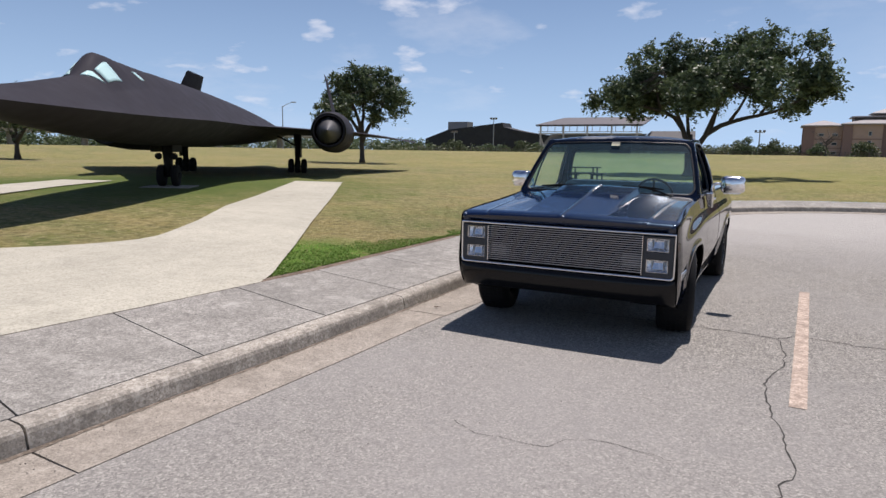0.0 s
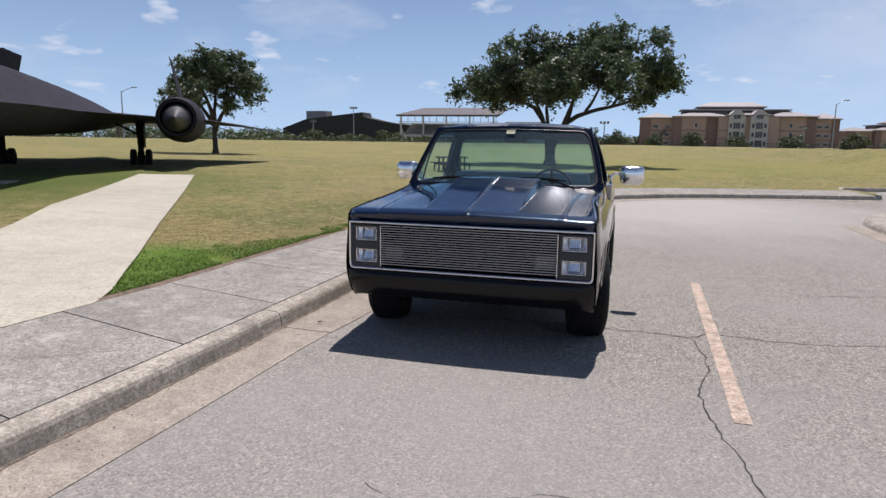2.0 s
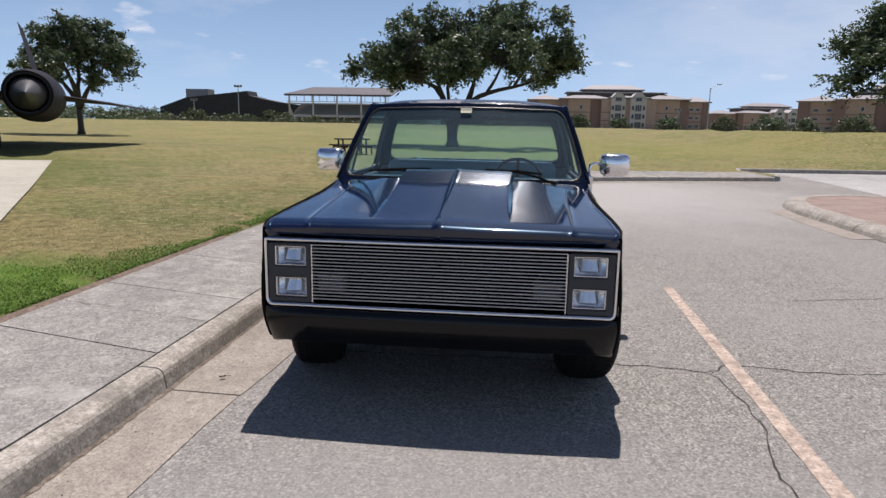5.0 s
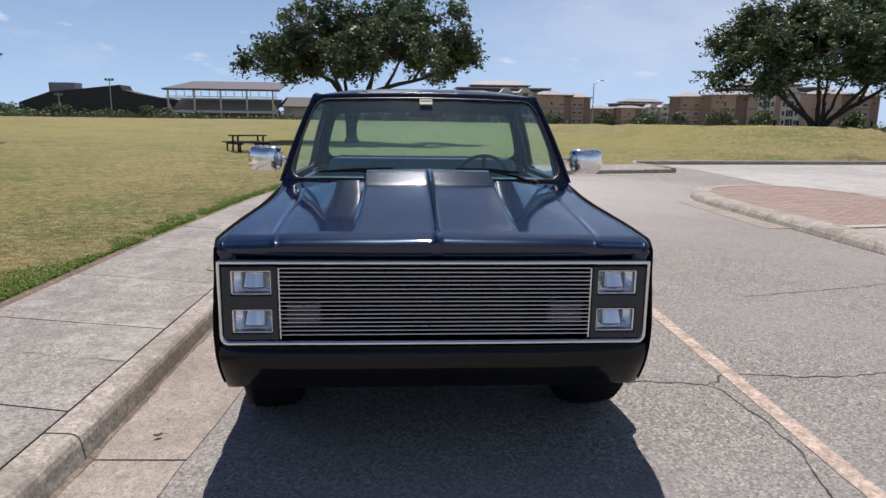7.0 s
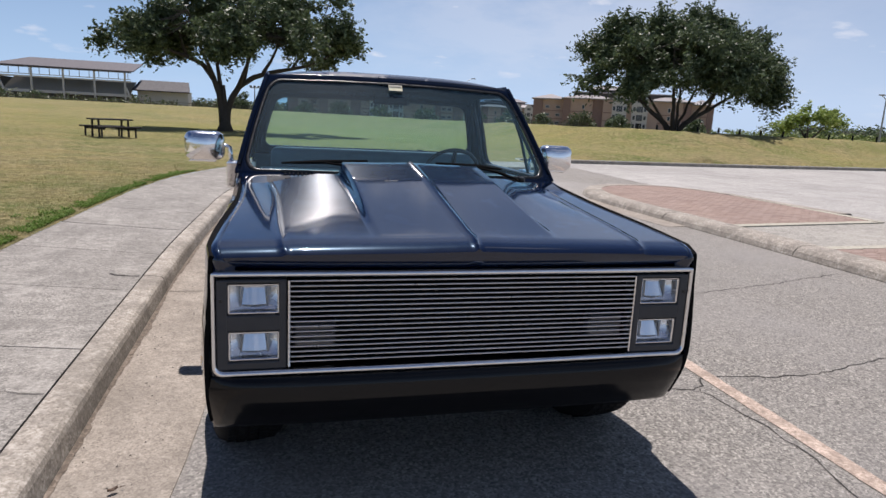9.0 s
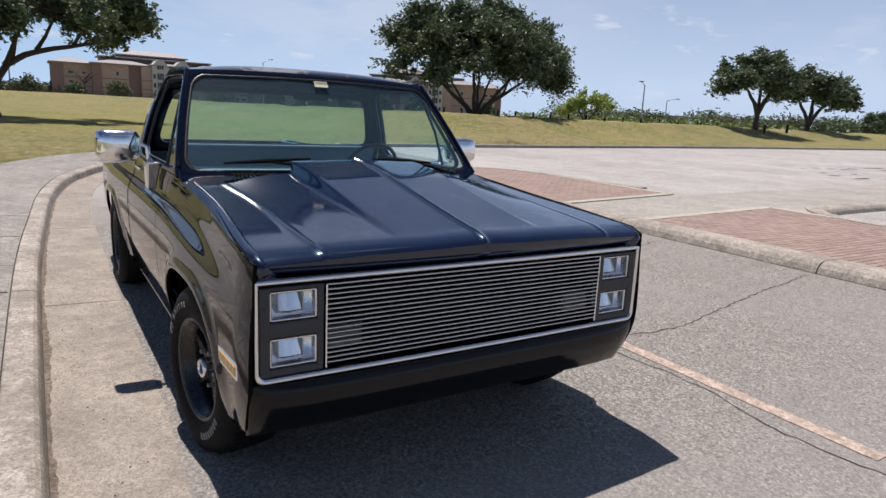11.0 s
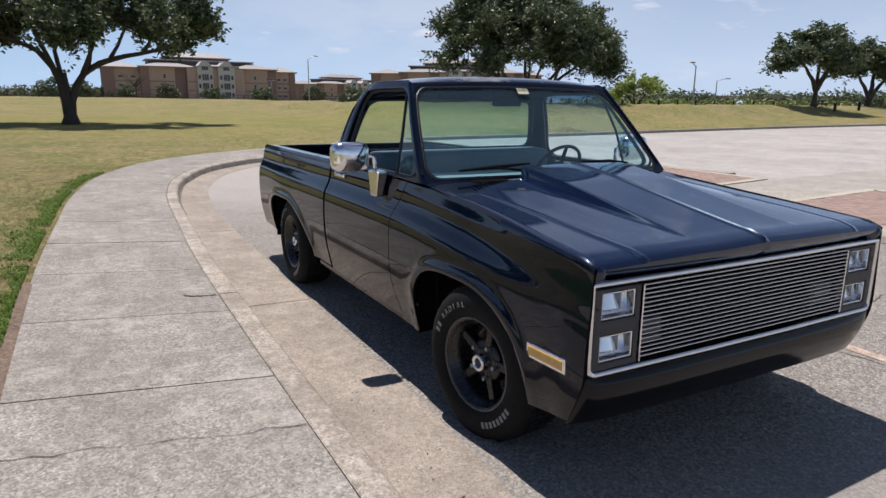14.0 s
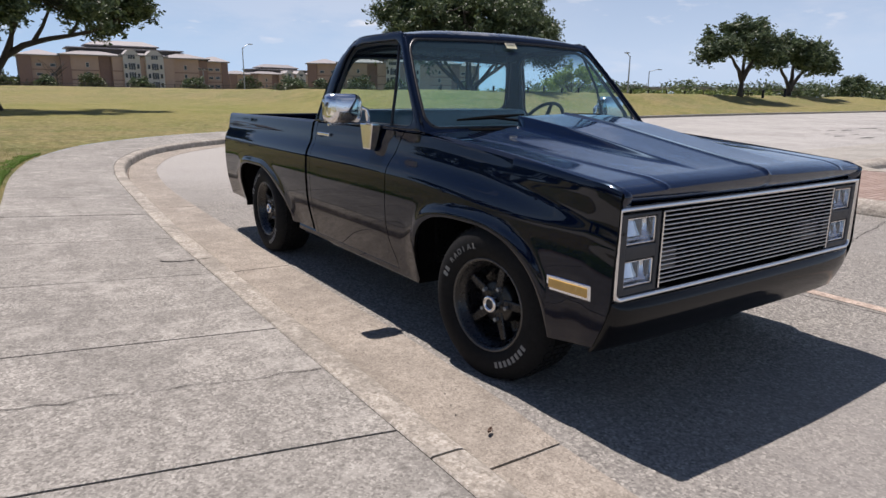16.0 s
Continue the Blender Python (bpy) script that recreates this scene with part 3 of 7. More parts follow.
# width of the gutter pan along the road
PAN_WIDTH = [(-40, 0.44), (0.0, 0.44), (0.1, 0.48), (1.2, 0.54), (5, 0.55), (7.5, 0.48), (20, 0.47)]
kerb_total = station(KERB_LINE, 99)
joints_y = [-39, -25.5, -18.2, -14.5, -10.9, -7.25, -3.6, 0.05, 3.31, 6.6, 9.7]
stops = [station(KERB_LINE, y) for y in joints_y]
while stops[-1] + 3.3 < kerb_total:
    stops.append(stops[-1] + 3.3)
stops.append(kerb_total)
kerb = tagged(new("kerb"), "weathered concrete kerb with dark joints", "kerb", kind="structure")
gutter = tagged(new("gutter"), "tan concrete gutter pan beside the kerb", "gutter", kind="structure")
pieces, _ = cut_line(KERB_LINE, [(a + 0.007, b - 0.007) for a, b in zip(stops, stops[1:])])
for line in pieces:
    swept(line, KERB_SECTION, "kerb_stone", KERB, kerb)
    outer = [p - (k - p).normalized() * (curve_at(PAN_WIDTH, p.y) + 0.03) for p, k in zip(line, offset_line(line, 0.1))]
    inner = offset_line(line, -0.04)
    rows = [[(p.x, p.y, z) for p in ln] for ln, z in ((outer, -0.05), (outer, 0.006), (offset_line(line, -0.05), 0.014), (inner, -0.05))]
    n = len(line)
    faces = [(j * n + i, (j + 1) * n + i, (j + 1) * n + i + 1, j * n + i + 1) for j in range(3) for i in range(n - 1)] + [(0, n, 2 * n, 3 * n)[::-1], (n - 1, 2 * n - 1, 3 * n - 1, 4 * n - 1)]
    solid("gutter_pan", [q for row in rows for q in row], faces, GUTTER, gutter)

# dirt washed along the foot of the kerb
rd = random.Random(91)
foot = [p for p in smooth_line([tuple(p) for p in KERB_LINE if -13 < p.y < 13], 0.05)]
inner, outer = offset_line(foot, -0.043), []
for k, (p, q) in enumerate(zip(foot, offset_line(foot, -1.0))):
    wide = 0.022 + 0.022 * noise.noise(Vector((k * 0.045, 2, 0))) + 0.012 * noise.noise(Vector((k * 0.21, 5, 0))) + rd.uniform(-0.008, 0.008)
    outer.append(p + (q - p) * (0.046 + max(0.004, wide)))
n = len(foot)
dirt = solid("gutter_dirt", [(p.x, p.y, 0.0205) for p in inner] + [(p.x, p.y, 0.0165) for p in outer], [(i, n + i, n + i + 1, i + 1) for i in range(n - 1)], DIRT)
tagged(dirt, "dark dirt washed along the foot of the kerb", "dirt", kind="structure")

far = tagged(new("far_kerb"), "low concrete kerb along the lawn across the lot", "kerb", kind="structure")
acc_total = sum((b - a).length for a, b in zip(FAR_KERB, FAR_KERB[1:]))
pieces, _ = cut_line(FAR_KERB, [(a, min(a + 5.99, acc_total)) for a in np.arange(0, acc_total, 6.0)])
for line in pieces:
    swept(line, [(0.0, -0.05), (0.012, 0.12), (0.03, 0.148), (0.162, 0.152), (0.162, -0.05)], "kerb_stone", KERB, far)

# sidewalk slabs between kerb and lawn
sidewalk = tagged(new("pavement"), "speckled grey concrete sidewalk in scored slabs", "sidewalk", kind="structure")
slab_y = [-39.5] + [y for y in np.arange(-37.8, -4.2, 1.37)] + [-3.55, -2.31, -0.98, 0.28, 1.57, 2.85, 4.15, 5.45, 6.75, 8.05]
s_at = [station(KERB_LINE, y) for y in slab_y]
while s_at[-1] + 1.35 < kerb_total:
    s_at.append(s_at[-1] + 1.35)
s_at.append(kerb_total)
acc = [0.0]
for a, b in zip(KERB_LINE, KERB_LINE[1:]):
    acc.append(acc[-1] + (b - a).length)


def walk_point(s, w):
    """A point of the sidewalk: s along the kerb, w from kerb (0) to lawn (1)."""
    s = min(max(s, 0), acc[-1] - 1e-4)
    i = max(k for k in range(len(acc) - 1) if acc[k] <= s)
    t = (s - acc[i]) / (acc[i + 1] - acc[i])
    a, b = KERB_BACK[i].lerp(KERB_BACK[i + 1], t), WALK_EDGE[i].lerp(WALK_EDGE[i + 1], t)
    p = a.lerp(b, w)
    return (p.x, p.y, 0.150 + 0.055 * w)


def slab_start(q):
    """How far north the kerb is at length q."""
    return walk_point(q, 0)[1]


for k, (a, b) in enumerate(zip(s_at, s_at[1:])):
    skew_a, skew_b = [0.27 if slab_start(q) < 0 else 0.21 if slab_start(q) < 1 else 0.15 for q in (a, b)]
    a, b = a + 0.0065, b - 0.0065
    n = max(2, int((b - a) / 0.35))
    tip = rng.uniform(-0.004, 0.004)
    top = []
    for i in range(n + 1):
        for w in (0.0, 0.33, 0.66, 1.006):
            p = walk_point(lerp(a, b, i / n) + lerp(skew_a, skew_b, i / n) * w, w)
            top.append((p[0], p[1], p[2] + tip * (i / n - 0.5)))
    verts = top + [(x, y, z - 0.10) for x, y, z in top]
    faces = [(i * 4 + j, i * 4 + j + 1, i * 4 + j + 5, i * 4 + j + 4) for i in range(n) for j in range(3)]
    off = len(top)
    rim_i = [i * 4 for i in range(n + 1)] + [n * 4 + 1, n * 4 + 2] + [i * 4 + 3 for i in range(n, -1, -1)] + [2, 1]
    faces += [(rim_i[i], rim_i[i] + off, rim_i[(i + 1) % len(rim_i)] + off, rim_i[(i + 1) % len(rim_i)]) for i in range(len(rim_i))]
    solid("slab", verts, faces, WALKWAY, sidewalk)
swept([p for p in KERB_LINE], [(0.130, 0.10), (0.132, 0.134), (1.38, 0.188), (1.42, 0.10)], "joint_filler", JOINT_DIRT, sidewalk, cap=False)


# ---- concrete apron in the lawn, from the sidewalk to the aircraft ----
def draped(name, poly, mat, lift, step, parent=None):
    pts = list(poly)
    xs_, ys_ = [p[0] for p in poly], [p[1] for p in poly]
    for x in np.arange(min(xs_), max(xs_), step):
        for y in np.arange(min(ys_), max(ys_), step):
            if inside(poly, x, y):
                pts.append((x, y))
    return sheet(name, mat, lambda x, y: inside(poly, x, y), pts, [(i, (i + 1) % len(poly)) for i in range(len(poly))], lambda x, y: lawn_height(x, y) + lift, parent)


def edge_distance(x, y):
    return float(np.sqrt(((EDGE_FINE - (x, y)) ** 2).sum(1).min()))


EDGE_FINE = np.array([a.lerp(b, k / 8) for a, b in zip(WALK_EDGE, WALK_EDGE[1:]) if -6 < a.y < 4 for k in range(8)])
along = [(p.x + 0.02, p.y) for p in WALK_EDGE if -3.7 < p.y < -0.12]
APRON_POLY = [(-5.85, 3.8), (-8.7, 8.1), (-12.3, 13.4), (-13.75, 12.6), (-10.2, 6.87), (-8.95, 4.73), (-7.36, 2.56), (-6.62, 1.36), (-6.41, 0.94), (-6.34, 0.56), (-6.38, 0.24), (-6.47, -0.11), (-6.59, -0.42), (-6.91, -0.93), (-7.7, -2.0), (-9.6, -4.1), (-13.2, -7.6), (-11, -9.8), (-5.5, -5.4)] + along + [(-3.25, -0.05), (-3.69, 0.60), (-4.24, 1.44)]
a_pts = list(APRON_POLY) + [(x, y) for x in np.arange(-14, -3, 0.5) for y in np.arange(-9, 13, 0.5) if inside(APRON_POLY, x, y)] + [(x - d, y) for d in (0.06, 0.14) for x, y in along if inside(APRON_POLY, x - d, y)]
apron = sheet("apron", APRON, lambda x, y: inside(APRON_POLY, x, y), a_pts, [(i, (i + 1) % len(APRON_POLY)) for i in range(len(APRON_POLY))], lambda x, y: lerp(0.209, lawn_height(x, y) + 0.03, min(1, max(0, edge_distance(x, y) - 0.02) / 0.04)))
tagged(apron, "bright concrete apron laid in the lawn", "pavement", kind="structure")
apron2 = draped("path", [(-17.75, 8.35), (-19.3, 7.65), (-17.85, 4.93), (-15.4, 0.4), (-12.3, 0.2), (-14.43, 3.1), (-16.19, 5.52)], APRON, 0.03, 0.8)
tagged(apron2, "bright concrete path laid in the lawn", "pavement", kind="structure")

# ---- painted line and cracks on the road ----
paint_line = solid("road_line", *grid_mesh(lambda u, v: (lerp(1.880, 1.985, v) + lerp(-0.052, 0.052, u) + 0.006 * noise.noise(Vector((v * 40, u * 3, 1))), lerp(-0.86, 3.25, v), 0.004), span(0, 1, 2), span(0, 1, 60)), LINE)
tagged(paint_line, "worn pale orange painted road line", "road line", kind="structure")


def crack(points, width, seed, z=0.0025, slope=None):
    rc = random.Random(seed)
    line = smooth_line(points, 0.06)
    verts, faces = [], []
    for i, p in enumerate(line):
        t = (line[min(i + 1, len(line) - 1)] - line[max(i - 1, 0)]).normalized()
        nrm = Vector((-t.y, t.x))
        c = p + nrm * rc.uniform(-0.018, 0.018)
        w = width * rc.uniform(0.35, 1.2) * 0.5
        zz = z if slope is None else slope(c.x)
        verts += [(*(c + nrm * w), zz), (*(c - nrm * w), zz)]
        if i:
            faces.append((2 * i - 2, 2 * i - 1, 2 * i + 1, 2 * i))
    return tagged(solid("road_crack", verts, faces, CRACK), "dark crack in worn asphalt", "crack", "road cracks", "structure")


CRACK = plain("crack_dirt", (0.035, 0.032, 0.028), 0.95)
crack([(-1.0, 0.9), (1.1, 0.93), (1.74, 0.87), (1.93, 1.03), (2.6, 0.97), (3.3, 1.13), (4.2, 1.33), (5.6, 1.6)], 0.014, 1)
crack([(1.74, 0.87), (1.80, 0.1), (1.68, -0.36), (1.71, -0.9), (1.79, -1.37), (1.85, -1.86), (1.79, -2.14), (1.86, -3.1), (1.7, -5)], 0.011, 2)
crack([(0.05, -2.1), (0.18, -2.19), (0.44, -2.21), (0.66, -2.18), (0.72, -2.05), (0.94, -1.97), (1.3, -2.02)], 0.004, 3)
crack([(3.0, 2.9), (4.13, 3.18), (5.0, 3.46), (5.5, 3.6)], 0.014, 4)


def walk_z(x):
    return 0.1535 + 0.055 * min(1, max(0, (-1.79 - x) / 1.28))


crack([(-1.80, 0.96), (-2.2, 1.0), (-2.6, 1.07), (-3.07, 1.13)], 0.005, 5, slope=walk_z)
crack([(-1.80, 3.30), (-1.92, 3.27), (-2.03, 3.34)], 0.022, 6, slope=walk_z)
crack([(-2.0, -1.2), (-2.5, -1.6), (-3.0, -1.7)], 0.006, 7, slope=walk_z)
edge_soil = swept([p for p in WALK_EDGE if -12 < p.y < 4.2], [(-0.03, 0.17), (-0.016, 0.206), (0.012, 0.216), (0.03, 0.221), (0.055, 0.219), (0.085, 0.20)], "soil_edge", SOIL)
tagged(edge_soil, "bare reddish soil along the sidewalk's edge", "soil", kind="structure")

# joints between the lot's concrete slabs
for pts, w in [([(11.5, y0), (22, y0 + 0.9), (38, y0 + 1.4)], 0.028) for y0 in (9.6, 12.2, 15.6)] + [([(x0, 5.8), (x0 + 0.3, 11.5), (x0 + 0.2, 17.5)], 0.028) for x0 in (13.8, 18.6, 23.6, 29.0, 34.5)]:
    crack(pts, w, 40 + int(pts[0][0]))


# ---- the pickup truck ----
# x to its left side, y to its tail, z up; the grille stands at y = 0
truck = thing("pickup_truck", (0, 0, 0), "glossy black and navy square-bodied pickup truck, lowered, parked by the kerb", "pickup truck")
TOP = [(0.0, 1.022), (0.06, 1.045), (0.5, 1.085), (1.0, 1.128), (1.45, 1.163), (2.0, 1.172), (2.95, 1.172), (5.15, 1.160)]
WIDE = [(0.0, 0.962), (0.015, 0.971), (0.05, 0.976), (0.12, 0.978), (0.5, 0.986), (1.2, 0.992), (3.0, 0.995), (4.4, 0.99), (5.15, 0.968)]
SIDE = [(0.0, -0.088), (0.012, -0.070), (0.06, -0.058), (0.13, -0.050), (0.155, -0.042), (0.19, -0.020), (0.215, -0.006), (0.245, 0.001), (0.38, 0.007), (0.54, 0.002), (0.64, -0.010), (0.74, -0.034), (0.84, -0.055)]
HUB_F, HUB_R = (0.77, 0.375), (3.92, 0.378)
# wheel openings: middle, half length, hub height, top, roundness ahead and behind
ARCHES = ((0.89, 0.55, 0.375, 0.768, 2.2, 3.4), (4.00, 0.62, 0.378, 0.752, 1.6, 5.0))
SEAM = [(0.34, -0.085), (0.40, -0.065), (0.50, -0.02), (0.63, 0.0), (0.92, 0.0), (1.0, -0.02), (1.15, -0.10), (1.2, -0.115)]


def blurred(table, width, step):
    """A dense table, each value the mean over a stretch of 2 width."""
    xs_ = np.arange(table[0][0], table[-1][0] + step / 2, step)
    return [(float(x), sum(curve_at(table, x + width * k / 4) for k in range(-4, 5)) / 9) for x in xs_]


TOP = TOP[:2] + [p for p in blurred(TOP, 0.16, 0.04) if p[0] > 0.22]
WIDE = WIDE[:4] + [p for p in blurred(WIDE, 0.2, 0.06) if p[0] > 0.3]
SIDE = SIDE[:2] + [p for p in blurred(SIDE, 0.034, 0.008) if p[0] > 0.03]


def nose(y):
    """How far the shoulder is drawn in at y: hardly at the nose, fully behind the front wheel."""
    t = min(1, max(0, y) / 0.95)
    return lerp(0.20, 1.0, t * t * (3 - 2 * t))


def body_x(y, z):
    """Half width of the body; the nose draws in a little towards its lower corners."""
    tuck = -0.010 * max(0, 1 - y / 0.32) ** 2 * max(0, min(1, (0.58 - z) / 0.22))
    inset = curve_at(SIDE, curve_at(TOP, y) - z)
    return -tuck + curve_at(WIDE, y) + (inset * nose(y) if inset < 0 and z > 0.8 else inset)


def top_x(y):
    return curve_at(WIDE, y) - 0.088 * nose(y)


def nose_y(z):
    """Front edge of the fender, which slopes back under the grille."""
    return curve_at([(0.34, 0.105), (0.38, 0.085), (0.43, 0.058), (0.48, 0.034), (0.53, 0.014), (0.58, 0.002), (0.62, 0.0), (1.1, 0.0)], z)


def arch_low(y, low):
    """Lower edge of the body side, with the wheel openings."""
    z = low
    for mid, r, hz, top, ahead, behind in ARCHES:
        u = abs(y - mid) / r
        n = ahead if y < mid else behind
        if u < 1:
            z = max(z, hz - 0.04 + (top - hz + 0.04) * (1 - u ** n) ** (1 / n))
    return z


def side_panel(name, y0, y1, low, s, label="", front_low=None):
    """An outer body panel from y0 to y1, on the side s, 14 mm thick."""
    ys = set(span(y0, y1, 24))
    for mid, r, *_ in ARCHES:
        for a in span(-1, 1, 52):
            ys |= {mid + r * math.sin(a * math.pi / 2)}
        ys |= {mid - r - 0.001, mid + r + 0.001}
    ys = sorted({round(y, 5) for y in ys if y0 - 1e-6 <= y <= y1 + 1e-6})
    depths = [0, 0.005, 0.012, 0.03, 0.05, 0.075, 0.1, 0.115, 0.13, 0.145, 0.16, 0.175, 0.19, 0.205, 0.22, 0.235, 0.25, 0.27, 0.29, 0.32]
    verts, faces = [], []
    rows = len(depths) + 9
    for y in ys:
        zt = curve_at(TOP, max(y, 0))
        zl = arch_low(y, low if front_low is None else front_low(y))
        zs = [max(zt - d, zl + 0.0015 * (len(depths) - k)) for k, d in enumerate(depths)]
        zs += [lerp(zs[-1], zl, k / 9) for k in range(1, 10)]
        for k, z in enumerate(zs):
            flare = 0.0
            for mid, r, hz, top, ahead, behind in ARCHES:
                n_ = ahead if y < mid else behind
                g = (abs(y - mid) / r) ** n_ + (max(0, z - hz) / (top - hz)) ** n_
                dd = (g ** (1 / n_) - 1) * 0.45
                flare = max(flare, 0.017 * math.exp(-((dd - 0.01) / 0.036) ** 2))
            verts.append((s * (body_x(y, z) + flare), y + nose_y(z) * max(0, 1 - y / 0.25) + curve_at(SEAM, z) * max(0, 1 - abs(y - 1.765) / 0.25), z))
    n = rows
    for i in range(len(ys) - 1):
        for k in range(n - 1):
            f = (i * n + k, i * n + k + 1, (i + 1) * n + k + 1, (i + 1) * n + k)
            faces.append(f if s < 0 else f[::-1])
    ob = solid(name, verts, faces, PAINT, truck, label, smooth=True)
    md = ob.modifiers.new("thick", "SOLIDIFY")
    md.thickness, md.offset = 0.016, -1
    ob.data.materials.append(VOID)
    md.material_offset_rim = 1
    es = ob.modifiers.new("split", "EDGE_SPLIT")
    es.split_angle = radians(38)
    return ob


def hood_half(y):
    return top_x(y) - 0.030


for s in (-1, 1):
    fender = side_panel("fender", 0.0, 1.761, 0.36, s, "", lambda y: lerp(0.375, 0.335, min(1, y / 0.38)) if y < 0.5 else 0.315)
    # shoulder of the fender, running in to the hood, and its rolled front edge
    rows_t = [(0.004, 0.967), (-0.008, 0.985), (-0.018, 1.008), (-0.010, 1.024)] + [(y, None) for y in [0.03, 0.07, 0.12] + span(0.2, 1.66, 16)]

    def top_pt(u, k):
        y, z = rows_t[k]
        yy = max(y, 0)
        x = lerp(hood_half(yy) + 0.005, top_x(yy) if z is None else body_x(0, z) + 0.001, u)
        if u < 0:
            # flange that runs in under the hood
            return (s * (hood_half(yy) - 0.04), max(y, 0.02), min(curve_at(TOP, yy) - 0.03, z or 9))
        return (s * x, y + 0.012 * u ** 3 * (1 if y < 0.02 else 0), (curve_at(TOP, yy) + 0.010 * (1 - u ** 2)) if z is None else z)

    v, f = grid_mesh(top_pt, [-1] + span(0, 1, 6), list(range(len(rows_t))))
    solid("fender_top", v, f if s > 0 else [q[::-1] for q in f], SKY_SHEEN_PAINT, truck, smooth=True)
    door = side_panel("door", 1.769, 2.900, 0.345, s)
    side_panel("cab_corner", 2.905, 2.955, 0.345, s)
    part("rocker_panel", boxed(min(s * 0.80, s * 0.945), 1.47, 0.285, max(s * 0.80, s * 0.945), 3.34, 0.352, 0.02, 2), PAINT, truck)
    bed = side_panel("bed_side", 2.995, 5.15, 0.36, s)
    # inner faces of the bed
    v, f = grid_mesh(lambda u, t: (s * curve_at([(0, 0.907), (0.25, 0.90), (0.5, 0.80), (0.62, 0.785), (1, 0.78)], u), lerp(2.995, 5.13, t), curve_at(TOP, lerp(2.995, 5.15, t)) + curve_at([(0, 0.0), (0.25, 0.004), (0.5, 0.004), (0.62, -0.02), (1, -0.56)], u)), [0, 0.12, 0.25, 0.375, 0.5, 0.62, 0.8, 1], span(0, 1, 10))
    solid("bed_rail", v, f if s < 0 else [q[::-1] for q in f], PAINT, truck, "black bed rail and inner wall", smooth=False)
    # wheel housings, their deep shade put into a near-zero black
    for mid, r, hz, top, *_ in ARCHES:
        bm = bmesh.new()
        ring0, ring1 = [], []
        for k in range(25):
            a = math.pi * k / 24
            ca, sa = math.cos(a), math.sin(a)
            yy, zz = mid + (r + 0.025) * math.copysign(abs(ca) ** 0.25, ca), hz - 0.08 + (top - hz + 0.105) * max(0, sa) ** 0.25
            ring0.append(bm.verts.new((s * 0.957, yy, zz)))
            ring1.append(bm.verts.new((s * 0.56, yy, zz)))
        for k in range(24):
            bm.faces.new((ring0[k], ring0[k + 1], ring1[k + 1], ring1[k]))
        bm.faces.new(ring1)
        part("wheel_housing", bm, VOID, truck, "wheel housing with its shade painted black")


def hump_edge(y):
    return 0.325 + 0.055 * min(1, max(0, y) / 1.2)


# how fast the outer creases of the hood spread towards the cowl
CREASE_OUT = 0.08


def hood_x(x, y):
    """Moves the sheet's lines sideways so that they run along the raised section and the outer crease."""
    e, ax = hump_edge(y), abs(x)
    return math.copysign(curve_at([(0, 0), (0.06, 0.06), (0.300, e - 0.025), (0.36, e + 0.035), (0.52, 0.52), (0.60, 0.60 + CREASE_OUT * y), (0.70, 0.70 + CREASE_OUT * y), (0.80, 0.80 + 0.4 * CREASE_OUT * y), (0.856, 0.856), (1, 1)], ax), x)


def hood_z(x, y):
    ax = abs(x)
    z = curve_at(TOP, y) + 0.012 + 0.016 * (1 - (x / 0.86) ** 2)
    # raised cowl section that opens towards the windscreen
    rise = 0.098 * min(1, max(0, (y - 0.10) / 1.05)) ** 1.15
    edge = hump_edge(y)
    e = min(1, max(0, (edge + 0.026 - ax) / 0.034))
    z += rise * e * e * (3 - 2 * e)
    # centre crease and outer creases
    z += 0.010 * max(0, 1 - ax / 0.014) + 0.005 * max(0, 1 - ax / 0.20)
    z += 0.0048 * max(0, 1 - abs(ax - 0.655 - CREASE_OUT * y) / 0.014) * min(1, max(0, (1.23 - y) / 0.06))
    z -= 0.004 * min(1, max(0, (ax - 0.63 - CREASE_OUT * y) / 0.05))
    # the side panels rise a little towards the cowl
    k = min(1, max(0, (0.665 + CREASE_OUT * y - ax) / 0.24))
    z += 0.042 * min(1, max(0, (ax - edge) / 0.03)) * k * k * (3 - 2 * k) * max(0, (y - 0.15) / 1.05) ** 1.6
    # rolled front edge
    if y < 0.02:
        t = 1 - y / 0.02
        z -= 0.013 * t * t
    return z


xs_h = sorted({round(x, 4) for a in (0, 0.005, 0.014, 0.03, 0.06, 0.14, 0.20, 0.25, 0.28, 0.30, 0.308, 0.3165, 0.323, 0.329, 0.335, 0.341, 0.347, 0.353, 0.36, 0.38, 0.42, 0.47, 0.52, 0.58, 0.60, 0.63, 0.641, 0.648, 0.655, 0.662, 0.669, 0.685, 0.70, 0.74, 0.80, 0.84, 0.856) for x in (a, -a)})
ys_h = [0.0, 0.008, 0.02, 0.04, 0.07, 0.10, 0.14] + span(0.2, 1.20, 26)
def hood_y(x, y):
    """The raised section reaches further back than the sides."""
    e = min(1, max(0, (0.42 - abs(x)) / 0.05))
    return y + 0.115 * e * min(1, max(0, (y - 0.9) / 0.3)) ** 1.2


def hood_pt(x0, y):
    x = hood_x(x0, y)
    return (x * hood_half(y) / 0.856, hood_y(x, y) - 0.010 - 0.020 * max(0, 1 - y / 0.05) + 0.02 * (x / 0.86) ** 2 * (1 if y < 0.1 else 0), hood_z(x, y))


hv, hf = grid_mesh(hood_pt, xs_h, ys_h)
nx = len(xs_h)
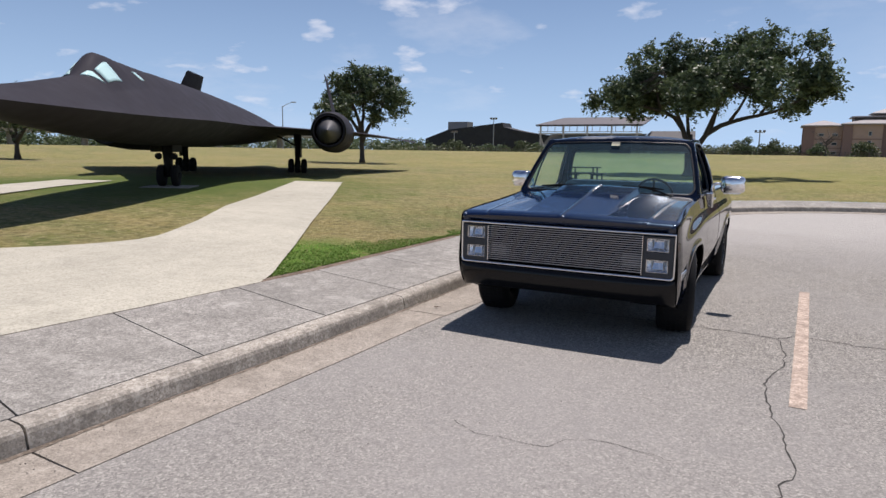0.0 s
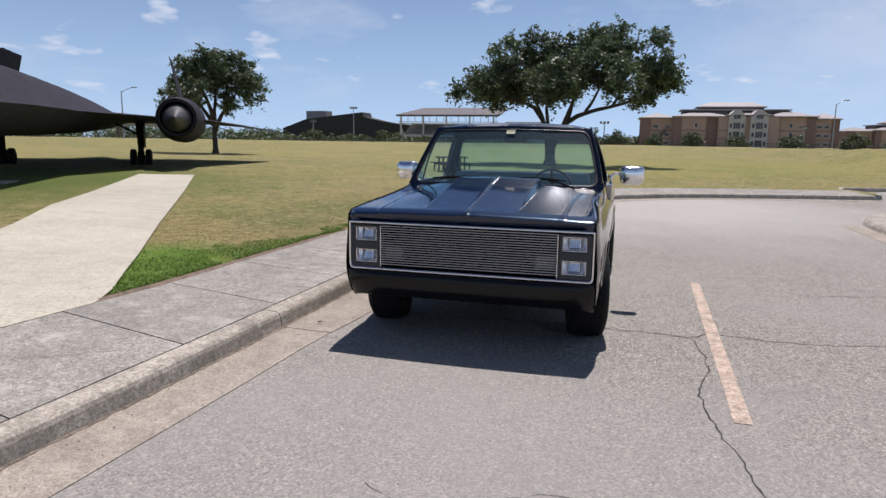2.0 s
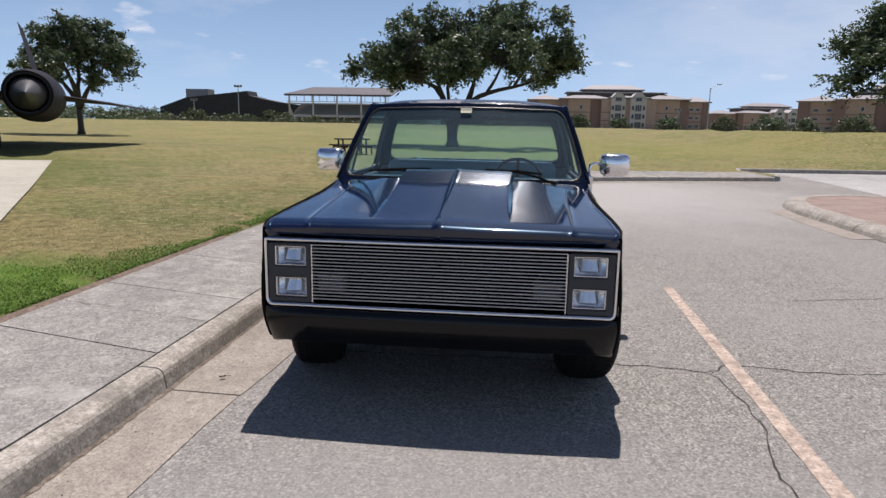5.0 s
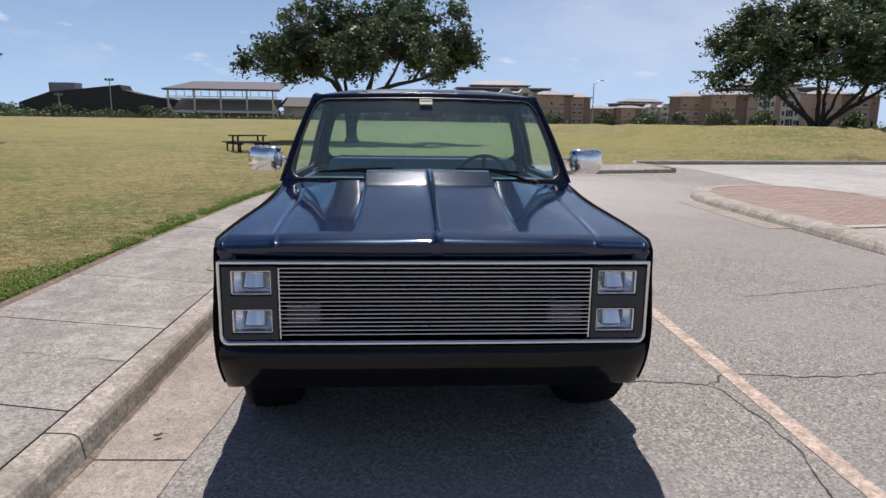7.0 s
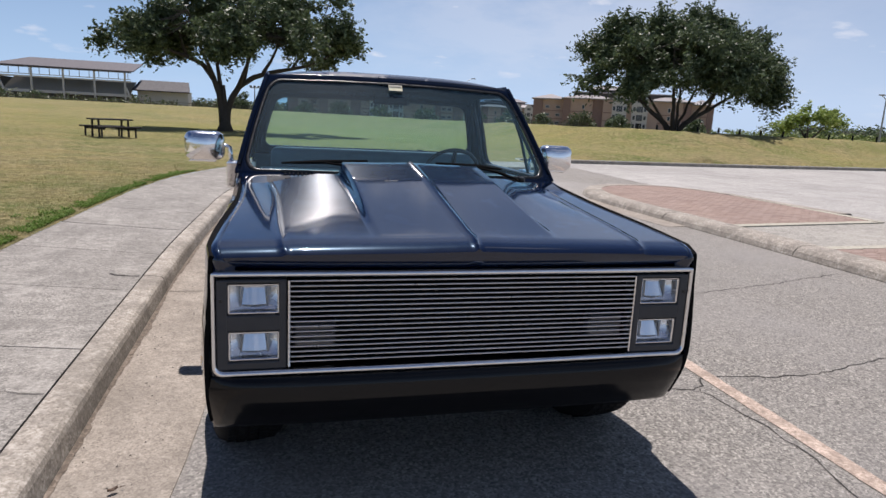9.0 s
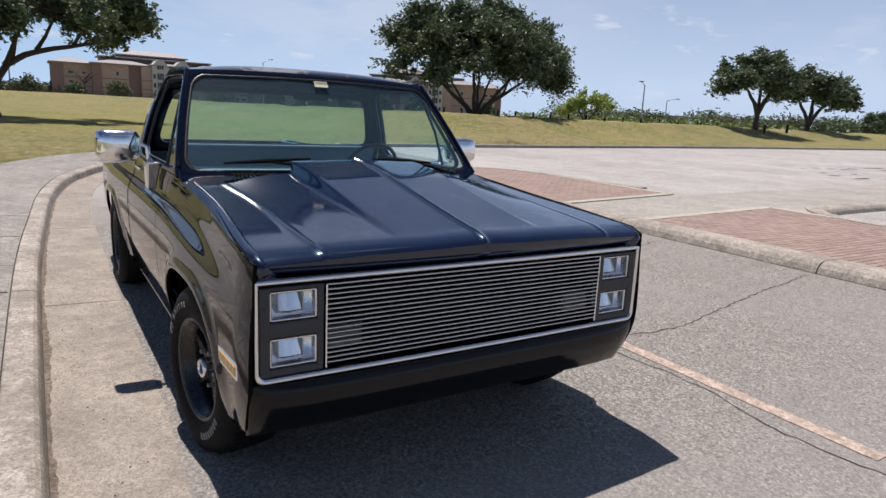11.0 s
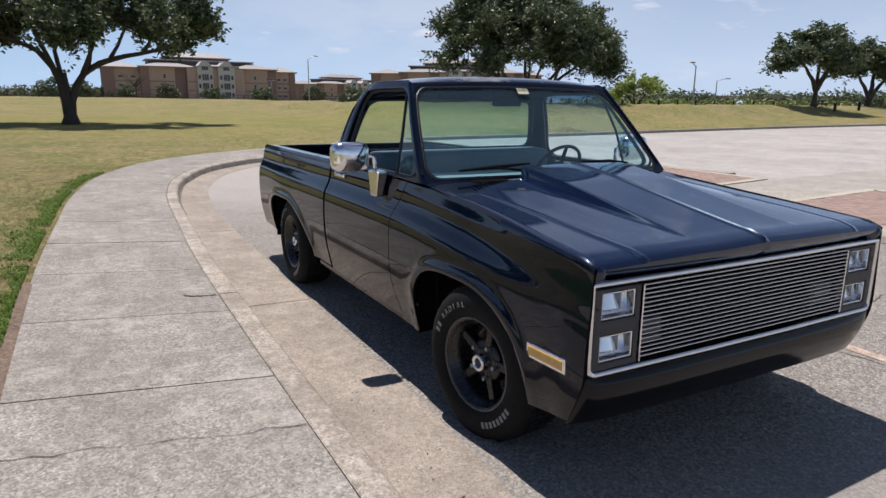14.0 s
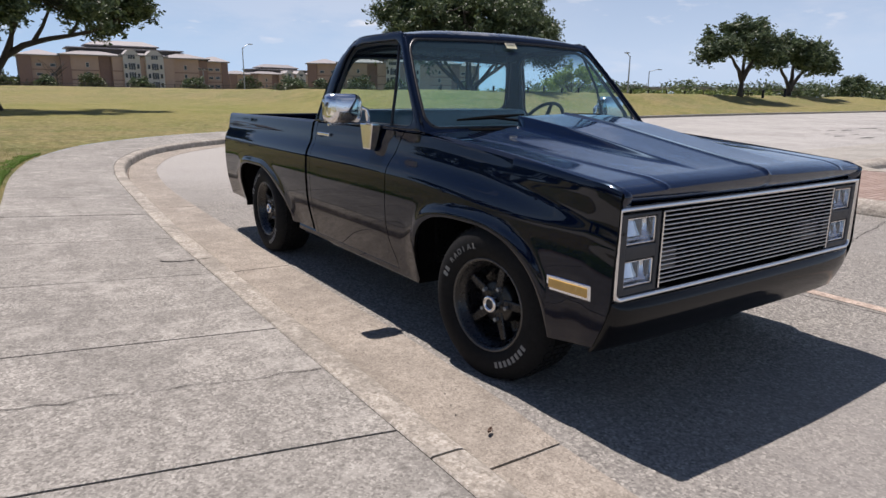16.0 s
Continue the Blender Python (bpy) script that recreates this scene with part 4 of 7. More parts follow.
# front face of the hood down to the grille, and its back edge
for zz, yy in ((1.006, -0.026), (0.968, 0.014), (0.966, 0.03)):
    hv += [(x * hood_half(0) / 0.856, yy + 0.02 * (x / 0.86) ** 2, zz) for x in [hood_x(q, 0) for q in xs_h]]
front_rows = [list(range(nx))] + [[len(hv) - 3 * nx + k * nx + i for i in range(nx)] for k in range(3)]
for r0, r1 in zip(front_rows, front_rows[1:]):
    hf += [(r1[i], r1[i + 1], r0[i + 1], r0[i]) for i in range(nx - 1)]
last = [(len(ys_h) - 1) * nx + i for i in range(nx)]
base_i = len(hv)
hv += [(x * hood_half(1.2) / 0.856, hood_y(x, 1.2) - 0.015, min(hood_z(x, 1.2), 1.16) - 0.01) for x in [hood_x(q, 1.2) for q in xs_h]]
hf += [(last[i], last[i + 1], base_i + i + 1, base_i + i) for i in range(nx - 1)]
hood = solid("hood", hv, hf, SKY_SHEEN_PAINT, truck, "navy cowl-induction hood with a centre crease", smooth=True)
md = hood.modifiers.new("split", "EDGE_SPLIT")
md.split_angle = radians(40)
# cowl between hood and windscreen
def ws_y(u):
    return 1.392 + 0.058 * u * u


v, f = grid_mesh(lambda u, t: (u * 0.93, lerp(1.17, ws_y(u) + 0.02, t), lerp(min(1.15, curve_at(TOP, 1.2)) + 0.036 * min(1, max(0, (0.76 - abs(u)) / 0.16)), 1.194 - 0.014 * u * u, t)), span(-1, 1, 24), span(0, 1, 4))
cowl = solid("cowl", v, f, PAINT, truck, smooth=True)
for s in (-1, 1):
    vent = new("cowl_vent")
    vent.parent = truck
    for k in range(11):
        x = s * (0.46 + k * 0.022)
        part("louvre", tubed([(x, 1.29, 1.189), (x, 1.37, 1.193)], 0.0055, 5), VOID, vent)


# greenhouse: rings of sheet metal round each opening
def rounded(u0, v0, u1, v1, r, n=5):
    pts = []
    for cx, cy, a0 in ((u1 - r[0], v1 - r[1], 0), (u0 + r[0], v1 - r[1], 90), (u0 + r[0], v0 + r[1], 180), (u1 - r[0], v0 + r[1], 270)):
        for k in range(n + 1):
            a = radians(a0 + 90 * k / n)
            pts.append((cx + r[0] * math.cos(a), cy + r[1] * math.sin(a)))
    return pts


def densify(path, m):
    out = []
    for i, p in enumerate(path):
        q = path[(i + 1) % len(path)]
        out += [(lerp(p[0], q[0], k / m), lerp(p[1], q[1], k / m)) for k in range(m)]
    return out


def ring_mesh(fn, outer, inner, name, mat, parent, thick=0.03, label=""):
    n = len(outer)
    mid = [(lerp(o[0], i[0], 0.5), lerp(o[1], i[1], 0.5)) for o, i in zip(outer, inner)]
    verts = [fn(*p) for p in outer] + [fn(*p) for p in mid] + [fn(*p) for p in inner]
    faces = [(b * n + i, b * n + (i + 1) % n, (b + 1) * n + (i + 1) % n, (b + 1) * n + i) for b in range(2) for i in range(n)]
    ob = solid(name, verts, faces, mat, parent, label, smooth=True)
    md = ob.modifiers.new("thick", "SOLIDIFY")
    md.thickness, md.offset = thick, -1
    bv = ob.modifiers.new("round", "BEVEL")
    bv.width, bv.segments, bv.limit_method, bv.angle_limit = 0.008, 2, "ANGLE", radians(50)
    return ob


def pane_mesh(fn, path, name, mat, parent, label=""):
    n = len(path)
    cu, cv = sum(p[0] for p in path) / n, sum(p[1] for p in path) / n
    verts, faces = [], []
    scales = [1, 0.8, 0.6, 0.4, 0.2]
    for sc in scales:
        verts += [fn(cu + (p[0] - cu) * sc, cv + (p[1] - cv) * sc) for p in path]
    for b in range(len(scales) - 1):
        faces += [(b * n + i, b * n + (i + 1) % n, (b + 1) * n + (i + 1) % n, (b + 1) * n + i) for i in range(n)]
    verts.append(fn(cu, cv))
    b = (len(scales) - 1) * n
    faces += [(b + i, b + (i + 1) % n, len(verts) - 1) for i in range(n)]
    ob = solid(name, verts, faces, mat, parent, label, smooth=True)
    ob.visible_shadow = False
    return ob


Z0, Z1 = 1.175, 1.742


def half(v):
    return lerp(0.930, 0.768, v) + 0.012 * math.sin(math.pi * min(1, max(0, v)))


def droop(y):
    """The roof rolls off towards its rear edge."""
    return 0.085 * min(1, max(0, (y - 2.42) / 0.305)) ** 2.2


def front_pt(u, v):
    return (u * half(v), lerp(ws_y(u), 1.905 + 0.03 * u * u, v), lerp(Z0, Z1, v) + 0.018 * v * (1 - u * u))


def side_pt(s):
    def fn(u, v):
        y = lerp(lerp(1.450, 1.935, v), lerp(2.925, 2.725, v), u)
        return (s * half(v), y, lerp(Z0, Z1, v) - droop(y) * max(0, v) ** 4)
    return fn


def back_pt(u, v):
    return (u * half(v), lerp(2.925, 2.725, v), lerp(Z0, Z1, v) + 0.018 * v * (1 - u * u) - 0.085 * max(0, v) ** 4)


def square_path(u0, v0, u1, v1, n=5):
    """Square path with as many points as rounded(), corner by corner."""
    pts = []
    for cx, cy in ((u1, v1), (u0, v1), (u0, v0), (u1, v0)):
        pts += [(cx, cy)] * (n + 1)
    # spread the points of each corner a little along both edges, to keep quads
    out = []
    for i, (x, y) in enumerate(pts):
        k = i % (n + 1)
        c = i // (n + 1)
        e = (k - n / 2) / n * 0.14
        dx = (-abs(e) if x == u1 else abs(e)) * (u1 - u0)
        dy = (-abs(e) if y == v1 else abs(e)) * (v1 - v0)
        first_vertical = c in (0, 2)
        if k < n / 2:
            out.append((x, y + dy) if first_vertical else (x + dx, y))
        elif k > n / 2:
            out.append((x + dx, y) if first_vertical else (x, y + dy))
        else:
            out.append((x, y))
    return out


cab = new("cab")
cab.parent = truck
W_OPEN = rounded(-0.982, 0.03, 0.982, 0.955, (0.085, 0.14), 6)
ring_mesh(front_pt, densify(square_path(-1, 0, 1, 1, 6), 4), densify(W_OPEN, 4), "windscreen_frame", PAINT, cab, 0.014)
seal = ring_mesh(front_pt, densify(W_OPEN, 4), densify(rounded(-0.960, 0.055, 0.960, 0.934, (0.08, 0.13), 6), 4), "windscreen_seal", BLACK, cab, 0.012, "black rubber windscreen seal")
def inner_front(u, v):
    p = front_pt(u, v)
    return (p[0], p[1] + 0.008, p[2] - 0.004)


windscreen = pane_mesh(inner_front, densify(rounded(-0.970, 0.042, 0.970, 0.945, (0.06, 0.10), 6), 3), "windscreen", SCREEN_GLASS, cab, "greenish windscreen glass with a blue tinted band along its top")
S_OPEN = densify(rounded(0.035, 0.03, 0.885, 0.93, (0.09, 0.16), 6), 4)
for s in (-1, 1):
    ring_mesh(side_pt(s), densify(square_path(0, 0, 1, 1, 6), 4)[:: 1 if s < 0 else 1], S_OPEN, "door_frame", PAINT, cab, 0.022 if s < 0 else -0.022)

    def liner(u, v, s=s):
        p = side_pt(s)(u, v)
        return (p[0] - s * 0.024, p[1], p[2])

    ring_mesh(liner, S_OPEN, densify(rounded(0.055, 0.045, 0.865, 0.905, (0.08, 0.14), 6), 4), "window_seal", TRIM_BLACK, cab, 0.02, "black window channel")
    bar = tubed([side_pt(s)(0.25, 0.03), side_pt(s)(0.17, 0.45), side_pt(s)(0.09, 0.90)], 0.010, 6)
    part("vent_window_bar", bar, BLACK, cab)
    pane_mesh(side_pt(s), densify([(0.06, 0.05), (0.24, 0.05), (0.165, 0.45), (0.095, 0.86), (0.07, 0.86)], 3), "vent_window", GLASS, cab, "small vent window glass")
B_OPEN = densify(rounded(-0.89, 0.16, 0.89, 0.90, (0.07, 0.12), 6), 4)
ring_mesh(back_pt, densify(square_path(-1, 0, 1, 1, 6), 4), B_OPEN, "rear_frame", PAINT, cab, -0.020)
pane_mesh(back_pt, B_OPEN, "rear_window", GLASS, cab)


def roof_pt(u, w):
    """Roof skin: u across, w from windscreen to rear window."""
    y = lerp(1.905 + 0.03 * u * u, 2.725, w)
    edge = (1 - abs(u) ** 5) * (1 - abs(2 * w - 1) ** 6)
    return (u * 0.768, y, Z1 + 0.018 * (1 - u * u) + 0.038 * edge - droop(y))


v, f = grid_mesh(roof_pt, [-1, -0.985, -0.96, -0.92, -0.85] + span(-0.75, 0.75, 12) + [0.85, 0.92, 0.96, 0.985, 1], [0, 0.01, 0.03, 0.06, 0.11] + span(0.18, 0.85, 8) + [0.9, 0.95, 0.98, 1])
roof = solid("roof", v, f, ROOF_PAINT, cab, "navy roof with chalky faded patches", smooth=True)
md = roof.modifiers.new("thick", "SOLIDIFY")
md.thickness, md.offset = 0.02, -1
for s in (-1, 1):
    rail = [(s * (half(v) + 0.007), lerp(1.450, 1.935, v) - 0.002, lerp(Z0, Z1, v)) for v in span(0.08, 0.95, 6)] + [(s * 0.776, lerp(1.98, 2.69, t), Z1 + 0.008 - droop(lerp(1.98, 2.69, t))) for t in span(0, 1, 8)] + [(s * (half(v) + 0.006), lerp(2.925, 2.725, v), lerp(Z0, Z1, v) - 0.085 * v ** 4) for v in span(0.93, 0.1, 6)]
    part("drip_rail", tubed(rail, 0.010, 6), PAINT, cab, smooth=True)

# grille surround, grille and lamps
bm = bmesh.new()


def surround_path(x, z0, z1, r_top, r_low, n=5):
    """Closed outline with nearly square upper and rounded lower corners."""
    pts = []
    for cx, cz, a0, r in ((x, z1, 0, r_top), (-x, z1, 90, r_top), (-x, z0, 180, r_low), (x, z0, 270, r_low)):
        for k in range(n + 1):
            a = radians(a0 + 90 * k / n)
            pts.append((cx - math.copysign(r, cx) + r * math.cos(a), cz + (r if cz == z0 else -r) + r * math.sin(a)))
    return pts


fr_o = surround_path(0.962, 0.576, 0.968, 0.006, 0.040)
fr_i = surround_path(0.943, 0.600, 0.944, 0.003, 0.028)
loops = []
for path, yy in ((fr_o, 0.012), (fr_o, -0.002), ([(lerp(a[0], b[0], 0.35), lerp(a[1], b[1], 0.35)) for a, b in zip(fr_o, fr_i)], -0.013), ([(lerp(a[0], b[0], 0.75), lerp(a[1], b[1], 0.75)) for a, b in zip(fr_o, fr_i)], -0.011), (fr_i, 0.0), (fr_i, 0.03)):
    loops.append([bm.verts.new((x, yy + 0.010 * (abs(x) / 0.965) ** 6, z)) for x, z in densify(path, 3)])
for a, b in zip(loops, loops[1:]):
    for i in range(len(a)):
        bm.faces.new((a[i], b[i], b[(i + 1) % len(a)], a[(i + 1) % len(a)]))
grille = new("grille")
grille.parent = truck
part("grille_surround", bm, ALLOY, grille, "satin chrome surround", smooth=True)
# black sheets: the shade behind the grille is put into their colour
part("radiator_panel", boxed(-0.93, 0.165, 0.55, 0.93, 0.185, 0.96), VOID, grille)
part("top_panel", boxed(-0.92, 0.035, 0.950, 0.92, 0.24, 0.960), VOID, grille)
for k in range(17):
    z = 0.628 + k * 0.0189
    part("bar", boxed(-0.688, -0.002, z - 0.0029, 0.688, 0.008, z + 0.0029, 0.0022, 3), BAR_ALLOY, grille, smooth=True)
for s in (-1, 1):
    part("grille_end", boxed(s * 0.692 - 0.004, -0.004, 0.607, s * 0.692 + 0.004, 0.03, 0.934, 0.003), ALLOY, grille)
    # lamp bezel with two openings
    bez = bmesh.new()
    for x0, z0, x1, z1 in ((0.70, 0.602, 0.728, 0.936), (0.902, 0.602, 0.942, 0.936), (0.72, 0.602, 0.91, 0.632), (0.72, 0.746, 0.91, 0.806), (0.72, 0.922, 0.91, 0.936)):
        xa, xb = sorted((s * x0, s * x1))
        box(bez, xa, 0.004, z0, xb, 0.085, z1, 0.006, 2)
    part("lamp_bezel", bez, TRIM_BLACK, grille, "charcoal plastic lamp bezel")
    for z0, z1 in ((0.634, 0.744), (0.808, 0.920)):
        lamp = new("headlamp")
        lamp.parent = truck
        xa, xb = sorted((s * 0.724, s * 0.904))
        cxl, czl = (xa + xb) / 2, (z0 + z1) / 2
        v, f = grid_mesh(lambda u, w: (lerp(xa + 0.005, xb - 0.005, u), 0.075 - 0.036 * min(1.3, 0.5 * abs(2 * u - 1) ** 4 + 1.7 * (w - 0.72) ** 2), lerp(z0 + 0.005, z1 - 0.005, w)), span(0, 1, 16), span(0, 1, 10))
        solid("reflector", v, f, REFLECTOR, lamp, "bright concave reflector", smooth=True)
        v, f = grid_mesh(lambda u, w: (cxl + lerp(-0.042, 0.042, u), 0.050 + 0.020 * w - 0.006 * (1 - (2 * u - 1) ** 2), czl + lerp(-0.030, 0.034, w)), span(0, 1, 8), span(0, 1, 5))
        solid("bulb_shield", v, f, CHROME, lamp, "bright shield round the bulb", smooth=True)
        for dx in (-0.047, 0.047):
            part("shield_edge", boxed(cxl + dx - 0.003, 0.048, czl - 0.036, cxl + dx + 0.003, 0.072, czl + 0.036, 0.002), STEEL, lamp)
        v, f = grid_mesh(lambda u, w: (lerp(xa + 0.008, xb - 0.008, u), 0.022 - 0.008 * (1 - (2 * u - 1) ** 4) * (1 - (2 * w - 1) ** 4), lerp(z0 + 0.008, z1 - 0.008, w)), span(0, 1, 16), span(0, 1, 10))
        lens = solid("lens", v, f, CLEAR_GLASS, lamp, "clear glass lens", smooth=True)
        lens.visible_shadow = False
        rim = bmesh.new()
        for a in ((xa, z0, xb, z0 + 0.009), (xa, z1 - 0.009, xb, z1), (xa, z0, xa + 0.009, z1), (xb - 0.009, z0, xb, z1)):
            box(rim, a[0], 0.010, a[1], a[2], 0.05, a[3], 0.003)
        part("rim", rim, ALLOY, lamp)
    sig = new("turn_signal")
    sig.parent = truck
    xa, xb = sorted((s * 0.52, s * 0.678))
    part("housing", boxed(xa, 0.055, 0.655, xb, 0.10, 0.765, 0.008, 2), TRIM_BLACK, sig)
    for zz in (0.668, 0.701, 0.734):
        part("lens_rib", boxed(xa + 0.01, 0.042, zz, xb - 0.01, 0.06, zz + 0.018, 0.004, 2), MILKY, sig, "milky plastic rib")
    part("screw", lathe(bmesh.new(), [(0.0, 0.001), (0.0, 0.006), (0.01, 0.006)], "y", 10, (s * 0.925, 0.0, 0.86)), BLACK, truck)

# front valance below the grille
def valance(u, t):
    z = curve_at([(0, 0.580), (0.12, 0.560), (0.3, 0.50), (0.7, 0.425), (0.92, 0.372), (1, 0.362)], t) - 0.022 * max(0, (abs(u) - 0.86) / 0.14) ** 1.5 * t
    y = curve_at([(0, 0.008), (0.12, -0.026), (0.3, -0.034), (0.7, -0.012), (0.92, 0.015), (1, 0.05)], t)
    return (u * (body_x(0.0, z) + 0.012 * min(1, max(0, (0.575 - z) / 0.05))), lerp(y, nose_y(z) + 0.004, 0.35 * abs(u) ** 5 + 0.65 * abs(u) ** 18), z)


v, f = grid_mesh(valance, [-1, -0.99, -0.97, -0.94, -0.9] + span(-0.8, 0.8, 12) + [0.9, 0.94, 0.97, 0.99, 1], [0, 0.06, 0.12, 0.2, 0.3, 0.45, 0.6, 0.7, 0.8, 0.87, 0.92, 0.97, 1])
val = solid("front_valance", v, [q[::-1] for q in f], PAN_BLACK, truck, "smooth black roll pan below the grille", smooth=True)
md = val.modifiers.new("thick", "SOLIDIFY")
md.thickness = 0.01
# plain black blocks added inside the hollow body to keep it dark
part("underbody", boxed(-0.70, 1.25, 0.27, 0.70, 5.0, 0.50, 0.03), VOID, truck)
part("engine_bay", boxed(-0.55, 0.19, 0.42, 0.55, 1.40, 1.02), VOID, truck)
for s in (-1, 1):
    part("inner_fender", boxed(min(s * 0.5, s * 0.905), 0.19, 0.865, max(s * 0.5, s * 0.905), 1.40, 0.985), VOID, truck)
part("crossmember", boxed(-0.62, 0.62, 0.24, 0.62, 0.95, 0.42, 0.03), BLACK, truck)
for s in (-1, 1):
    mk = new("side_marker")
    mk.parent = truck
    m_rot = Matrix.Translation((s * (body_x(0.215, 0.60) + 0.012), 0.215, 0.603)) @ Matrix.Rotation(-s * math.atan2(body_x(0.32, 0.6) - body_x(0.11, 0.6), 0.21), 4, "Z") @ Matrix.Rotation(radians(-1.5), 4, "X")
    bm = boxed(-0.014 if s > 0 else -0.008, -0.126, -0.034, 0.008 if s > 0 else 0.014, 0.126, 0.034, 0.004)
    bm.transform(m_rot)
    part("marker_frame", bm, CHROME, mk)
    bm = boxed(min(-s * 0.004, s * 0.011), -0.112, -0.021, max(-s * 0.004, s * 0.011), 0.112, 0.021, 0.003)
    bm.transform(m_rot)
    part("marker_lens", bm, AMBER if s < 0 else LENS, mk, "amber lens" if s < 0 else "clear lens")


# wheels
def wheel(y, z, s, radius, name_label, steer=0.0):
    w = new("wheel")
    w.parent = truck
    cx = s * 0.872
    w.matrix_basis = Matrix.Translation((cx, y, 0)) @ Matrix.Rotation(radians(steer), 4, "Z") @ Matrix.Translation((-cx, -y, 0))
    k = s
    tyre = [(k * a, r) for a, r in ((-0.125, 0.222), (-0.145, 0.243), (-0.158, 0.285), (-0.150, radius - 0.05), (-0.128, radius - 0.018), (-0.105, radius - 0.006), (-0.05, radius), (0.05, radius), (0.105, radius - 0.006), (0.130, radius - 0.020), (0.150, radius - 0.052), (0.158, 0.305), (0.156, 0.275), (0.148, 0.250), (0.138, 0.236), (0.130, 0.228), (0.10, 0.216), (-0.10, 0.216), (-0.125, 0.222))]
    bm = lathe(bmesh.new(), tyre, "x", 72, (cx, y, z))
    for vv in bm.verts:
        # the loaded tyre is flat on the road and bulges beside it
        if vv.co.z < 0.07:
            vv.co.x += math.copysign(0.012 * (0.07 - max(0, vv.co.z)) / 0.07, vv.co.x - cx) if abs(vv.co.x - cx) > 0.12 else 0
        vv.co.z = max(vv.co.z, 0.001)
    t = part("tyre", bm, RUBBER, w, name_label, smooth=True)
    # tread blocks
    bm = bmesh.new()
    for i in range(60):
        a = 2 * math.pi * i / 60
        for off, sk in ((-0.088, 0.02), (-0.045, -0.015), (0.0, 0.0), (0.045, 0.015), (0.088, -0.02)):
            if math.cos(a) < -0.93:
                continue
            m = Matrix.Translation((cx, y, z)) @ Matrix.Rotation(a + sk, 4, "X") @ Matrix.Translation((off, 0, radius + 0.0015 - (0.005 if abs(off) > 0.08 else 0)))
            bmesh.ops.create_cube(bm, size=1.0, matrix=m @ Matrix.Diagonal((0.034, 0.026, 0.009, 1)))
    part("tread", bm, RUBBER, w)
    rim = [(k * a, r) for a, r in ((0.128, 0.236), (0.138, 0.234), (0.139, 0.226), (0.128, 0.216), (0.112, 0.213), (0.104, 0.198), (0.06, 0.194), (-0.02, 0.186), (-0.03, 0.16), (-0.04, 0.0))]
    part("rim", lathe(bmesh.new(), rim, "x", 48, (cx, y, z)), RIM_BLACK, w, "deep black wheel rim", smooth=True)
    lip = [(k * a, r) for a, r in ((0.130, 0.2385), (0.1415, 0.2365), (0.1435, 0.2315), (0.141, 0.2270), (0.132, 0.2235))]
    part("rim_lip", lathe(bmesh.new(), lip, "x", 48, (cx, y, z)), RIM_LIP, w, "thin worn grey rim lip", smooth=True)
    for i in range(5):
        a = 2 * math.pi * i / 5 + 0.25
        bm = bmesh.new()
        box(bm, -0.028, -0.026, 0.05, 0.030, 0.026, 0.196, 0.008, 2)
        for vv in bm.verts:
            if vv.co.z > 0.12:
                vv.co.y *= 0.8
                vv.co.x += 0.01
        bm.transform(Matrix.Translation((cx + k * 0.045, y, z)) @ Matrix.Rotation(a, 4, "X") @ Matrix.Diagonal((k, 1, 1, 1)))
        bmesh.ops.recalc_face_normals(bm, faces=bm.faces)
        part("spoke", bm, RIM_BLACK, w)
        nut = lathe(bmesh.new(), [(k * 0.07, 0.011), (k * 0.098, 0.010), (k * 0.10, 0.0)], "x", 8, (cx, y + 0.084 * math.sin(a + 0.6), z + 0.084 * math.cos(a + 0.6)))
        part("lug_nut", nut, STEEL, w)
    part("hub", lathe(bmesh.new(), [(k * 0.0, 0.115), (k * 0.060, 0.110), (k * 0.070, 0.098), (k * 0.076, 0.0)], "x", 32, (cx, y, z)), BLACK, w, smooth=True)
    cap = lathe(bmesh.new(), [(k * 0.07, 0.045), (k * 0.116, 0.044), (k * 0.124, 0.039), (k * 0.124, 0.028), (k * 0.116, 0.024)], "x", 28, (cx, y, z))
    part("centre_cap", cap, CHROME, w, "chrome centre cap ring", smooth=True)
    part("cap_badge", lathe(bmesh.new(), [(k * 0.10, 0.024), (k * 0.113, 0.024), (k * 0.114, 0.0)], "x", 20, (cx, y, z)), TRIM_BLACK, w)
    # raised lettering on the sidewall
    for word, mid in (("RADIAL", 33), ("II", 66), ("IIIIIIII", 140)):
        mid = -mid if len(word) == 8 else mid
        for i, ch in enumerate(word[::-1] if s < 0 else word):
            a = radians(mid) + (i - len(word) / 2 + 0.5) * 0.125 * (1 if ch != "I" else 0.85)
            m = Matrix.Translation((cx + k * 0.1585, y, z)) @ Matrix.Rotation(-a if s < 0 else a, 4, "X") @ Matrix.Translation((0, 0, 0.298))
            if word == "RADIAL":
                cu = bpy.data.curves.new("letter", "FONT")
                cu.body, cu.size, cu.align_x, cu.align_y, cu.extrude = ch, 0.040, "CENTER", "CENTER", 0.001
                ob = new("letter", cu)
                cu.materials.append(WHITE_TEXT)
                ob.matrix_basis = m @ Matrix.Rotation(radians(90), 4, "X") @ Matrix.Rotation(radians(-90 if s < 0 else 90), 4, "Y")
                ob.parent = w
            else:
                bm = boxed(-0.001, -0.009, -0.015, 0.002, 0.009, 0.015)
                bm.transform(m)
                part("letter_bar", bm, WHITE_TEXT, w)


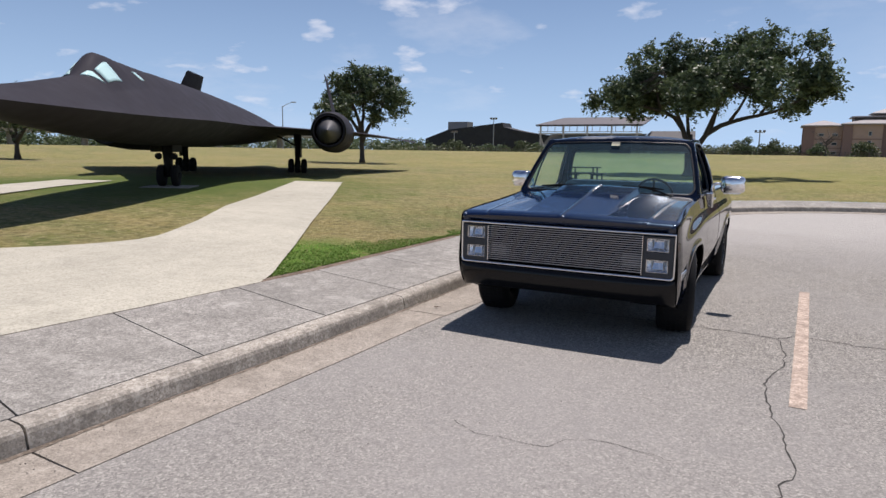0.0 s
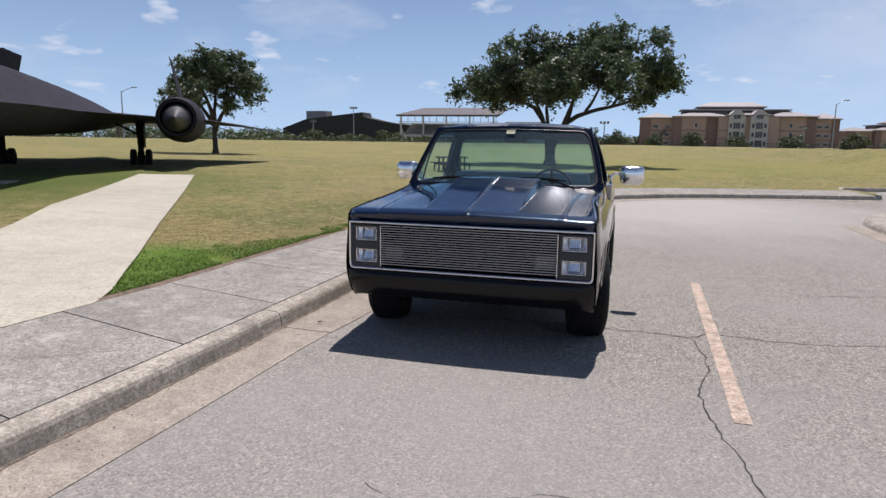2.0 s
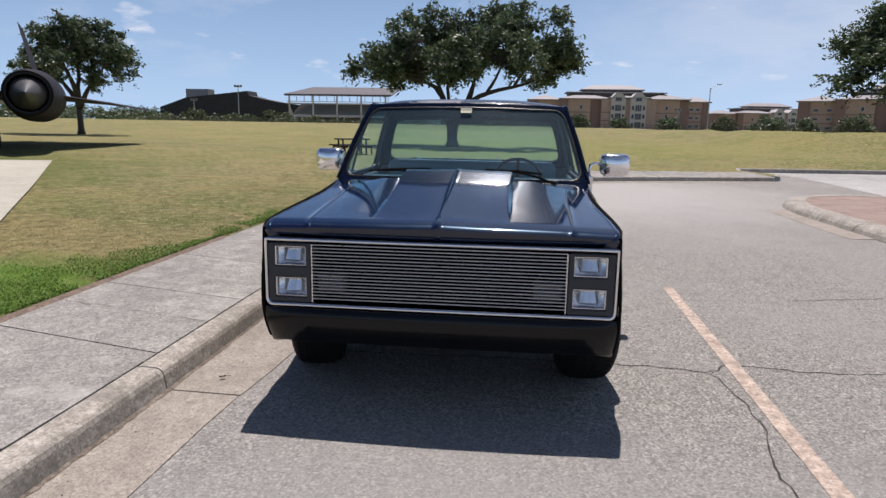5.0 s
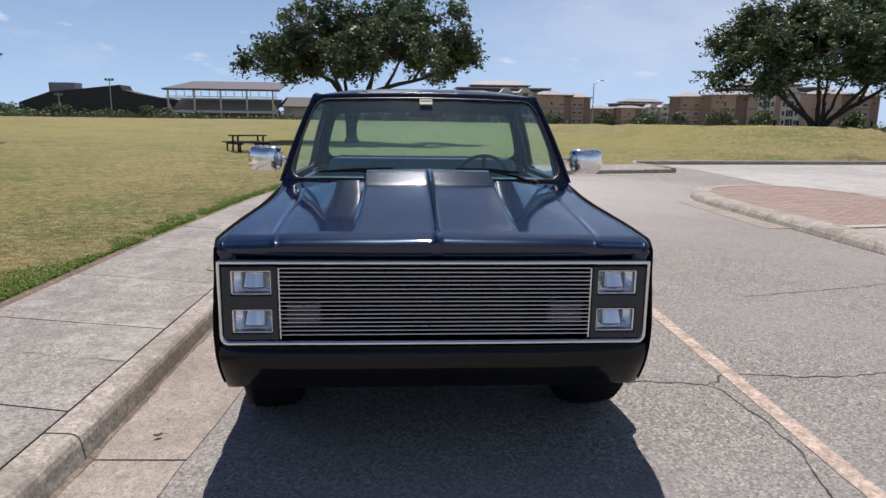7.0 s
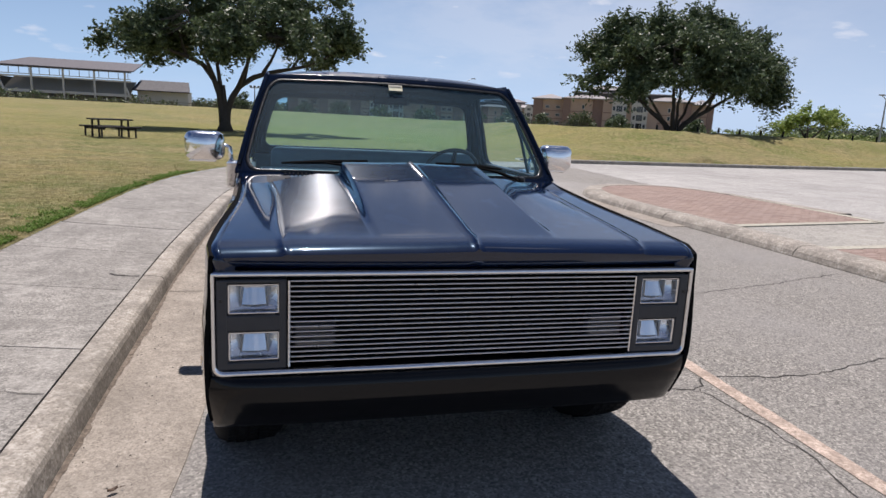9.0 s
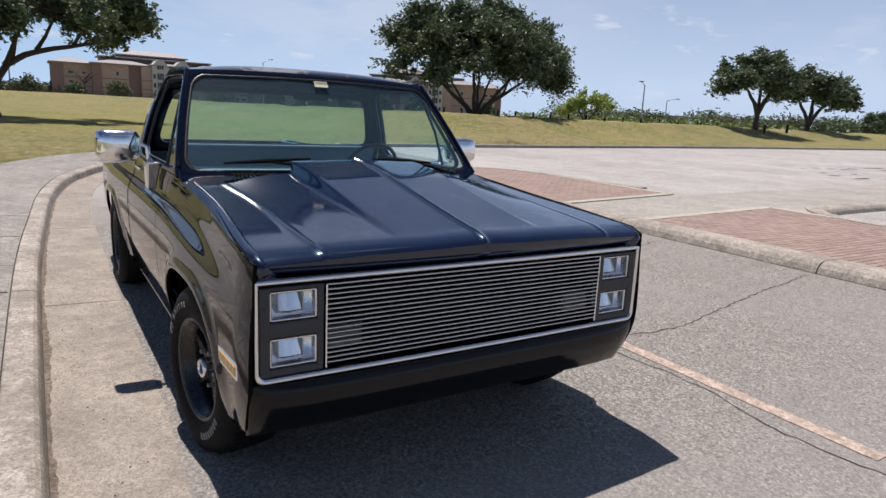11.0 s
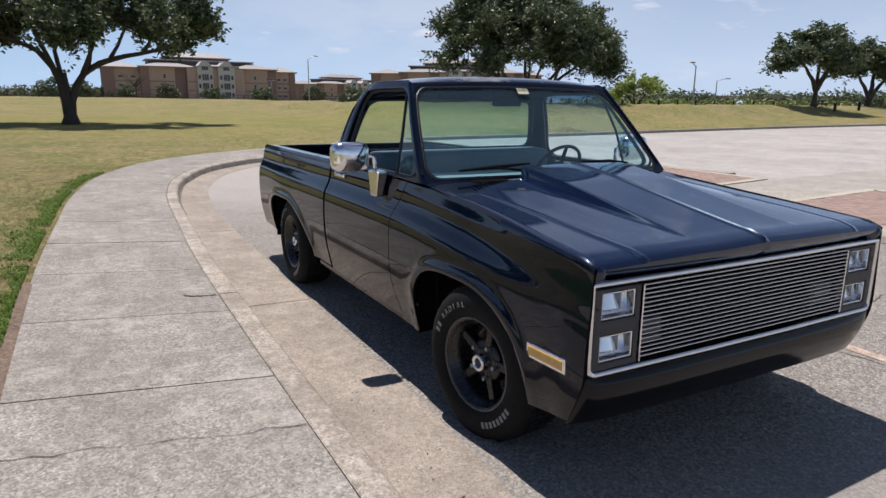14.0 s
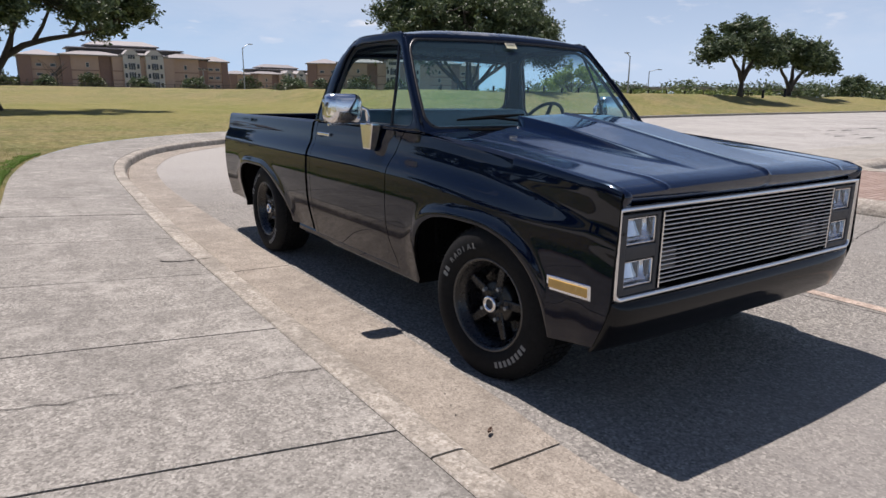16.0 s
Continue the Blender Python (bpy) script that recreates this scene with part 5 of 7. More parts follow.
for s in (-1, 1):
    wheel(HUB_F[0], HUB_F[1], s, 0.390, "black tyre with raised grey lettering", 8)
    wheel(HUB_R[0], HUB_R[1], s, 0.390, "black tyre with raised grey lettering")
for hy, hz in (HUB_F, HUB_R):
    part("axle", tubed([(-0.78, hy, hz), (0.78, hy, hz)], 0.045, 10), BLACK, truck)

# fuel filler door on the kerb side, a raised round-cornered frame in the bed side
fuel = new("fuel_door")
fuel.parent = truck
pth = densify(rounded(3.26, 0.575, 3.42, 0.735, (0.03, 0.03), 4), 2)
fx = lambda y, z, d: (-(body_x(y, z) + d), y, z)
part("fuel_frame", tubed([fx(y, z, 0.0) for y, z in pth + pth[:1]], 0.006, 6), PAINT, fuel, smooth=True)
pane_mesh(lambda y, z: fx(y, z, 0.003), pth, "fuel_flap", PAINT, fuel)

# bed
part("bed_floor", boxed(-0.79, 3.0, 0.585, 0.79, 5.13, 0.615), BLACK, truck)
for s in (-1, 1):
    part("bed_inner_panel", boxed(min(s * 0.58, s * 0.935), 4.63, 0.40, max(s * 0.58, s * 0.935), 5.11, 0.70), VOID, truck)
part("bed_bulkhead", boxed(-0.90, 2.995, 0.60, 0.90, 3.03, 1.168, 0.008), PAINT, truck)
part("tailgate", boxed(-0.87, 5.095, 0.52, 0.87, 5.145, 1.162, 0.015, 2), PAINT, truck)
part("rear_bumper", boxed(-0.93, 5.12, 0.42, 0.93, 5.20, 0.56, 0.02, 2), BLACK, truck)

# mirrors, handles, wipers
for s in (-1, 1):
    mx = 1.20 if s > 0 else 1.155
    mir = new("door_mirror")
    mir.parent = truck
    bm = bmesh.new()
    v, f = [], []
    rings = ((1.972, 0.10), (1.973, 0.30), (1.976, 0.50), (1.981, 0.67), (1.989, 0.81), (2.001, 0.92), (2.016, 0.98), (2.035, 1.0), (2.075, 1.0))
    for yy, sc in rings:
        rr = lerp(0.02, 0.05, sc)
        for px, pz in rounded(-0.118 * sc, -0.088 * sc, 0.118 * sc, 0.088 * sc, (min(rr, 0.08 * sc), min(rr, 0.08 * sc)), 5):
            v.append((s * mx + px, yy - 0.02, 1.292 + pz))
    n = len(v) // len(rings)
    f = [(b * n + i, b * n + (i + 1) % n, (b + 1) * n + (i + 1) % n, (b + 1) * n + i) for b in range(len(rings) - 1) for i in range(n)] + [tuple(range(n))[::-1], tuple(range((len(rings) - 1) * n, len(rings) * n))]
    solid("mirror_head", v, f, CHROME, mir, "chrome mirror shell", smooth=True)
    part("mirror_glass", boxed(s * mx - 0.105, 2.053, 1.215, s * mx + 0.105, 2.060, 1.37, 0.003), CHROME, mir)
    part("mirror_arm", tubed([(s * (mx - 0.065), 2.03, 1.285), (s * 1.04, 2.02, 1.302), (s * 1.005, 2.0, 1.285), (s * 0.995, 1.99, 1.19)], 0.014, 8), CHROME, mir, smooth=True)
    br = bmesh.new()
    box(br, min(s * 0.945, s * 1.022), 1.905, 1.045, max(s * 0.945, s * 1.022), 2.065, 1.205, 0.010, 2)
    for vv in br.verts:
        # the bracket narrows downwards and follows the door's bulge
        d = (1.205 - vv.co.z) / 0.16
        vv.co.x = s * lerp(abs(vv.co.x), lerp(0.975, 1.02, (abs(vv.co.x) - 0.945) / 0.077), d)
        vv.co.y = lerp(vv.co.y, 1.985, 0.45 * d)
    part("mirror_bracket", br, CHROME, mir)
    part("mirror_foot", boxed(s * (mx + 0.005) - 0.09, 2.02, 1.192, s * (mx + 0.005) + 0.07, 2.045, 1.205, 0.003), CHROME, mir)
    dh = new("door_handle")
    dh.parent = truck
    x = s * (body_x(2.70, 1.09) + 0.028)
    part("handle_bar", boxed(x - 0.009, 2.64, 1.085, x + 0.009, 2.84, 1.107, 0.006, 2), CHROME, dh)
    part("handle_plate", boxed(x - s * 0.028 - 0.004, 2.64, 1.075, x - s * 0.028 + 0.006, 2.85, 1.117, 0.003), TRIM_BLACK, dh)
    for yy in (2.66, 2.82):
        part("handle_post", boxed(x - 0.02 if s > 0 else x - 0.006, yy - 0.01, 1.088, x + 0.006 if s > 0 else x + 0.02, yy + 0.01, 1.104), CHROME, dh)
    part("lock", lathe(bmesh.new(), [(0, 0.013), (s * 0.006, 0.012), (s * 0.007, 0)], "x", 14, (s * (body_x(2.8, 0.86) + 0.001), 2.80, 0.86)), CHROME, truck)
for x0, x1 in ((-0.62, -0.20), (0.12, 0.58)):
    wp = new("wiper")
    wp.parent = truck
    if x0 < 0:
        arm = [(-0.16, 1.345, 1.20), (-0.30, 1.385, 1.248), (-0.46, 1.435, 1.262)]
        bl = [(-0.70, 1.462, 1.252), (-0.46, 1.445, 1.266), (-0.22, 1.436, 1.280)]
    else:
        arm = [(0.69, 1.335, 1.195), (0.55, 1.385, 1.242), (0.42, 1.430, 1.264)]
        bl = [(0.18, 1.434, 1.280), (0.42, 1.442, 1.270), (0.60, 1.455, 1.256)]
    part("wiper_arm", tubed([(x, y, z - 0.012) for x, y, z in arm], [0.010, 0.009, 0.006], 6), VOID, wp)
    part("wiper_blade", tubed([(x, y, z - 0.012) for x, y, z in bl], [0.006, 0.013, 0.006], 6), VOID, wp)
    part("wiper_pivot", lathe(bmesh.new(), [(1.18, 0.02), (1.205, 0.018), (1.21, 0.0)], "z", 12, (arm[0][0], arm[0][1], 0)), BLACK, wp)

# inside of the cab
part("dashboard", boxed(-0.84, 1.50, 0.98, 0.84, 1.88, 1.188, 0.05, 3), VINYL, truck, "blue-grey vinyl dashboard", smooth=True)
part("bench_base", boxed(-0.72, 2.10, 0.62, 0.72, 2.62, 0.88, 0.05, 3), DARK_VINYL, truck)
bm = boxed(-0.76, 2.50, 0.85, 0.76, 2.74, 1.268, 0.05, 3)
part("bench_back", bm, BENCH_VINYL, truck, "blue-grey bench seat back", smooth=True)
part("cab_floor", boxed(-0.85, 1.42, 0.42, 0.85, 2.88, 0.46), BLACK, truck)
part("firewall", boxed(-0.85, 1.43, 0.45, 0.85, 1.46, 1.12), BLACK, truck)
for s in (-1, 1):
    part("door_card", boxed(min(s * 0.86, s * 0.895), 1.50, 0.46, max(s * 0.86, s * 0.895), 2.88, 1.16, 0.01), DARK_VINYL, truck)
part("rear_card", boxed(-0.88, 2.84, 0.46, 0.88, 2.87, 1.20), DARK_VINYL, truck)
part("headliner", boxed(-0.68, 1.98, 1.715, 0.68, 2.50, 1.735), DARK_VINYL, truck)
sw = new("steering_wheel")
sw.parent = truck
m = Matrix.Translation((0.42, 1.97, 1.17)) @ Matrix.Rotation(radians(-58), 4, "X")
pts = [m @ Vector((0.188 * math.cos(a), 0.188 * math.sin(a), 0)) for a in span(0, 2 * math.pi, 28)]
part("wheel_rim", tubed(pts, 0.013, 8), BLACK, sw, smooth=True)
for a in (0.3, math.pi - 0.3, 1.5 * math.pi):
    part("wheel_spoke", tubed([m @ Vector((0, 0, -0.02)), m @ Vector((0.182 * math.cos(a), 0.182 * math.sin(a), 0))], [0.022, 0.013], 6), BLACK, sw)
part("column", tubed([m @ Vector((0, 0, 0.02)), m @ Vector((0, 0, -0.35))], [0.04, 0.05], 12), BLACK, sw)
rm = new("rear_view_mirror")
rm.parent = truck
part("mirror_shell", boxed(-0.11, 2.03, 1.60, 0.13, 2.05, 1.655, 0.012, 2), BLACK, rm)
part("mirror_stem", tubed([(0.01, 2.04, 1.65), (0.01, 2.03, 1.73)], 0.008, 6), BLACK, rm)
stk = new("sticker")
stk.parent = truck
q = [front_pt(a, b) for a, b in ((-0.055, 0.865), (0.055, 0.865), (0.055, 0.925), (-0.055, 0.925))]
solid("sticker_sheet", [(x, y - 0.006, z + 0.003) for x, y, z in q], [(0, 1, 2, 3)], plain("sticker_paper", (0.66, 0.62, 0.42), 0.6), stk, "pale yellow windscreen sticker")
q2 = [front_pt(a, b) for a, b in ((-0.05, 0.905), (0.05, 0.905), (0.05, 0.92), (-0.05, 0.92))]
solid("sticker_bar", [(x, y - 0.009, z + 0.0045) for x, y, z in q2], [(0, 1, 2, 3)], plain("sticker_print", (0.35, 0.33, 0.28), 0.6), stk)


# ---- the aircraft on display ----
PLANE_AT = (-14.42, 7.80, 0.463)
plane = thing("jet_aircraft", PLANE_AT, "matt black twin-engine delta-wing jet on static display on the lawn", "aircraft", rz=-145.46)
FUS = [(11.3, 0.04, 1.86, 1.90, 1.82), (10.6, 0.26, 1.82, 1.91, 1.70), (9.6, 0.52, 1.79, 1.99, 1.60), (8.2, 0.84, 1.78, 2.16, 1.50), (6.4, 1.12, 1.78, 2.46, 1.35), (4.8, 1.30, 1.80, 2.74, 1.26), (3.0, 1.42, 1.84, 2.95, 1.20), (1.0, 1.52, 1.89, 3.08, 1.17), (-2.0, 1.65, 1.92, 3.10, 1.15), (-5.0, 1.85, 1.93, 3.08, 1.18), (-9.0, 2.0, 1.88, 3.02, 1.25), (-13.0, 1.9, 1.92, 2.90, 1.36), (-17.0, 1.6, 1.96, 2.70, 1.50), (-20.0, 0.9, 2.02, 2.50, 1.75), (-21.8, 0.12, 2.10, 2.25, 1.98)]


def soft(table, x, d=0.6):
    """Table value smoothed over a stretch of 2 d."""
    return sum(curve_at(table, x + d * k / 3) for k in (-3, -2, -1, 0, 1, 2, 3)) / 7


HUMP = [(-6.0, 0.0), (-5.8, 0.10), (-5.5, 0.25), (-5.2, 0.39), (-5.05, 0.415), (-4.4, 0.32), (-4.0, 0.25), (-3.0, 0.13), (-2.0, 0.05), (-0.6, 0.0)]
FUS_COL = [[(-r[0], r[k]) for r in FUS] for k in range(1, 5)]


def fus_pt(s, th):
    """Fuselage skin: th 0 at the left chine, 90 on top, 180 at the right chine, 270 below."""
    d = min(0.6, max(0.03, (11.3 - s) * 0.3))
    w, zc, zt, zb = [soft(c, -s, d) for c in FUS_COL]
    c = math.cos(radians(th))
    x = -w * c
    if th <= 180:
        z = zc + (zt - zc) * (1 - abs(c) ** 1.45) ** 1.2
        e = min(1, max(0, (0.62 - abs(x)) / 0.52))
        z += soft(HUMP, -s, 0.05) * (0.6 * e + 0.4 * e * e * (3 - 2 * e))
    else:
        z = zc - (zc - zb) * (1 - abs(c) ** 1.75) ** 0.92
    return (x, s, z)


FUS_S = span(11.3, 9.5, 8) + span(9.3, 6.5, 10) + span(6.4, 0.5, 60) + span(0.2, -21.4, 44) + [-21.8]
v, f = grid_mesh(lambda th, s: fus_pt(s, th), span(0, 180, 96), FUS_S)
v2, f2 = grid_mesh(lambda th, s: fus_pt(s, th), span(180, 360, 24), FUS_S)
solid("fuselage", v + v2, f + [tuple(i + len(v) for i in q) for q in f2], AIRFRAME, plane, smooth=True)
for side in (-1, 1):
    for corners in (((5.95, 0.10), (5.64, 0.46), (5.66, 0.235), (5.74, 0.16)), ((5.50, 0.47), (4.78, 0.50), (4.95, 0.25), (5.56, 0.23)), ((3.42, 0.46), (3.20, 0.46), (3.36, 0.30), (3.58, 0.30))):
        def pane_pt(u, t):
            s0 = lerp(lerp(corners[0][0], corners[1][0], u), lerp(corners[3][0], corners[2][0], u), t)
            x0 = lerp(lerp(corners[0][1], corners[1][1], u), lerp(corners[3][1], corners[2][1], u), t)
            w0 = soft(FUS_COL[0], -s0)
            p0 = fus_pt(s0, 90 - math.degrees(math.asin(x0 / w0)))
            return (side * x0, s0 + 0.003, p0[2] + 0.006)

        v, f = grid_mesh(pane_pt, span(0, 1, 5), span(0, 1, 5))
        ob = solid("canopy_window", v, f if side > 0 else [q[::-1] for q in f], CANOPY, plane, "pale turquoise canopy pane", smooth=True)
        md = ob.modifiers.new("thick", "SOLIDIFY")
        md.thickness, md.offset = 0.014, 0

# wing: chord sections from root to tip
WING = [(0.0, -2.0, -19.2, 0.42), (1.6, -3.2, -19.0, 0.34), (3.4, -7.4, -18.7, 0.24), (5.1, -9.4, -18.2, 0.20), (6.8, -12.6, -17.5, 0.13), (8.2, -15.4, -16.9, 0.06), (8.47, -16.3, -16.7, 0.03)]
for sgn in (-1, 1):
    verts, faces = [], []
    for a, le, te, th in WING:
        for t, up in ((0, 0), (0.06, 0.42), (0.3, 0.9), (0.55, 1.0), (0.8, 0.6), (1, 0), (0.8, -0.5), (0.55, -0.8), (0.3, -0.75), (0.06, -0.35)):
            camber = -0.10 * max(0, (a - 5) / 3.5) * (1 - t) ** 2 - 0.30 * max(0, (a - 5) / 3.5) ** 1.4
            verts.append((sgn * a, lerp(le, te, t), 1.93 + up * th / 2 + camber))
    m = 10
    for i in range(len(WING) - 1):
        for j in range(m):
            q = (i * m + j, i * m + (j + 1) % m, (i + 1) * m + (j + 1) % m, (i + 1) * m + j)
            faces.append(q if sgn > 0 else q[::-1])
    faces.append(tuple(range((len(WING) - 1) * m, len(WING) * m)))
    solid("wing", verts, faces, AIRFRAME, plane, smooth=False)
    cx = sgn * 4.27
    nac = new("engine_nacelle")
    nac.parent = plane
    prof = [(-6.95, 0.58), (-6.9, 0.66), (-7.0, 0.70), (-7.6, 0.775), (-9.5, 0.89), (-12.5, 0.92), (-15.5, 0.80), (-17.5, 0.70), (-18.6, 0.58), (-18.5, 0.45), (-17, 0.40)]
    part("nacelle_shell", lathe(bmesh.new(), prof, "y", 40, (cx, 0, 1.90)), AIRFRAME, nac, smooth=True)
    part("inlet_lip", lathe(bmesh.new(), [(-7.10, 0.718), (-6.93, 0.705), (-6.85, 0.67), (-6.95, 0.625), (-7.4, 0.63), (-9.0, 0.62)], "y", 40, (cx, 0, 1.90)), AIR_DARK, nac, smooth=True)
    part("inlet_spike", lathe(bmesh.new(), [(-5.75, 0.005), (-6.3, 0.23), (-6.9, 0.475), (-7.2, 0.55), (-8.2, 0.57), (-9.0, 0.60)], "y", 36, (cx, 0, 1.88)), plain("spike_grey", (0.06, 0.059, 0.06), 0.45, wear=0.4, scale=2) if sgn < 0 else bpy.data.materials["spike_grey"], nac, "grey conical inlet spike", smooth=True)
    # canted fin
    verts = []
    for zz, s0, s1, aa, th in ((2.55, -14.0, -19.6, 4.12, 0.16), (3.2, -14.6, -19.65, 3.98, 0.14), (5.08, -16.2, -19.75, 3.54, 0.06), (5.16, -16.5, -19.7, 3.52, 0.03)):
        for t, o in ((0, 0), (0.25, 1), (0.7, 0.8), (1, 0), (0.7, -0.8), (0.25, -1)):
            verts.append((sgn * (aa + o * th / 2), lerp(s0, s1, t), zz))
    faces = [(i * 6 + j, i * 6 + (j + 1) % 6, (i + 1) * 6 + (j + 1) % 6, (i + 1) * 6 + j) for i in range(3) for j in range(6)] + [tuple(range(18, 24))]
    fin = solid("tail_fin", verts, faces, AIRFRAME, plane)
    # main gear
    leg = new("main_gear")
    leg.parent = plane
    lx = sgn * 2.54
    part("strut", tubed([(lx, -11.53, 0.36), (lx, -11.5, 1.2), (lx, -11.45, 1.95)], [0.11, 0.13, 0.17], 12), AIR_DARK, leg)
    part("brace", tubed([(lx, -11.5, 1.25), (lx - sgn * 0.9, -11.4, 1.75)], 0.045, 8), AIR_DARK, leg)
    part("torque_link", tubed([(lx, -11.6, 0.5), (lx + sgn * 0.12, -11.85, 0.95), (lx + sgn * 0.1, -11.6, 1.5)], 0.03, 6), AIR_DARK, leg)
    part("gear_door", boxed(lx + sgn * 0.16 - 0.012, -11.9, 0.75, lx + sgn * 0.16 + 0.012, -11.1, 1.85, 0.01), AIR_DARK, leg)
    part("axle", tubed([(lx - 0.42, -11.53, 0.345), (lx + 0.42, -11.53, 0.345)], 0.05, 8), AIR_DARK, leg)
    for o in (-0.30, 0.0, 0.30):
        prof = [(o - 0.115, 0.10), (o - 0.12, 0.26), (o - 0.09, 0.335), (o, 0.345), (o + 0.09, 0.335), (o + 0.12, 0.26), (o + 0.115, 0.10), (o + 0.115, 0.0)]
        part("wheel", lathe(bmesh.new(), prof, "x", 28, (lx, -11.53, 0.345)), RUBBER, leg, smooth=True)
    pad = boxed(lx - 0.8, -12.2, -0.06, lx + 0.8, -10.9, 0.0, 0.02)
    padw = part("wheel_pad", pad, KERB, None)
    padw.matrix_world = plane.matrix_world
    tagged(padw, "flat concrete pad under an aircraft wheel", "pad", "wheel pads")
ng = new("nose_gear")
ng.parent = plane
part("strut", tubed([(0, 0, 0.32), (0, 0.02, 0.9), (0, 0.1, 1.4)], [0.11, 0.14, 0.18], 12), AIR_DARK, ng)
part("drag_brace", tubed([(0, 0.02, 0.95), (0, -0.8, 1.35)], 0.05, 8), AIR_DARK, ng)
part("landing_light", lathe(bmesh.new(), [(0.10, 0.0), (0.12, 0.09), (0.06, 0.10), (-0.08, 0.05), (-0.1, 0.0)], "y", 18, (-0.22, 0.1, 0.88)), AIR_DARK, ng, smooth=True)
part("landing_light", lathe(bmesh.new(), [(0.10, 0.0), (0.12, 0.09), (0.06, 0.10), (-0.08, 0.05), (-0.1, 0.0)], "y", 18, (0.22, 0.1, 0.88)), AIR_DARK, ng, smooth=True)
part("gear_door", boxed(-0.30, -0.4, 1.0, -0.28, 0.6, 1.35), AIR_DARK, ng)
part("gear_door", boxed(0.28, -0.4, 1.0, 0.30, 0.6, 1.35), AIR_DARK, ng)
part("axle", tubed([(-0.3, 0, 0.32), (0.3, 0, 0.32)], 0.045, 8), AIR_DARK, ng)
for o in (-0.2, 0.2):
    prof = [(o - 0.09, 0.08), (o - 0.095, 0.24), (o - 0.07, 0.31), (o, 0.32), (o + 0.07, 0.31), (o + 0.095, 0.24), (o + 0.09, 0.08), (o + 0.09, 0.0)]
    part("wheel", lathe(bmesh.new(), prof, "x", 28, (0, 0, 0.32)), RUBBER, ng, smooth=True)
pad = part("wheel_pad", boxed(-0.7, -0.6, -0.06, 0.7, 0.6, 0.0, 0.02), KERB, None)
pad.matrix_world = plane.matrix_world
tagged(pad, "flat concrete pad under an aircraft wheel", "pad", "wheel pads")


# ---- trees ----
def leaf_mesh(name, centers, spread, per, size, seed, mat, flat=0.75, sprays=0, reach=0.9, middle=None):
    """Leaves in clumps round the centers, each a small four-cornered blade.

    With sprays, the leaves of a clump sit along twigs that sweep outwards and up from it."""
    r = np.random.default_rng(seed)
    centers = np.asarray(centers, float)
    c = np.repeat(centers, per, axis=0)
    n = len(c)
    off = r.normal(size=(n, 3))
    off /= np.maximum(1.0, np.linalg.norm(off, axis=1, keepdims=True) / 1.9)
    if sprays:
        mid = np.asarray(middle, float) if middle is not None else centers.mean(0)
        away = centers - mid
        away[:, 2] = np.maximum(away[:, 2], -0.4)
        away /= np.linalg.norm(away, axis=1, keepdims=True) + 1e-6
        d = away[:, None, :] * 0.75 + np.array([0, 0, 0.55]) + r.normal(size=(len(centers), sprays, 3)) * 0.62
        d /= np.linalg.norm(d, axis=2, keepdims=True)
        d *= reach * r.uniform(0.45, 1.25, (len(centers), sprays, 1))
        which = r.integers(0, sprays, (len(centers), per))
        d = np.take_along_axis(d, which[:, :, None], 1).reshape(-1, 3)
        along = r.random((n, 1)) ** 0.8
        sag = np.zeros((n, 3))
        sag[:, 2] = -0.22 * along[:, 0] ** 2 * reach
        c = c + d * along + sag + off * np.array([spread, spread, spread * flat]) * 0.36 * (1.15 - 0.6 * along)
    else:
        c = c + off * np.array([spread, spread, spread * flat])
    a = r.normal(size=(n, 3))
    a[:, 2] *= 0.6
    a /= np.linalg.norm(a, axis=1, keepdims=True)
    b = np.cross(a, r.normal(size=(n, 3)))
    b /= np.linalg.norm(b, axis=1, keepdims=True)
    s = size * r.uniform(0.6, 1.35, (n, 1))
    p0, p1, p2, p3 = c - a * s, c + b * s * 0.42, c + a * s, c - b * s * 0.42
    verts = np.stack([p0, p1, p2, p3], 1).reshape(-1, 3)
    me = bpy.data.meshes.new(name)
    me.vertices.add(len(verts))
    me.vertices.foreach_set("co", verts.ravel())
    me.loops.add(n * 4)
    me.loops.foreach_set("vertex_index", np.arange(n * 4))
    me.polygons.add(n)
    me.polygons.foreach_set("loop_start", np.arange(0, n * 4, 4))
    me.polygons.foreach_set("loop_total", np.full(n, 4))
    me.update()
    me.validate()
    me.materials.append(mat)
    return me


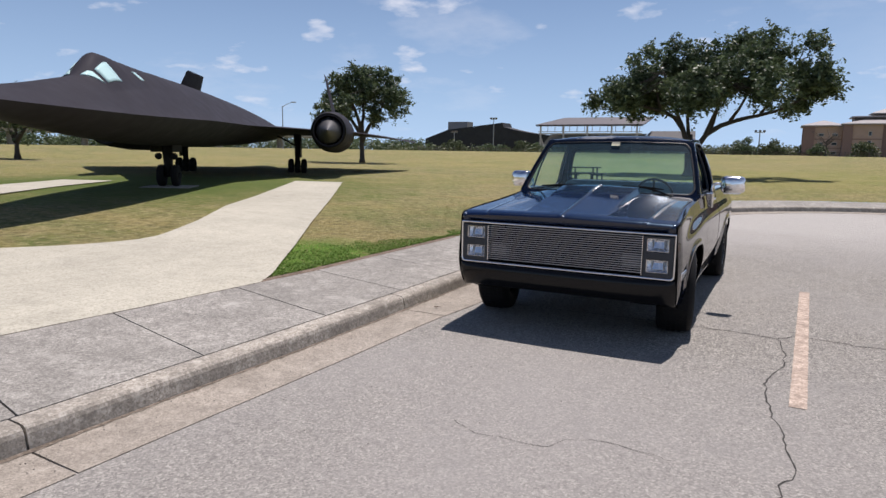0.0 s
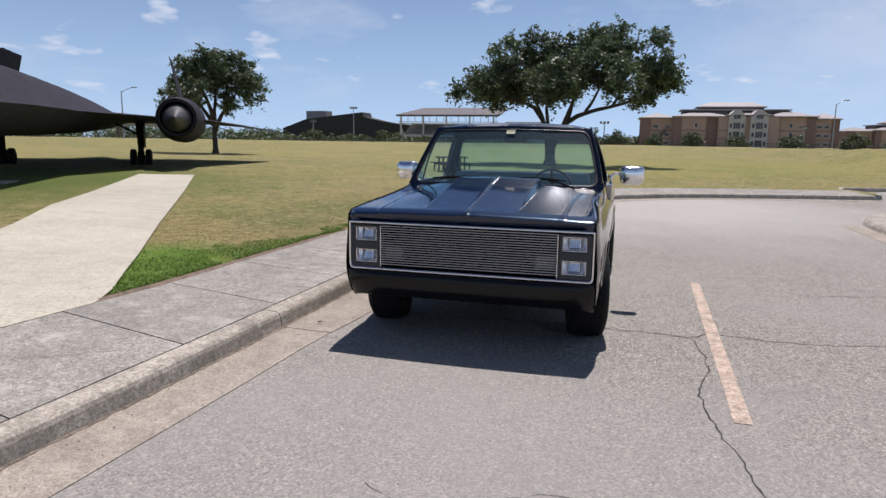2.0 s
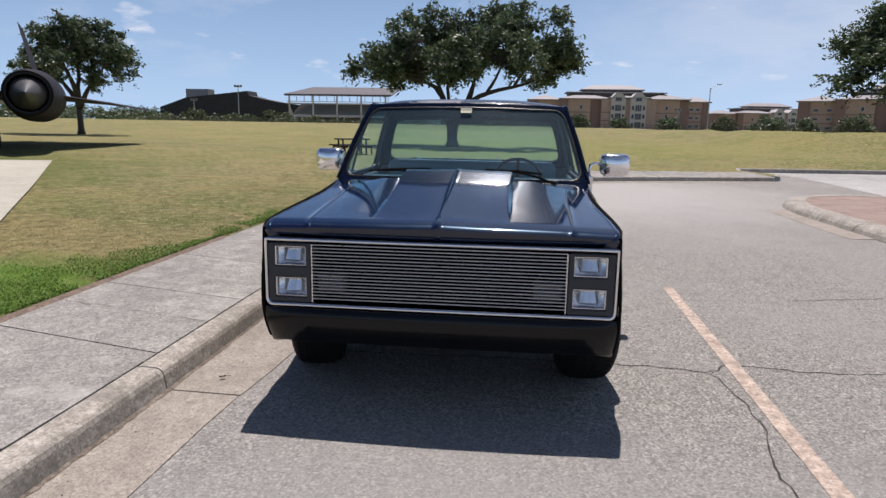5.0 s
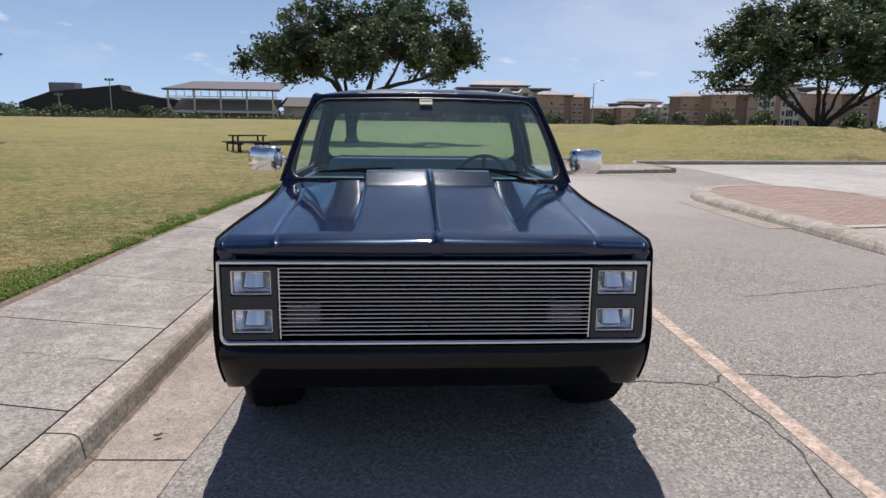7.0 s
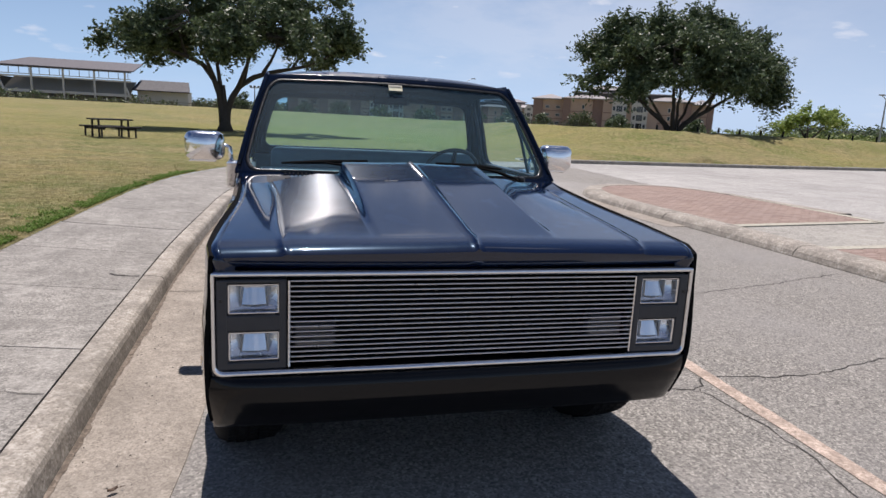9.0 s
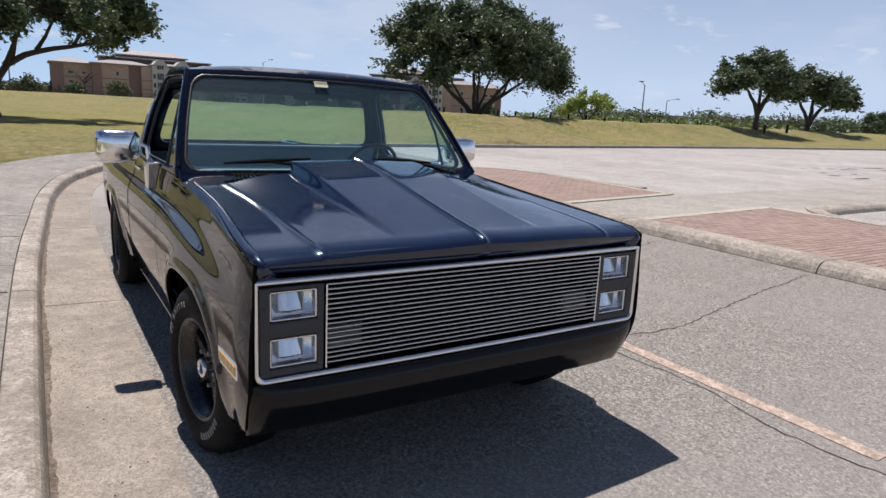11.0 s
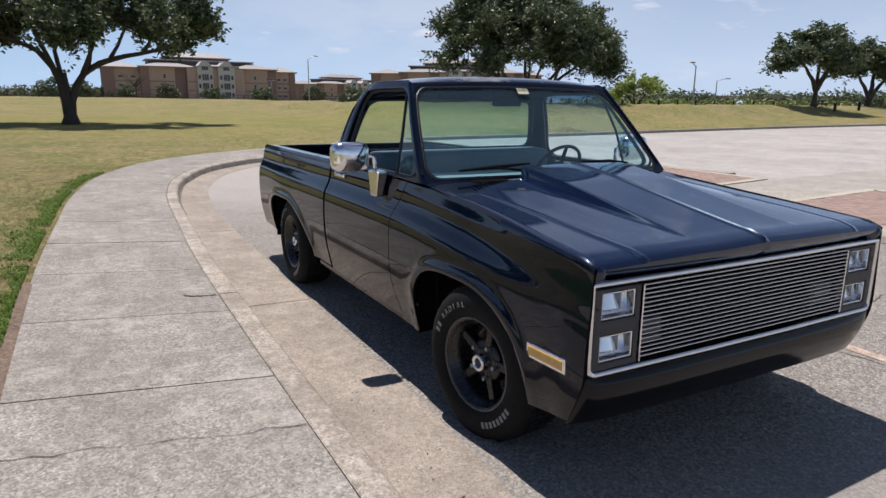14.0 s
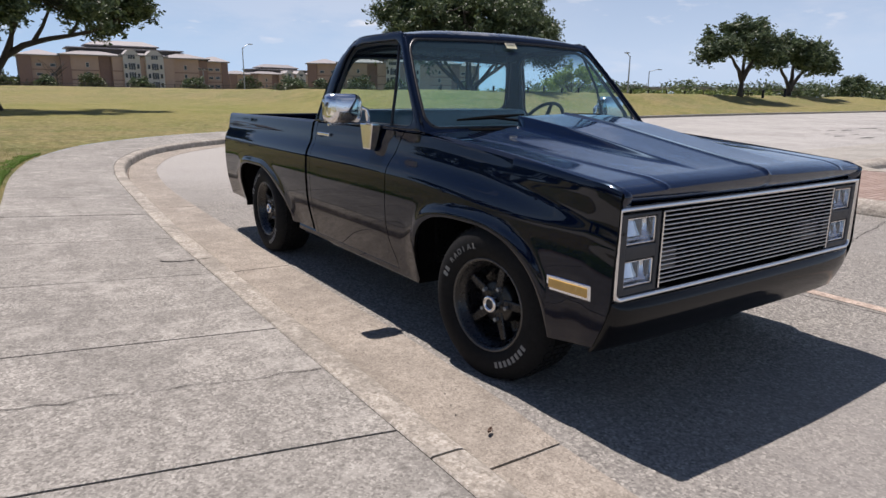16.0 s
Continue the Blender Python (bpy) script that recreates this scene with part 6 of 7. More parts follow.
def tree(at, limbs, trunk_r, crown, clumps, per, leaf, seed, label, spread=0.5, mat=None, name="tree", grow=(1, 1, 1), gaps=-0.16, reach=2.1):
    """A tree. limbs: lists of points from the ground up. crown: lobes (x, y, z, r)."""
    r = random.Random(seed)
    t = thing(name, at, label, "tree")
    t.scale = grow
    bm = bmesh.new()
    ends = []
    for limb in limbs:
        thick, pts = (trunk_r * limb[0], limb[1]) if isinstance(limb[0], float) else (trunk_r, limb)
        line = smooth_line(pts, 0.5)
        n = len(line)
        rad = [lerp(thick * (1.25 if k == 0 and pts[0][2] < 0.1 else 1.0), thick * 0.22, (k / (n - 1)) ** 0.7) for k in range(n)]
        wob = [p + Vector((r.uniform(-1, 1), r.uniform(-1, 1), 0)) * 0.05 * (1 if k else 0) for k, p in enumerate(line)]
        tube(bm, wob, rad, 9)
        ends += [(wob[k], rad[k]) for k in range(n // 3, n)]
    weights = [l[3] ** 2.2 for l in crown]
    centers = []
    while len(centers) < clumps:
        lx, ly, lz, lr = r.choices(crown, weights)[0]
        u = Vector((r.gauss(0, 1), r.gauss(0, 1), r.gauss(0, 1))).normalized()
        q = r.uniform(0.3, 0.92) ** 0.5
        q *= 0.9 + 0.3 * noise.noise(u * 2.5 + Vector((seed, lx, lz)))
        p = Vector((lx + u.x * lr * q, ly + u.y * lr * q, lz + u.z * lr * q * (0.8 if u.z > 0 else 0.5)))
        # gaps between the boughs
        if noise.noise(p * 0.62 + Vector((seed, 0, 0))) < gaps:
            continue
        centers.append(p)
        if len(centers) % 2 == 0:
            near = min(ends, key=lambda e: (e[0] - p).length)
            if (near[0] - p).length < 3.6:
                mid = near[0].lerp(p, 0.5) + Vector((r.uniform(-0.2, 0.2), r.uniform(-0.2, 0.2), -0.12))
                tube(bm, [near[0], mid, p], [min(near[1] * 0.6, 0.06), 0.028, 0.01], 4, False)
    part("trunk", bm, BARK, t, smooth=True)
    crown_ob = new("crown", leaf_mesh("crown", centers, spread, per, leaf, seed, mat or OAK, sprays=7, reach=spread * reach))
    crown_ob.parent = t
    return t


def on_lawn(x, y, dz=-0.05):
    return (x, y, lawn_height(x, y) + dz)


T1 = on_lawn(-2.95, 31.2)
tree(T1, [(1.15, [(0, 0, 0), (-0.02, 0, 0.5), (-0.01, 0, 1.2), (0.0, 0, 2.0)]), (0.66, [(-0.06, 0, 0.2), (-0.08, 0, 0.9), (-0.18, 0, 1.6), (-0.45, 0, 2.2), (-0.95, 0.1, 2.8), (-1.9, 0.2, 3.2), (-3.6, 0.3, 3.6)]), (0.66, [(0.06, 0, 0.2), (0.12, 0, 0.9), (0.34, 0, 1.5), (0.68, 0, 2.0), (1.25, 0, 2.4), (2.3, 0, 2.7), (3.6, -0.1, 3.0), (5.2, -0.1, 3.8)]), (0.45, [(-0.2, 0.1, 1.5), (-0.25, 0.2, 2.8), (-0.1, 0.4, 4.2), (0, 0.6, 5.6)]), (0.42, [(-0.42, 0, 2.2), (-0.9, -0.6, 3.4), (-1.3, -1.2, 4.8)]), (0.40, [(0.8, 0, 2.1), (1.1, 0.4, 3.4), (1.9, 0.8, 5.2)]), (0.42, [(0.6, 0, 1.9), (1.2, -0.8, 3.2), (1.6, -1.8, 4.6)]), (0.32, [(1.7, 0, 2.6), (2.4, 0.2, 3.8), (3.2, 0.4, 5.2)]), (0.32, [(-1.6, 0.2, 3.1), (-1.9, 0.4, 4.2), (-2.2, 0.6, 5.0)]), (0.3, [(3.0, -0.05, 2.85), (3.7, 0.1, 3.9), (4.4, 0.2, 5.2)])],
     0.28, [(-4.2, 0, 3.5, 1.0), (-3.2, -1.5, 3.6, 1.3), (-2.9, 0.8, 4.2, 1.3), (-1.7, -0.6, 4.8, 1.4), (-0.7, 0.6, 5.4, 1.2), (-1.2, 1.8, 4.1, 1.5), (0.2, -2.2, 3.6, 1.5), (0.5, 0, 4.8, 1.5), (0.9, 0.3, 5.8, 0.9), (2.0, -1.0, 4.5, 1.6), (2.2, 0.8, 5.5, 1.2), (3.4, 0, 5.6, 1.2), (4.6, 0.2, 5.6, 1.0), (3.6, -1.8, 3.8, 1.4), (3.4, 1.8, 4.2, 1.5), (4.8, -0.3, 4.3, 1.2), (5.3, 0.2, 3.9, 0.8), (4.4, 0.6, 3.3, 1.2), (0.6, 2.2, 4.2, 1.5), (-2.4, 1.8, 3.5, 1.3)], 430, 140, 0.1, 11, "broad live oak with two leaning trunks on the lawn", 0.38, grow=(1.05, 1.05, 1.11))
T2 = on_lawn(-27.5, 36.4)
tree(T2, [[(0, 0, 0), (0, 0, 1.5), (0.1, 0, 3.0), (0, 0.2, 5.5), (0, 0, 7)], [(0, 0, 1.7), (1.0, -0.3, 3.0), (2.2, -0.5, 4.2)], [(0, 0, 2.0), (-1.0, 0.2, 3.2), (-2.2, 0.2, 4.6)], [(0, 0, 2.2), (0.3, -1.1, 3.6), (0.4, -2, 5.0)]],
     0.21, [(-2.2, 0, 4.3, 1.7), (-2.9, 0, 3.3, 1.3), (0, -1.2, 4.0, 1.8), (2.1, 0, 4.2, 1.7), (-1.0, 0.4, 5.9, 1.6), (1.2, 0, 5.8, 1.6), (-0.4, 0, 6.5, 0.8), (-2.6, 0.2, 5.3, 1.2), (2.7, 0, 5.0, 1.1), (1.5, 0.2, 3.4, 1.2), (0, 1.4, 5, 1.8)], 230, 120, 0.11, 23, "rounded shade tree with a single trunk on the lawn", 0.38, grow=(1.05, 1.05, 1.02))
T3 = on_lawn(25.9, 37.6)
tree(T3, [(1.5, [(0, 0, 0), (0, 0, 0.4), (0.05, 0, 0.9)]), (0.75, [(-0.1, 0, 0.3), (-0.7, 0.1, 1.1), (-2.0, 0.2, 2.0), (-3.8, 0.3, 3.3), (-4.8, 0.3, 4.2)]), (0.75, [(0.1, 0, 0.3), (0.8, 0.1, 1.1), (2.1, 0, 1.9), (4.0, -0.2, 3.0), (5.2, -0.2, 3.8)]), (0.45, [(0, 0, 0.5), (0.3, 0.3, 1.6), (0.7, 0.8, 3.4), (0.6, 1.2, 6)]), (0.6, [(-0.05, 0, 0.5), (-0.5, -0.5, 1.6), (-1.2, -1.3, 3.4), (-1.8, -1.8, 5.4)]), (0.6, [(0.05, 0, 0.5), (0.8, -0.7, 1.6), (1.7, -1.8, 3.2), (2.4, -2.4, 5.0)]), (0.5, [(-0.1, 0.1, 0.6), (-1.1, 0.9, 2.2), (-2.3, 1.6, 4.4)]), (0.5, [(0.1, 0.1, 0.6), (1.2, 0.6, 2.2), (2.6, 1.2, 4.6)]), (0.35, [(-2.0, 0.2, 2.0), (-2.5, 0.1, 3.2), (-2.7, 0, 4.6)]), (0.35, [(2.1, 0, 1.9), (2.7, -0.1, 3.1), (3.2, -0.1, 4.6)])],
     0.27, [(-5.6, 0, 3.0, 1.2), (-4.6, -0.8, 3.9, 1.5), (-3.2, -1.4, 4.2, 1.8), (-3.0, 0.8, 5.4, 1.5), (-0.9, -1.8, 4.5, 1.9), (-0.8, 0.4, 6.3, 1.2), (1.3, -1.6, 4.7, 1.9), (1.2, 0.5, 6.5, 1.1), (3.2, 0.6, 5.8, 1.5), (3.5, -1.4, 4.3, 1.8), (5.4, 0, 4.4, 1.5), (5.9, 0.2, 3.5, 1.3), (6.6, 0, 3.2, 0.9), (5.2, -1.0, 3.0, 1.2), (0.2, 2.4, 5, 1.9), (-2.0, 2, 4.7, 1.8), (2.6, 2.0, 4.8, 1.8), (4.6, 0.2, 5.2, 1.2), (-3.8, -1.6, 2.9, 1.1), (2.0, -2.6, 3.4, 1.3), (-1.4, -2.6, 3.6, 1.3), (-5.0, 0.8, 4.9, 1.1), (-3.9, 0.4, 5.9, 1.0), (4.9, 0.4, 5.6, 1.0), (2.0, 0.2, 6.7, 0.9), (0.0, -0.6, 3.9, 1.5), (-1.8, 0.2, 3.6, 1.4), (2.2, 0.2, 3.7, 1.5), (-0.9, 0.8, 3.9, 1.5), (-0.6, 0.4, 4.9, 1.5), (-1.5, 1.2, 4.8, 1.4), (-0.2, -0.3, 5.6, 1.3)], 840, 125, 0.115, 31, "wide vase-shaped live oak on the lawn's rise", 0.40, grow=(1.10, 1.10, 1.17), gaps=-0.24, reach=3.0)
T4 = on_lawn(61, 38.2)
tree(T4, [[(0, 0, 0), (0.1, 0, 1.5), (0.1, 0, 3.2), (-0.2, 0, 5.5)], [(0.1, 0, 1.4), (-1.0, 0, 2.8), (-2.6, 0, 4.0)], [(0.1, 0, 1.6), (1.2, 0, 3.2), (2.4, 0, 4.6)], [(0, 0, 1.5), (0, -1, 3.4), (0, -2, 5)]],
     0.24, [(-2.8, 0, 4.0, 1.5), (-0.8, -0.6, 4.6, 1.8), (1.4, 0, 4.7, 1.7), (0.2, 0.2, 5.9, 1.4), (2.9, 0, 4.2, 1.4), (-1.6, 0.8, 5.0, 1.5), (-3.9, 0, 3.4, 0.9), (0.4, -1.2, 3.6, 1.4)], 170, 120, 0.14, 43, "dark green oak beside a picnic table on the lawn", 0.5, grow=(1.28, 1.28, 1.13))
T5 = on_lawn(80.8, 44)
tree(T5, [[(0, 0, 0), (0, 0, 1.0), (-1.6, 0, 2.8), (-3, 0, 4)], [(0, 0, 0.5), (0.3, 0, 2.0), (0.3, 0, 5.0)], [(0.1, 0, 0.7), (1.4, 0, 2.2), (3.4, 0, 3.6)]],
     0.26, [(-3.2, 0, 3.6, 1.7), (-1.2, 0, 4.8, 1.8), (1.4, 0, 4.9, 1.7), (3.4, 0, 3.8, 1.7), (0, -1, 3.8, 1.9), (4.6, 0, 3.0, 1.1)], 170, 110, 0.17, 47, "dark green oak on the far lawn", 0.50, grow=(1.5, 1.4, 1.25))
T6 = on_lawn(50, 51)
tree(T6, [[(0, 0, 0), (-0.3, 0, 0.8), (-1.2, 0, 1.7)], [(0, 0, 0), (0.3, 0, 0.9), (1.1, 0, 1.8)], [(0, 0, 0), (0, 0.2, 1), (0, 0.3, 2.2)]],
     0.12, [(-1.2, 0, 2.1, 0.8), (1.2, 0, 2.2, 0.8), (0, 0, 2.5, 0.85), (2.1, 0, 1.8, 0.6), (-2.1, 0, 1.6, 0.6), (0, -0.9, 2.1, 0.7)], 90, 70, 0.10, 53, "small light green tree behind the lawn's rim", 0.30, BRIGHT_LEAF, grow=(1.45, 1.45, 1.35))
tree((118, 53, 0.9), [[(0, 0, 0), (0, 0, 1.0), (0, 0, 2.4)], [(0, 0, 0.3), (0.8, 0, 1.6)], [(0, 0, 0.3), (-0.8, 0, 1.6)]],
     0.2, [(-1.8, 0, 1.9, 1.6), (1.6, 0, 2.0, 1.6), (0, 0, 2.9, 1.5)], 80, 110, 0.18, 59, "low rounded dark green tree far off", 0.6)
tree(on_lawn(-43, 19.5), [[(0, 0, 0), (0, 0, 1.2), (0.2, 0, 2.8)], [(0, 0, 1.2), (-1.4, 0.2, 2.6)], [(0, 0, 1.2), (1.4, 0.2, 2.6)]],
     0.2, [(-1.4, 0, 2.6, 1.3), (1.3, 0, 2.6, 1.3), (0, 0, 3.4, 1.3)], 90, 110, 0.13, 61, "shade tree half hidden behind the aircraft", 0.5)


def shrub(at, rx, rz, seed, label, mat, per=120, n=34, leaf=0.14):
    r = random.Random(seed)
    t = thing("shrub", at, label, "shrub")
    bm = bmesh.new()
    cs = []
    for k in range(n):
        a, q = r.uniform(0, 2 * math.pi), r.random() ** 0.5
        h = rz * (1 - q * q * 0.6) * r.uniform(0.3, 1.0)
        cs.append(Vector((q * rx * math.cos(a), q * rx * math.sin(a), h)))
        if k % 4 == 0:
            tube(bm, [(0, 0, 0), (cs[-1].x * 0.4, cs[-1].y * 0.4, h * 0.5), cs[-1]], [0.05, 0.03, 0.01], 5, False)
    part("stems", bm, BARK, t)
    ob = new("foliage", leaf_mesh("foliage", cs, rx * 0.20, per, leaf, seed, mat))
    ob.parent = t
    return t


OLIVE = leaf_material("olive_leaves", (0.05, 0.07, 0.03), (0.14, 0.16, 0.08))


# ---- far things ----
def from_view(az, dist):
    a = radians(az)
    return (0.5 + dist * math.sin(a), -3.5 + dist * math.cos(a))


def woods(name, a0, a1, d0, d1, h0, h1, n, seed, mat, label, leaf=0.5, per=26):
    """A belt of far trees: many clumps in one object."""
    r = random.Random(seed)
    cs = []
    for k in range(n):
        az, d = r.uniform(a0, a1), r.uniform(d0, d1)
        x, y = from_view(az, d)
        top = lerp(h0, h1, (noise.noise(Vector((az * 0.35, seed, 0))) + 1) / 2) * r.uniform(0.75, 1.05)
        for j in range(5):
            cs.append(Vector((x + r.uniform(-1.5, 1.5), y + r.uniform(-1.5, 1.5), 0.4 + top * (j + 0.6) / 5)))
    ob = new(name, leaf_mesh(name, cs, 1.1, per, leaf, seed, mat))
    return tagged(ob, label, "trees", kind="stuff")


SCRUB = leaf_material("scrub_leaves", (0.10, 0.145, 0.04), (0.27, 0.32, 0.105))
woods("far_woods", -75, -29, 210, 260, 3.0, 6.5, 330, 3, OAK, "belt of far dark green trees")
woods("far_woods", 40, 80, 190, 260, 3.0, 5.5, 260, 4, OAK, "belt of far dark green trees")
woods("far_woods", -14, 2, 230, 250, 2.5, 4.5, 110, 5, OLIVE, "far grey-green trees and scrub")
woods("hedge", 36, 58, 92, 100, 0.0, 1.1, 120, 6, SCRUB, "low light green scrub behind the lawn", 0.22, 26)
woods("far_scrub", -32, -8, 120, 150, 0.6, 1.7, 70, 7, OLIVE, "grey-green scrub before far buildings", 0.3, 26)
for k, (az, d, rx, rz) in enumerate(((-27.0, 150, 2.6, 3.6), (-23.9, 150, 2.2, 3.2), (-22.6, 152, 1.6, 2.6), (-20.8, 150, 2.3, 3.6), (-19.6, 148, 1.8, 3.0), (-17.2, 150, 2.0, 2.6), (-0.9, 150, 2.6, 4.2), (-2.9, 150, 2.4, 4.5), (2.2, 170, 2.2, 3.6), (5.2, 175, 2.8, 4.4), (8.6, 175, 2.4, 4.0), (12.5, 170, 2.6, 4.2), (16.6, 165, 2.6, 4.0), (19.9, 150, 3.4, 4.4), (22.4, 160, 2.4, 3.6), (25.6, 150, 3.2, 4.2), (28.6, 150, 2.6, 3.8), (34.6, 130, 2.0, 3.2))):
    x, y = from_view(az, d)
    shrub((x, y, 0.6), rx, rz, 70 + k, "dark green rounded shrub before far apartments", OAK if k % 3 else OLIVE, leaf=0.3, per=60)

STUCCO = plain("tan_stucco", (0.425, 0.305, 0.250), 0.9, wear=0.2, scale=0.6)
BRICK_RED = plain("red_brown_brick", (0.235, 0.155, 0.135), 0.9, wear=0.3, scale=2.5)
WHITE_WALL = plain("off_white_wall", (0.50, 0.475, 0.455), 0.85, wear=0.15, scale=1.0)
ROOF_GREY = plain("grey_metal_roof", (0.26, 0.24, 0.235), 0.55, wear=0.2, scale=0.8)
DARK_ROOF = plain("dark_fascia", (0.10, 0.085, 0.075), 0.7)
WINDOW_DARK = plain("dark_window_pane", (0.03, 0.036, 0.042), 0.12, bump=0.0)
BLACK_SHEET = plain("black_sheeting", (0.018, 0.018, 0.02), 0.7, wear=0.5, scale=0.5)


def window_unit(parent, x, y, z, w, h, mull=1):
    win = new("window")
    win.parent = parent
    fr = bmesh.new()
    for a in ((x - w / 2 - 0.12, z - h / 2 - 0.12, x + w / 2 + 0.12, z - h / 2), (x - w / 2 - 0.12, z + h / 2, x + w / 2 + 0.12, z + h / 2 + 0.12), (x - w / 2 - 0.12, z - h / 2, x - w / 2, z + h / 2), (x + w / 2, z - h / 2, x + w / 2 + 0.12, z + h / 2)):
        box(fr, a[0], y - 0.12, a[1], a[2], y + 0.1, a[3])
    for k in range(1, mull + 1):
        xx = x - w / 2 + w * k / (mull + 1)
        box(fr, xx - 0.04, y - 0.06, z - h / 2, xx + 0.04, y + 0.05, z + h / 2)
    part("window_frame", fr, WHITE_WALL, win)
    part("pane", boxed(x - w / 2, y - 0.03, z - h / 2, x + w / 2, y + 0.02, z + h / 2), WINDOW_DARK, win)


def hip_roof(parent, x0, y0, x1, y1, z, h, over=0.6, inset=None):
    x0, y0, x1, y1 = x0 - over, y0 - over, x1 + over, y1 + over
    i = inset if inset is not None else min(x1 - x0, y1 - y0) / 2 - 0.4
    lo = [(x0, y0, z), (x1, y0, z), (x1, y1, z), (x0, y1, z)]
    ea = [(x, y, z + 0.35) for x, y, z in lo]
    hi = [(x0 + i, y0 + i, z + h), (x1 - i, y0 + i, z + h), (x1 - i, y1 - i, z + h), (x0 + i, y1 - i, z + h)]
    verts = lo + ea + hi
    faces = [(3, 2, 1, 0)] + [(a + k, a + (k + 1) % 4, a + 4 + (k + 1) % 4, a + 4 + k) for a in (0, 4) for k in range(4)] + [(8, 9, 10, 11)]
    return solid("roof", verts, faces, ROOF_GREY, parent)


def apartments(at, rz=0.0):
    """Four-storey block with wings, two white gabled bays and a stepped roof."""
    b = thing("apartment_building", at, "four-storey tan and brick apartment block with grey roofs", "building", "apartment buildings", rz)
    for x0, x1, y0, y1, top, mat in ((0, 3.2, 0, 14, 9.4, BRICK_RED), (3.2, 10.5, 0.6, 14, 9.4, STUCCO), (10.5, 13.0, -2.0, 14, 9.8, BRICK_RED), (13, 20.5, -1.6, 14, 9.8, STUCCO), (20.5, 24, -1.0, 14, 9.8, BRICK_RED), (24, 27, -2.4, 14, 10.2, STUCCO), (38.6, 41.8, -2.4, 14, 10.2, STUCCO), (31.8, 33.4, -2.2, 14, 10.0, STUCCO), (41.8, 49.6, -1.4, 14, 9.8, STUCCO), (49.6, 52.4, -1.0, 14, 9.6, BRICK_RED), (52.4, 57.4, 0.4, 14, 9.2, STUCCO), (57.4, 59.4, 0, 14, 9.2, BRICK_RED)):
        part("wall", boxed(x0, y0, -1.5, x1, y1, top), mat, b)
    for x0, x1 in ((27.0, 31.8), (33.4, 38.6)):
        xm = (x0 + x1) / 2
        v = [(x0, -3.0, -1.5), (x1, -3.0, -1.5), (x1, -3.0, 10.3), (xm + 0.9, -3.0, 12.0), (xm - 0.9, -3.0, 12.0), (x0, -3.0, 10.3)]
        v += [(x, 12.0, z) for x, y, z in v]
        f = [(0, 1, 2, 3, 4, 5), (11, 10, 9, 8, 7, 6)] + [(k, k + 6, (k + 1) % 6 + 6, (k + 1) % 6) for k in range(6)]
        solid("gable_bay", v, f, WHITE_WALL, b, "off-white gabled bay")
        for z in (1.6, 4.35, 7.1, 9.9):
            window_unit(b, xm, -3.0, z, 1.9, 1.9 if z < 9 else 1.2, 2)
            if z < 9:
                window_unit(b, xm - 1.75, -3.0, z, 0.7, 1.3, 0)
                window_unit(b, xm + 1.75, -3.0, z, 0.7, 1.3, 0)
    for z in (1.5, 4.2, 6.9):
        for x in (5.0, 8.6, 53.8, 55.9):
            window_unit(b, x, 0.5 if x < 20 else 0.3, z, 1.3, 0.7, 0)
        for x in (17.4, 45.4):
            window_unit(b, x, -1.65 if x < 30 else -1.45, z + 0.3, 0.7, 1.2, 0)
        for x0, x1, y in ((10.6, 20.4, -1.65), (41.9, 49.5, -1.45), (24.1, 26.9, -2.45), (3.3, 10.4, 0.55), (52.5, 57.3, 0.35)):
            part("string_course", boxed(x0, y - 0.06, z - 1.45, x1, y + 0.1, z - 1.15), BRICK_RED, b)
    hip_roof(b, 0, 0, 11, 14, 9.4, 2.0)
    hip_roof(b, 10.5, -2, 27, 14, 9.8, 2.2)
    hip_roof(b, 38.6, -2, 52.4, 14, 9.8, 2.2)
    hip_roof(b, 52, 0, 59.4, 14, 9.2, 2.0)
    hip_roof(b, 26.5, -2.4, 39.5, 12, 10.2, 1.2)
    part("upper_storey", boxed(13.5, 4, 9.5, 45.5, 14, 12.2), DARK_ROOF, b)
    hip_roof(b, 13.5, 4, 45.5, 14, 12.2, 0.5, 0.8, 2.0)
    part("penthouse", boxed(18.5, 5.5, 12.3, 38.5, 13, 13.3), DARK_ROOF, b)
    hip_roof(b, 18.5, 5.5, 38.5, 13, 13.2, 1.9, 0.7)
    part("plinth", boxed(9, -2.6, -1.5, 53, -2.3, 0.35), DARK_ROOF, b)
    return b


apt = apartments((4.5, 226, 1.2))
copy_thing(apt, pose(88, 216, 1.2, 0, 0, -30))["label"] = "turned four-storey tan apartment block with grey roofs"
copy_thing(apt, pose(92, 318, -0.5, 0, 0, 8))["label"] = "distant tan apartment block with low grey roofs"

# grandstand
STAND_ROOF = plain("stand_roof", (0.085, 0.078, 0.085), 0.7, wear=0.2, scale=0.8)
st = thing("grandstand", (-71, 200, 0.8), "pale steel grandstand with a flat canopy roof", "grandstand")
solid("roof", [(-0.8, -3, 9.4), (33.5, -3, 9.4), (33.5, -3, 9.65), (-0.8, -3, 9.65), (5.0, 9, 12.1), (34, 9, 12.1), (34, 9, 12.4), (5.0, 9, 12.4)], [(0, 1, 2, 3), (7, 6, 5, 4), (0, 4, 5, 1), (3, 2, 6, 7), (0, 3, 7, 4), (1, 5, 6, 2)], STAND_ROOF, st)
part("roof_beam", boxed(-0.5, -3.2, 9.1, 33, -2.7, 9.4), DARK_ROOF, st)
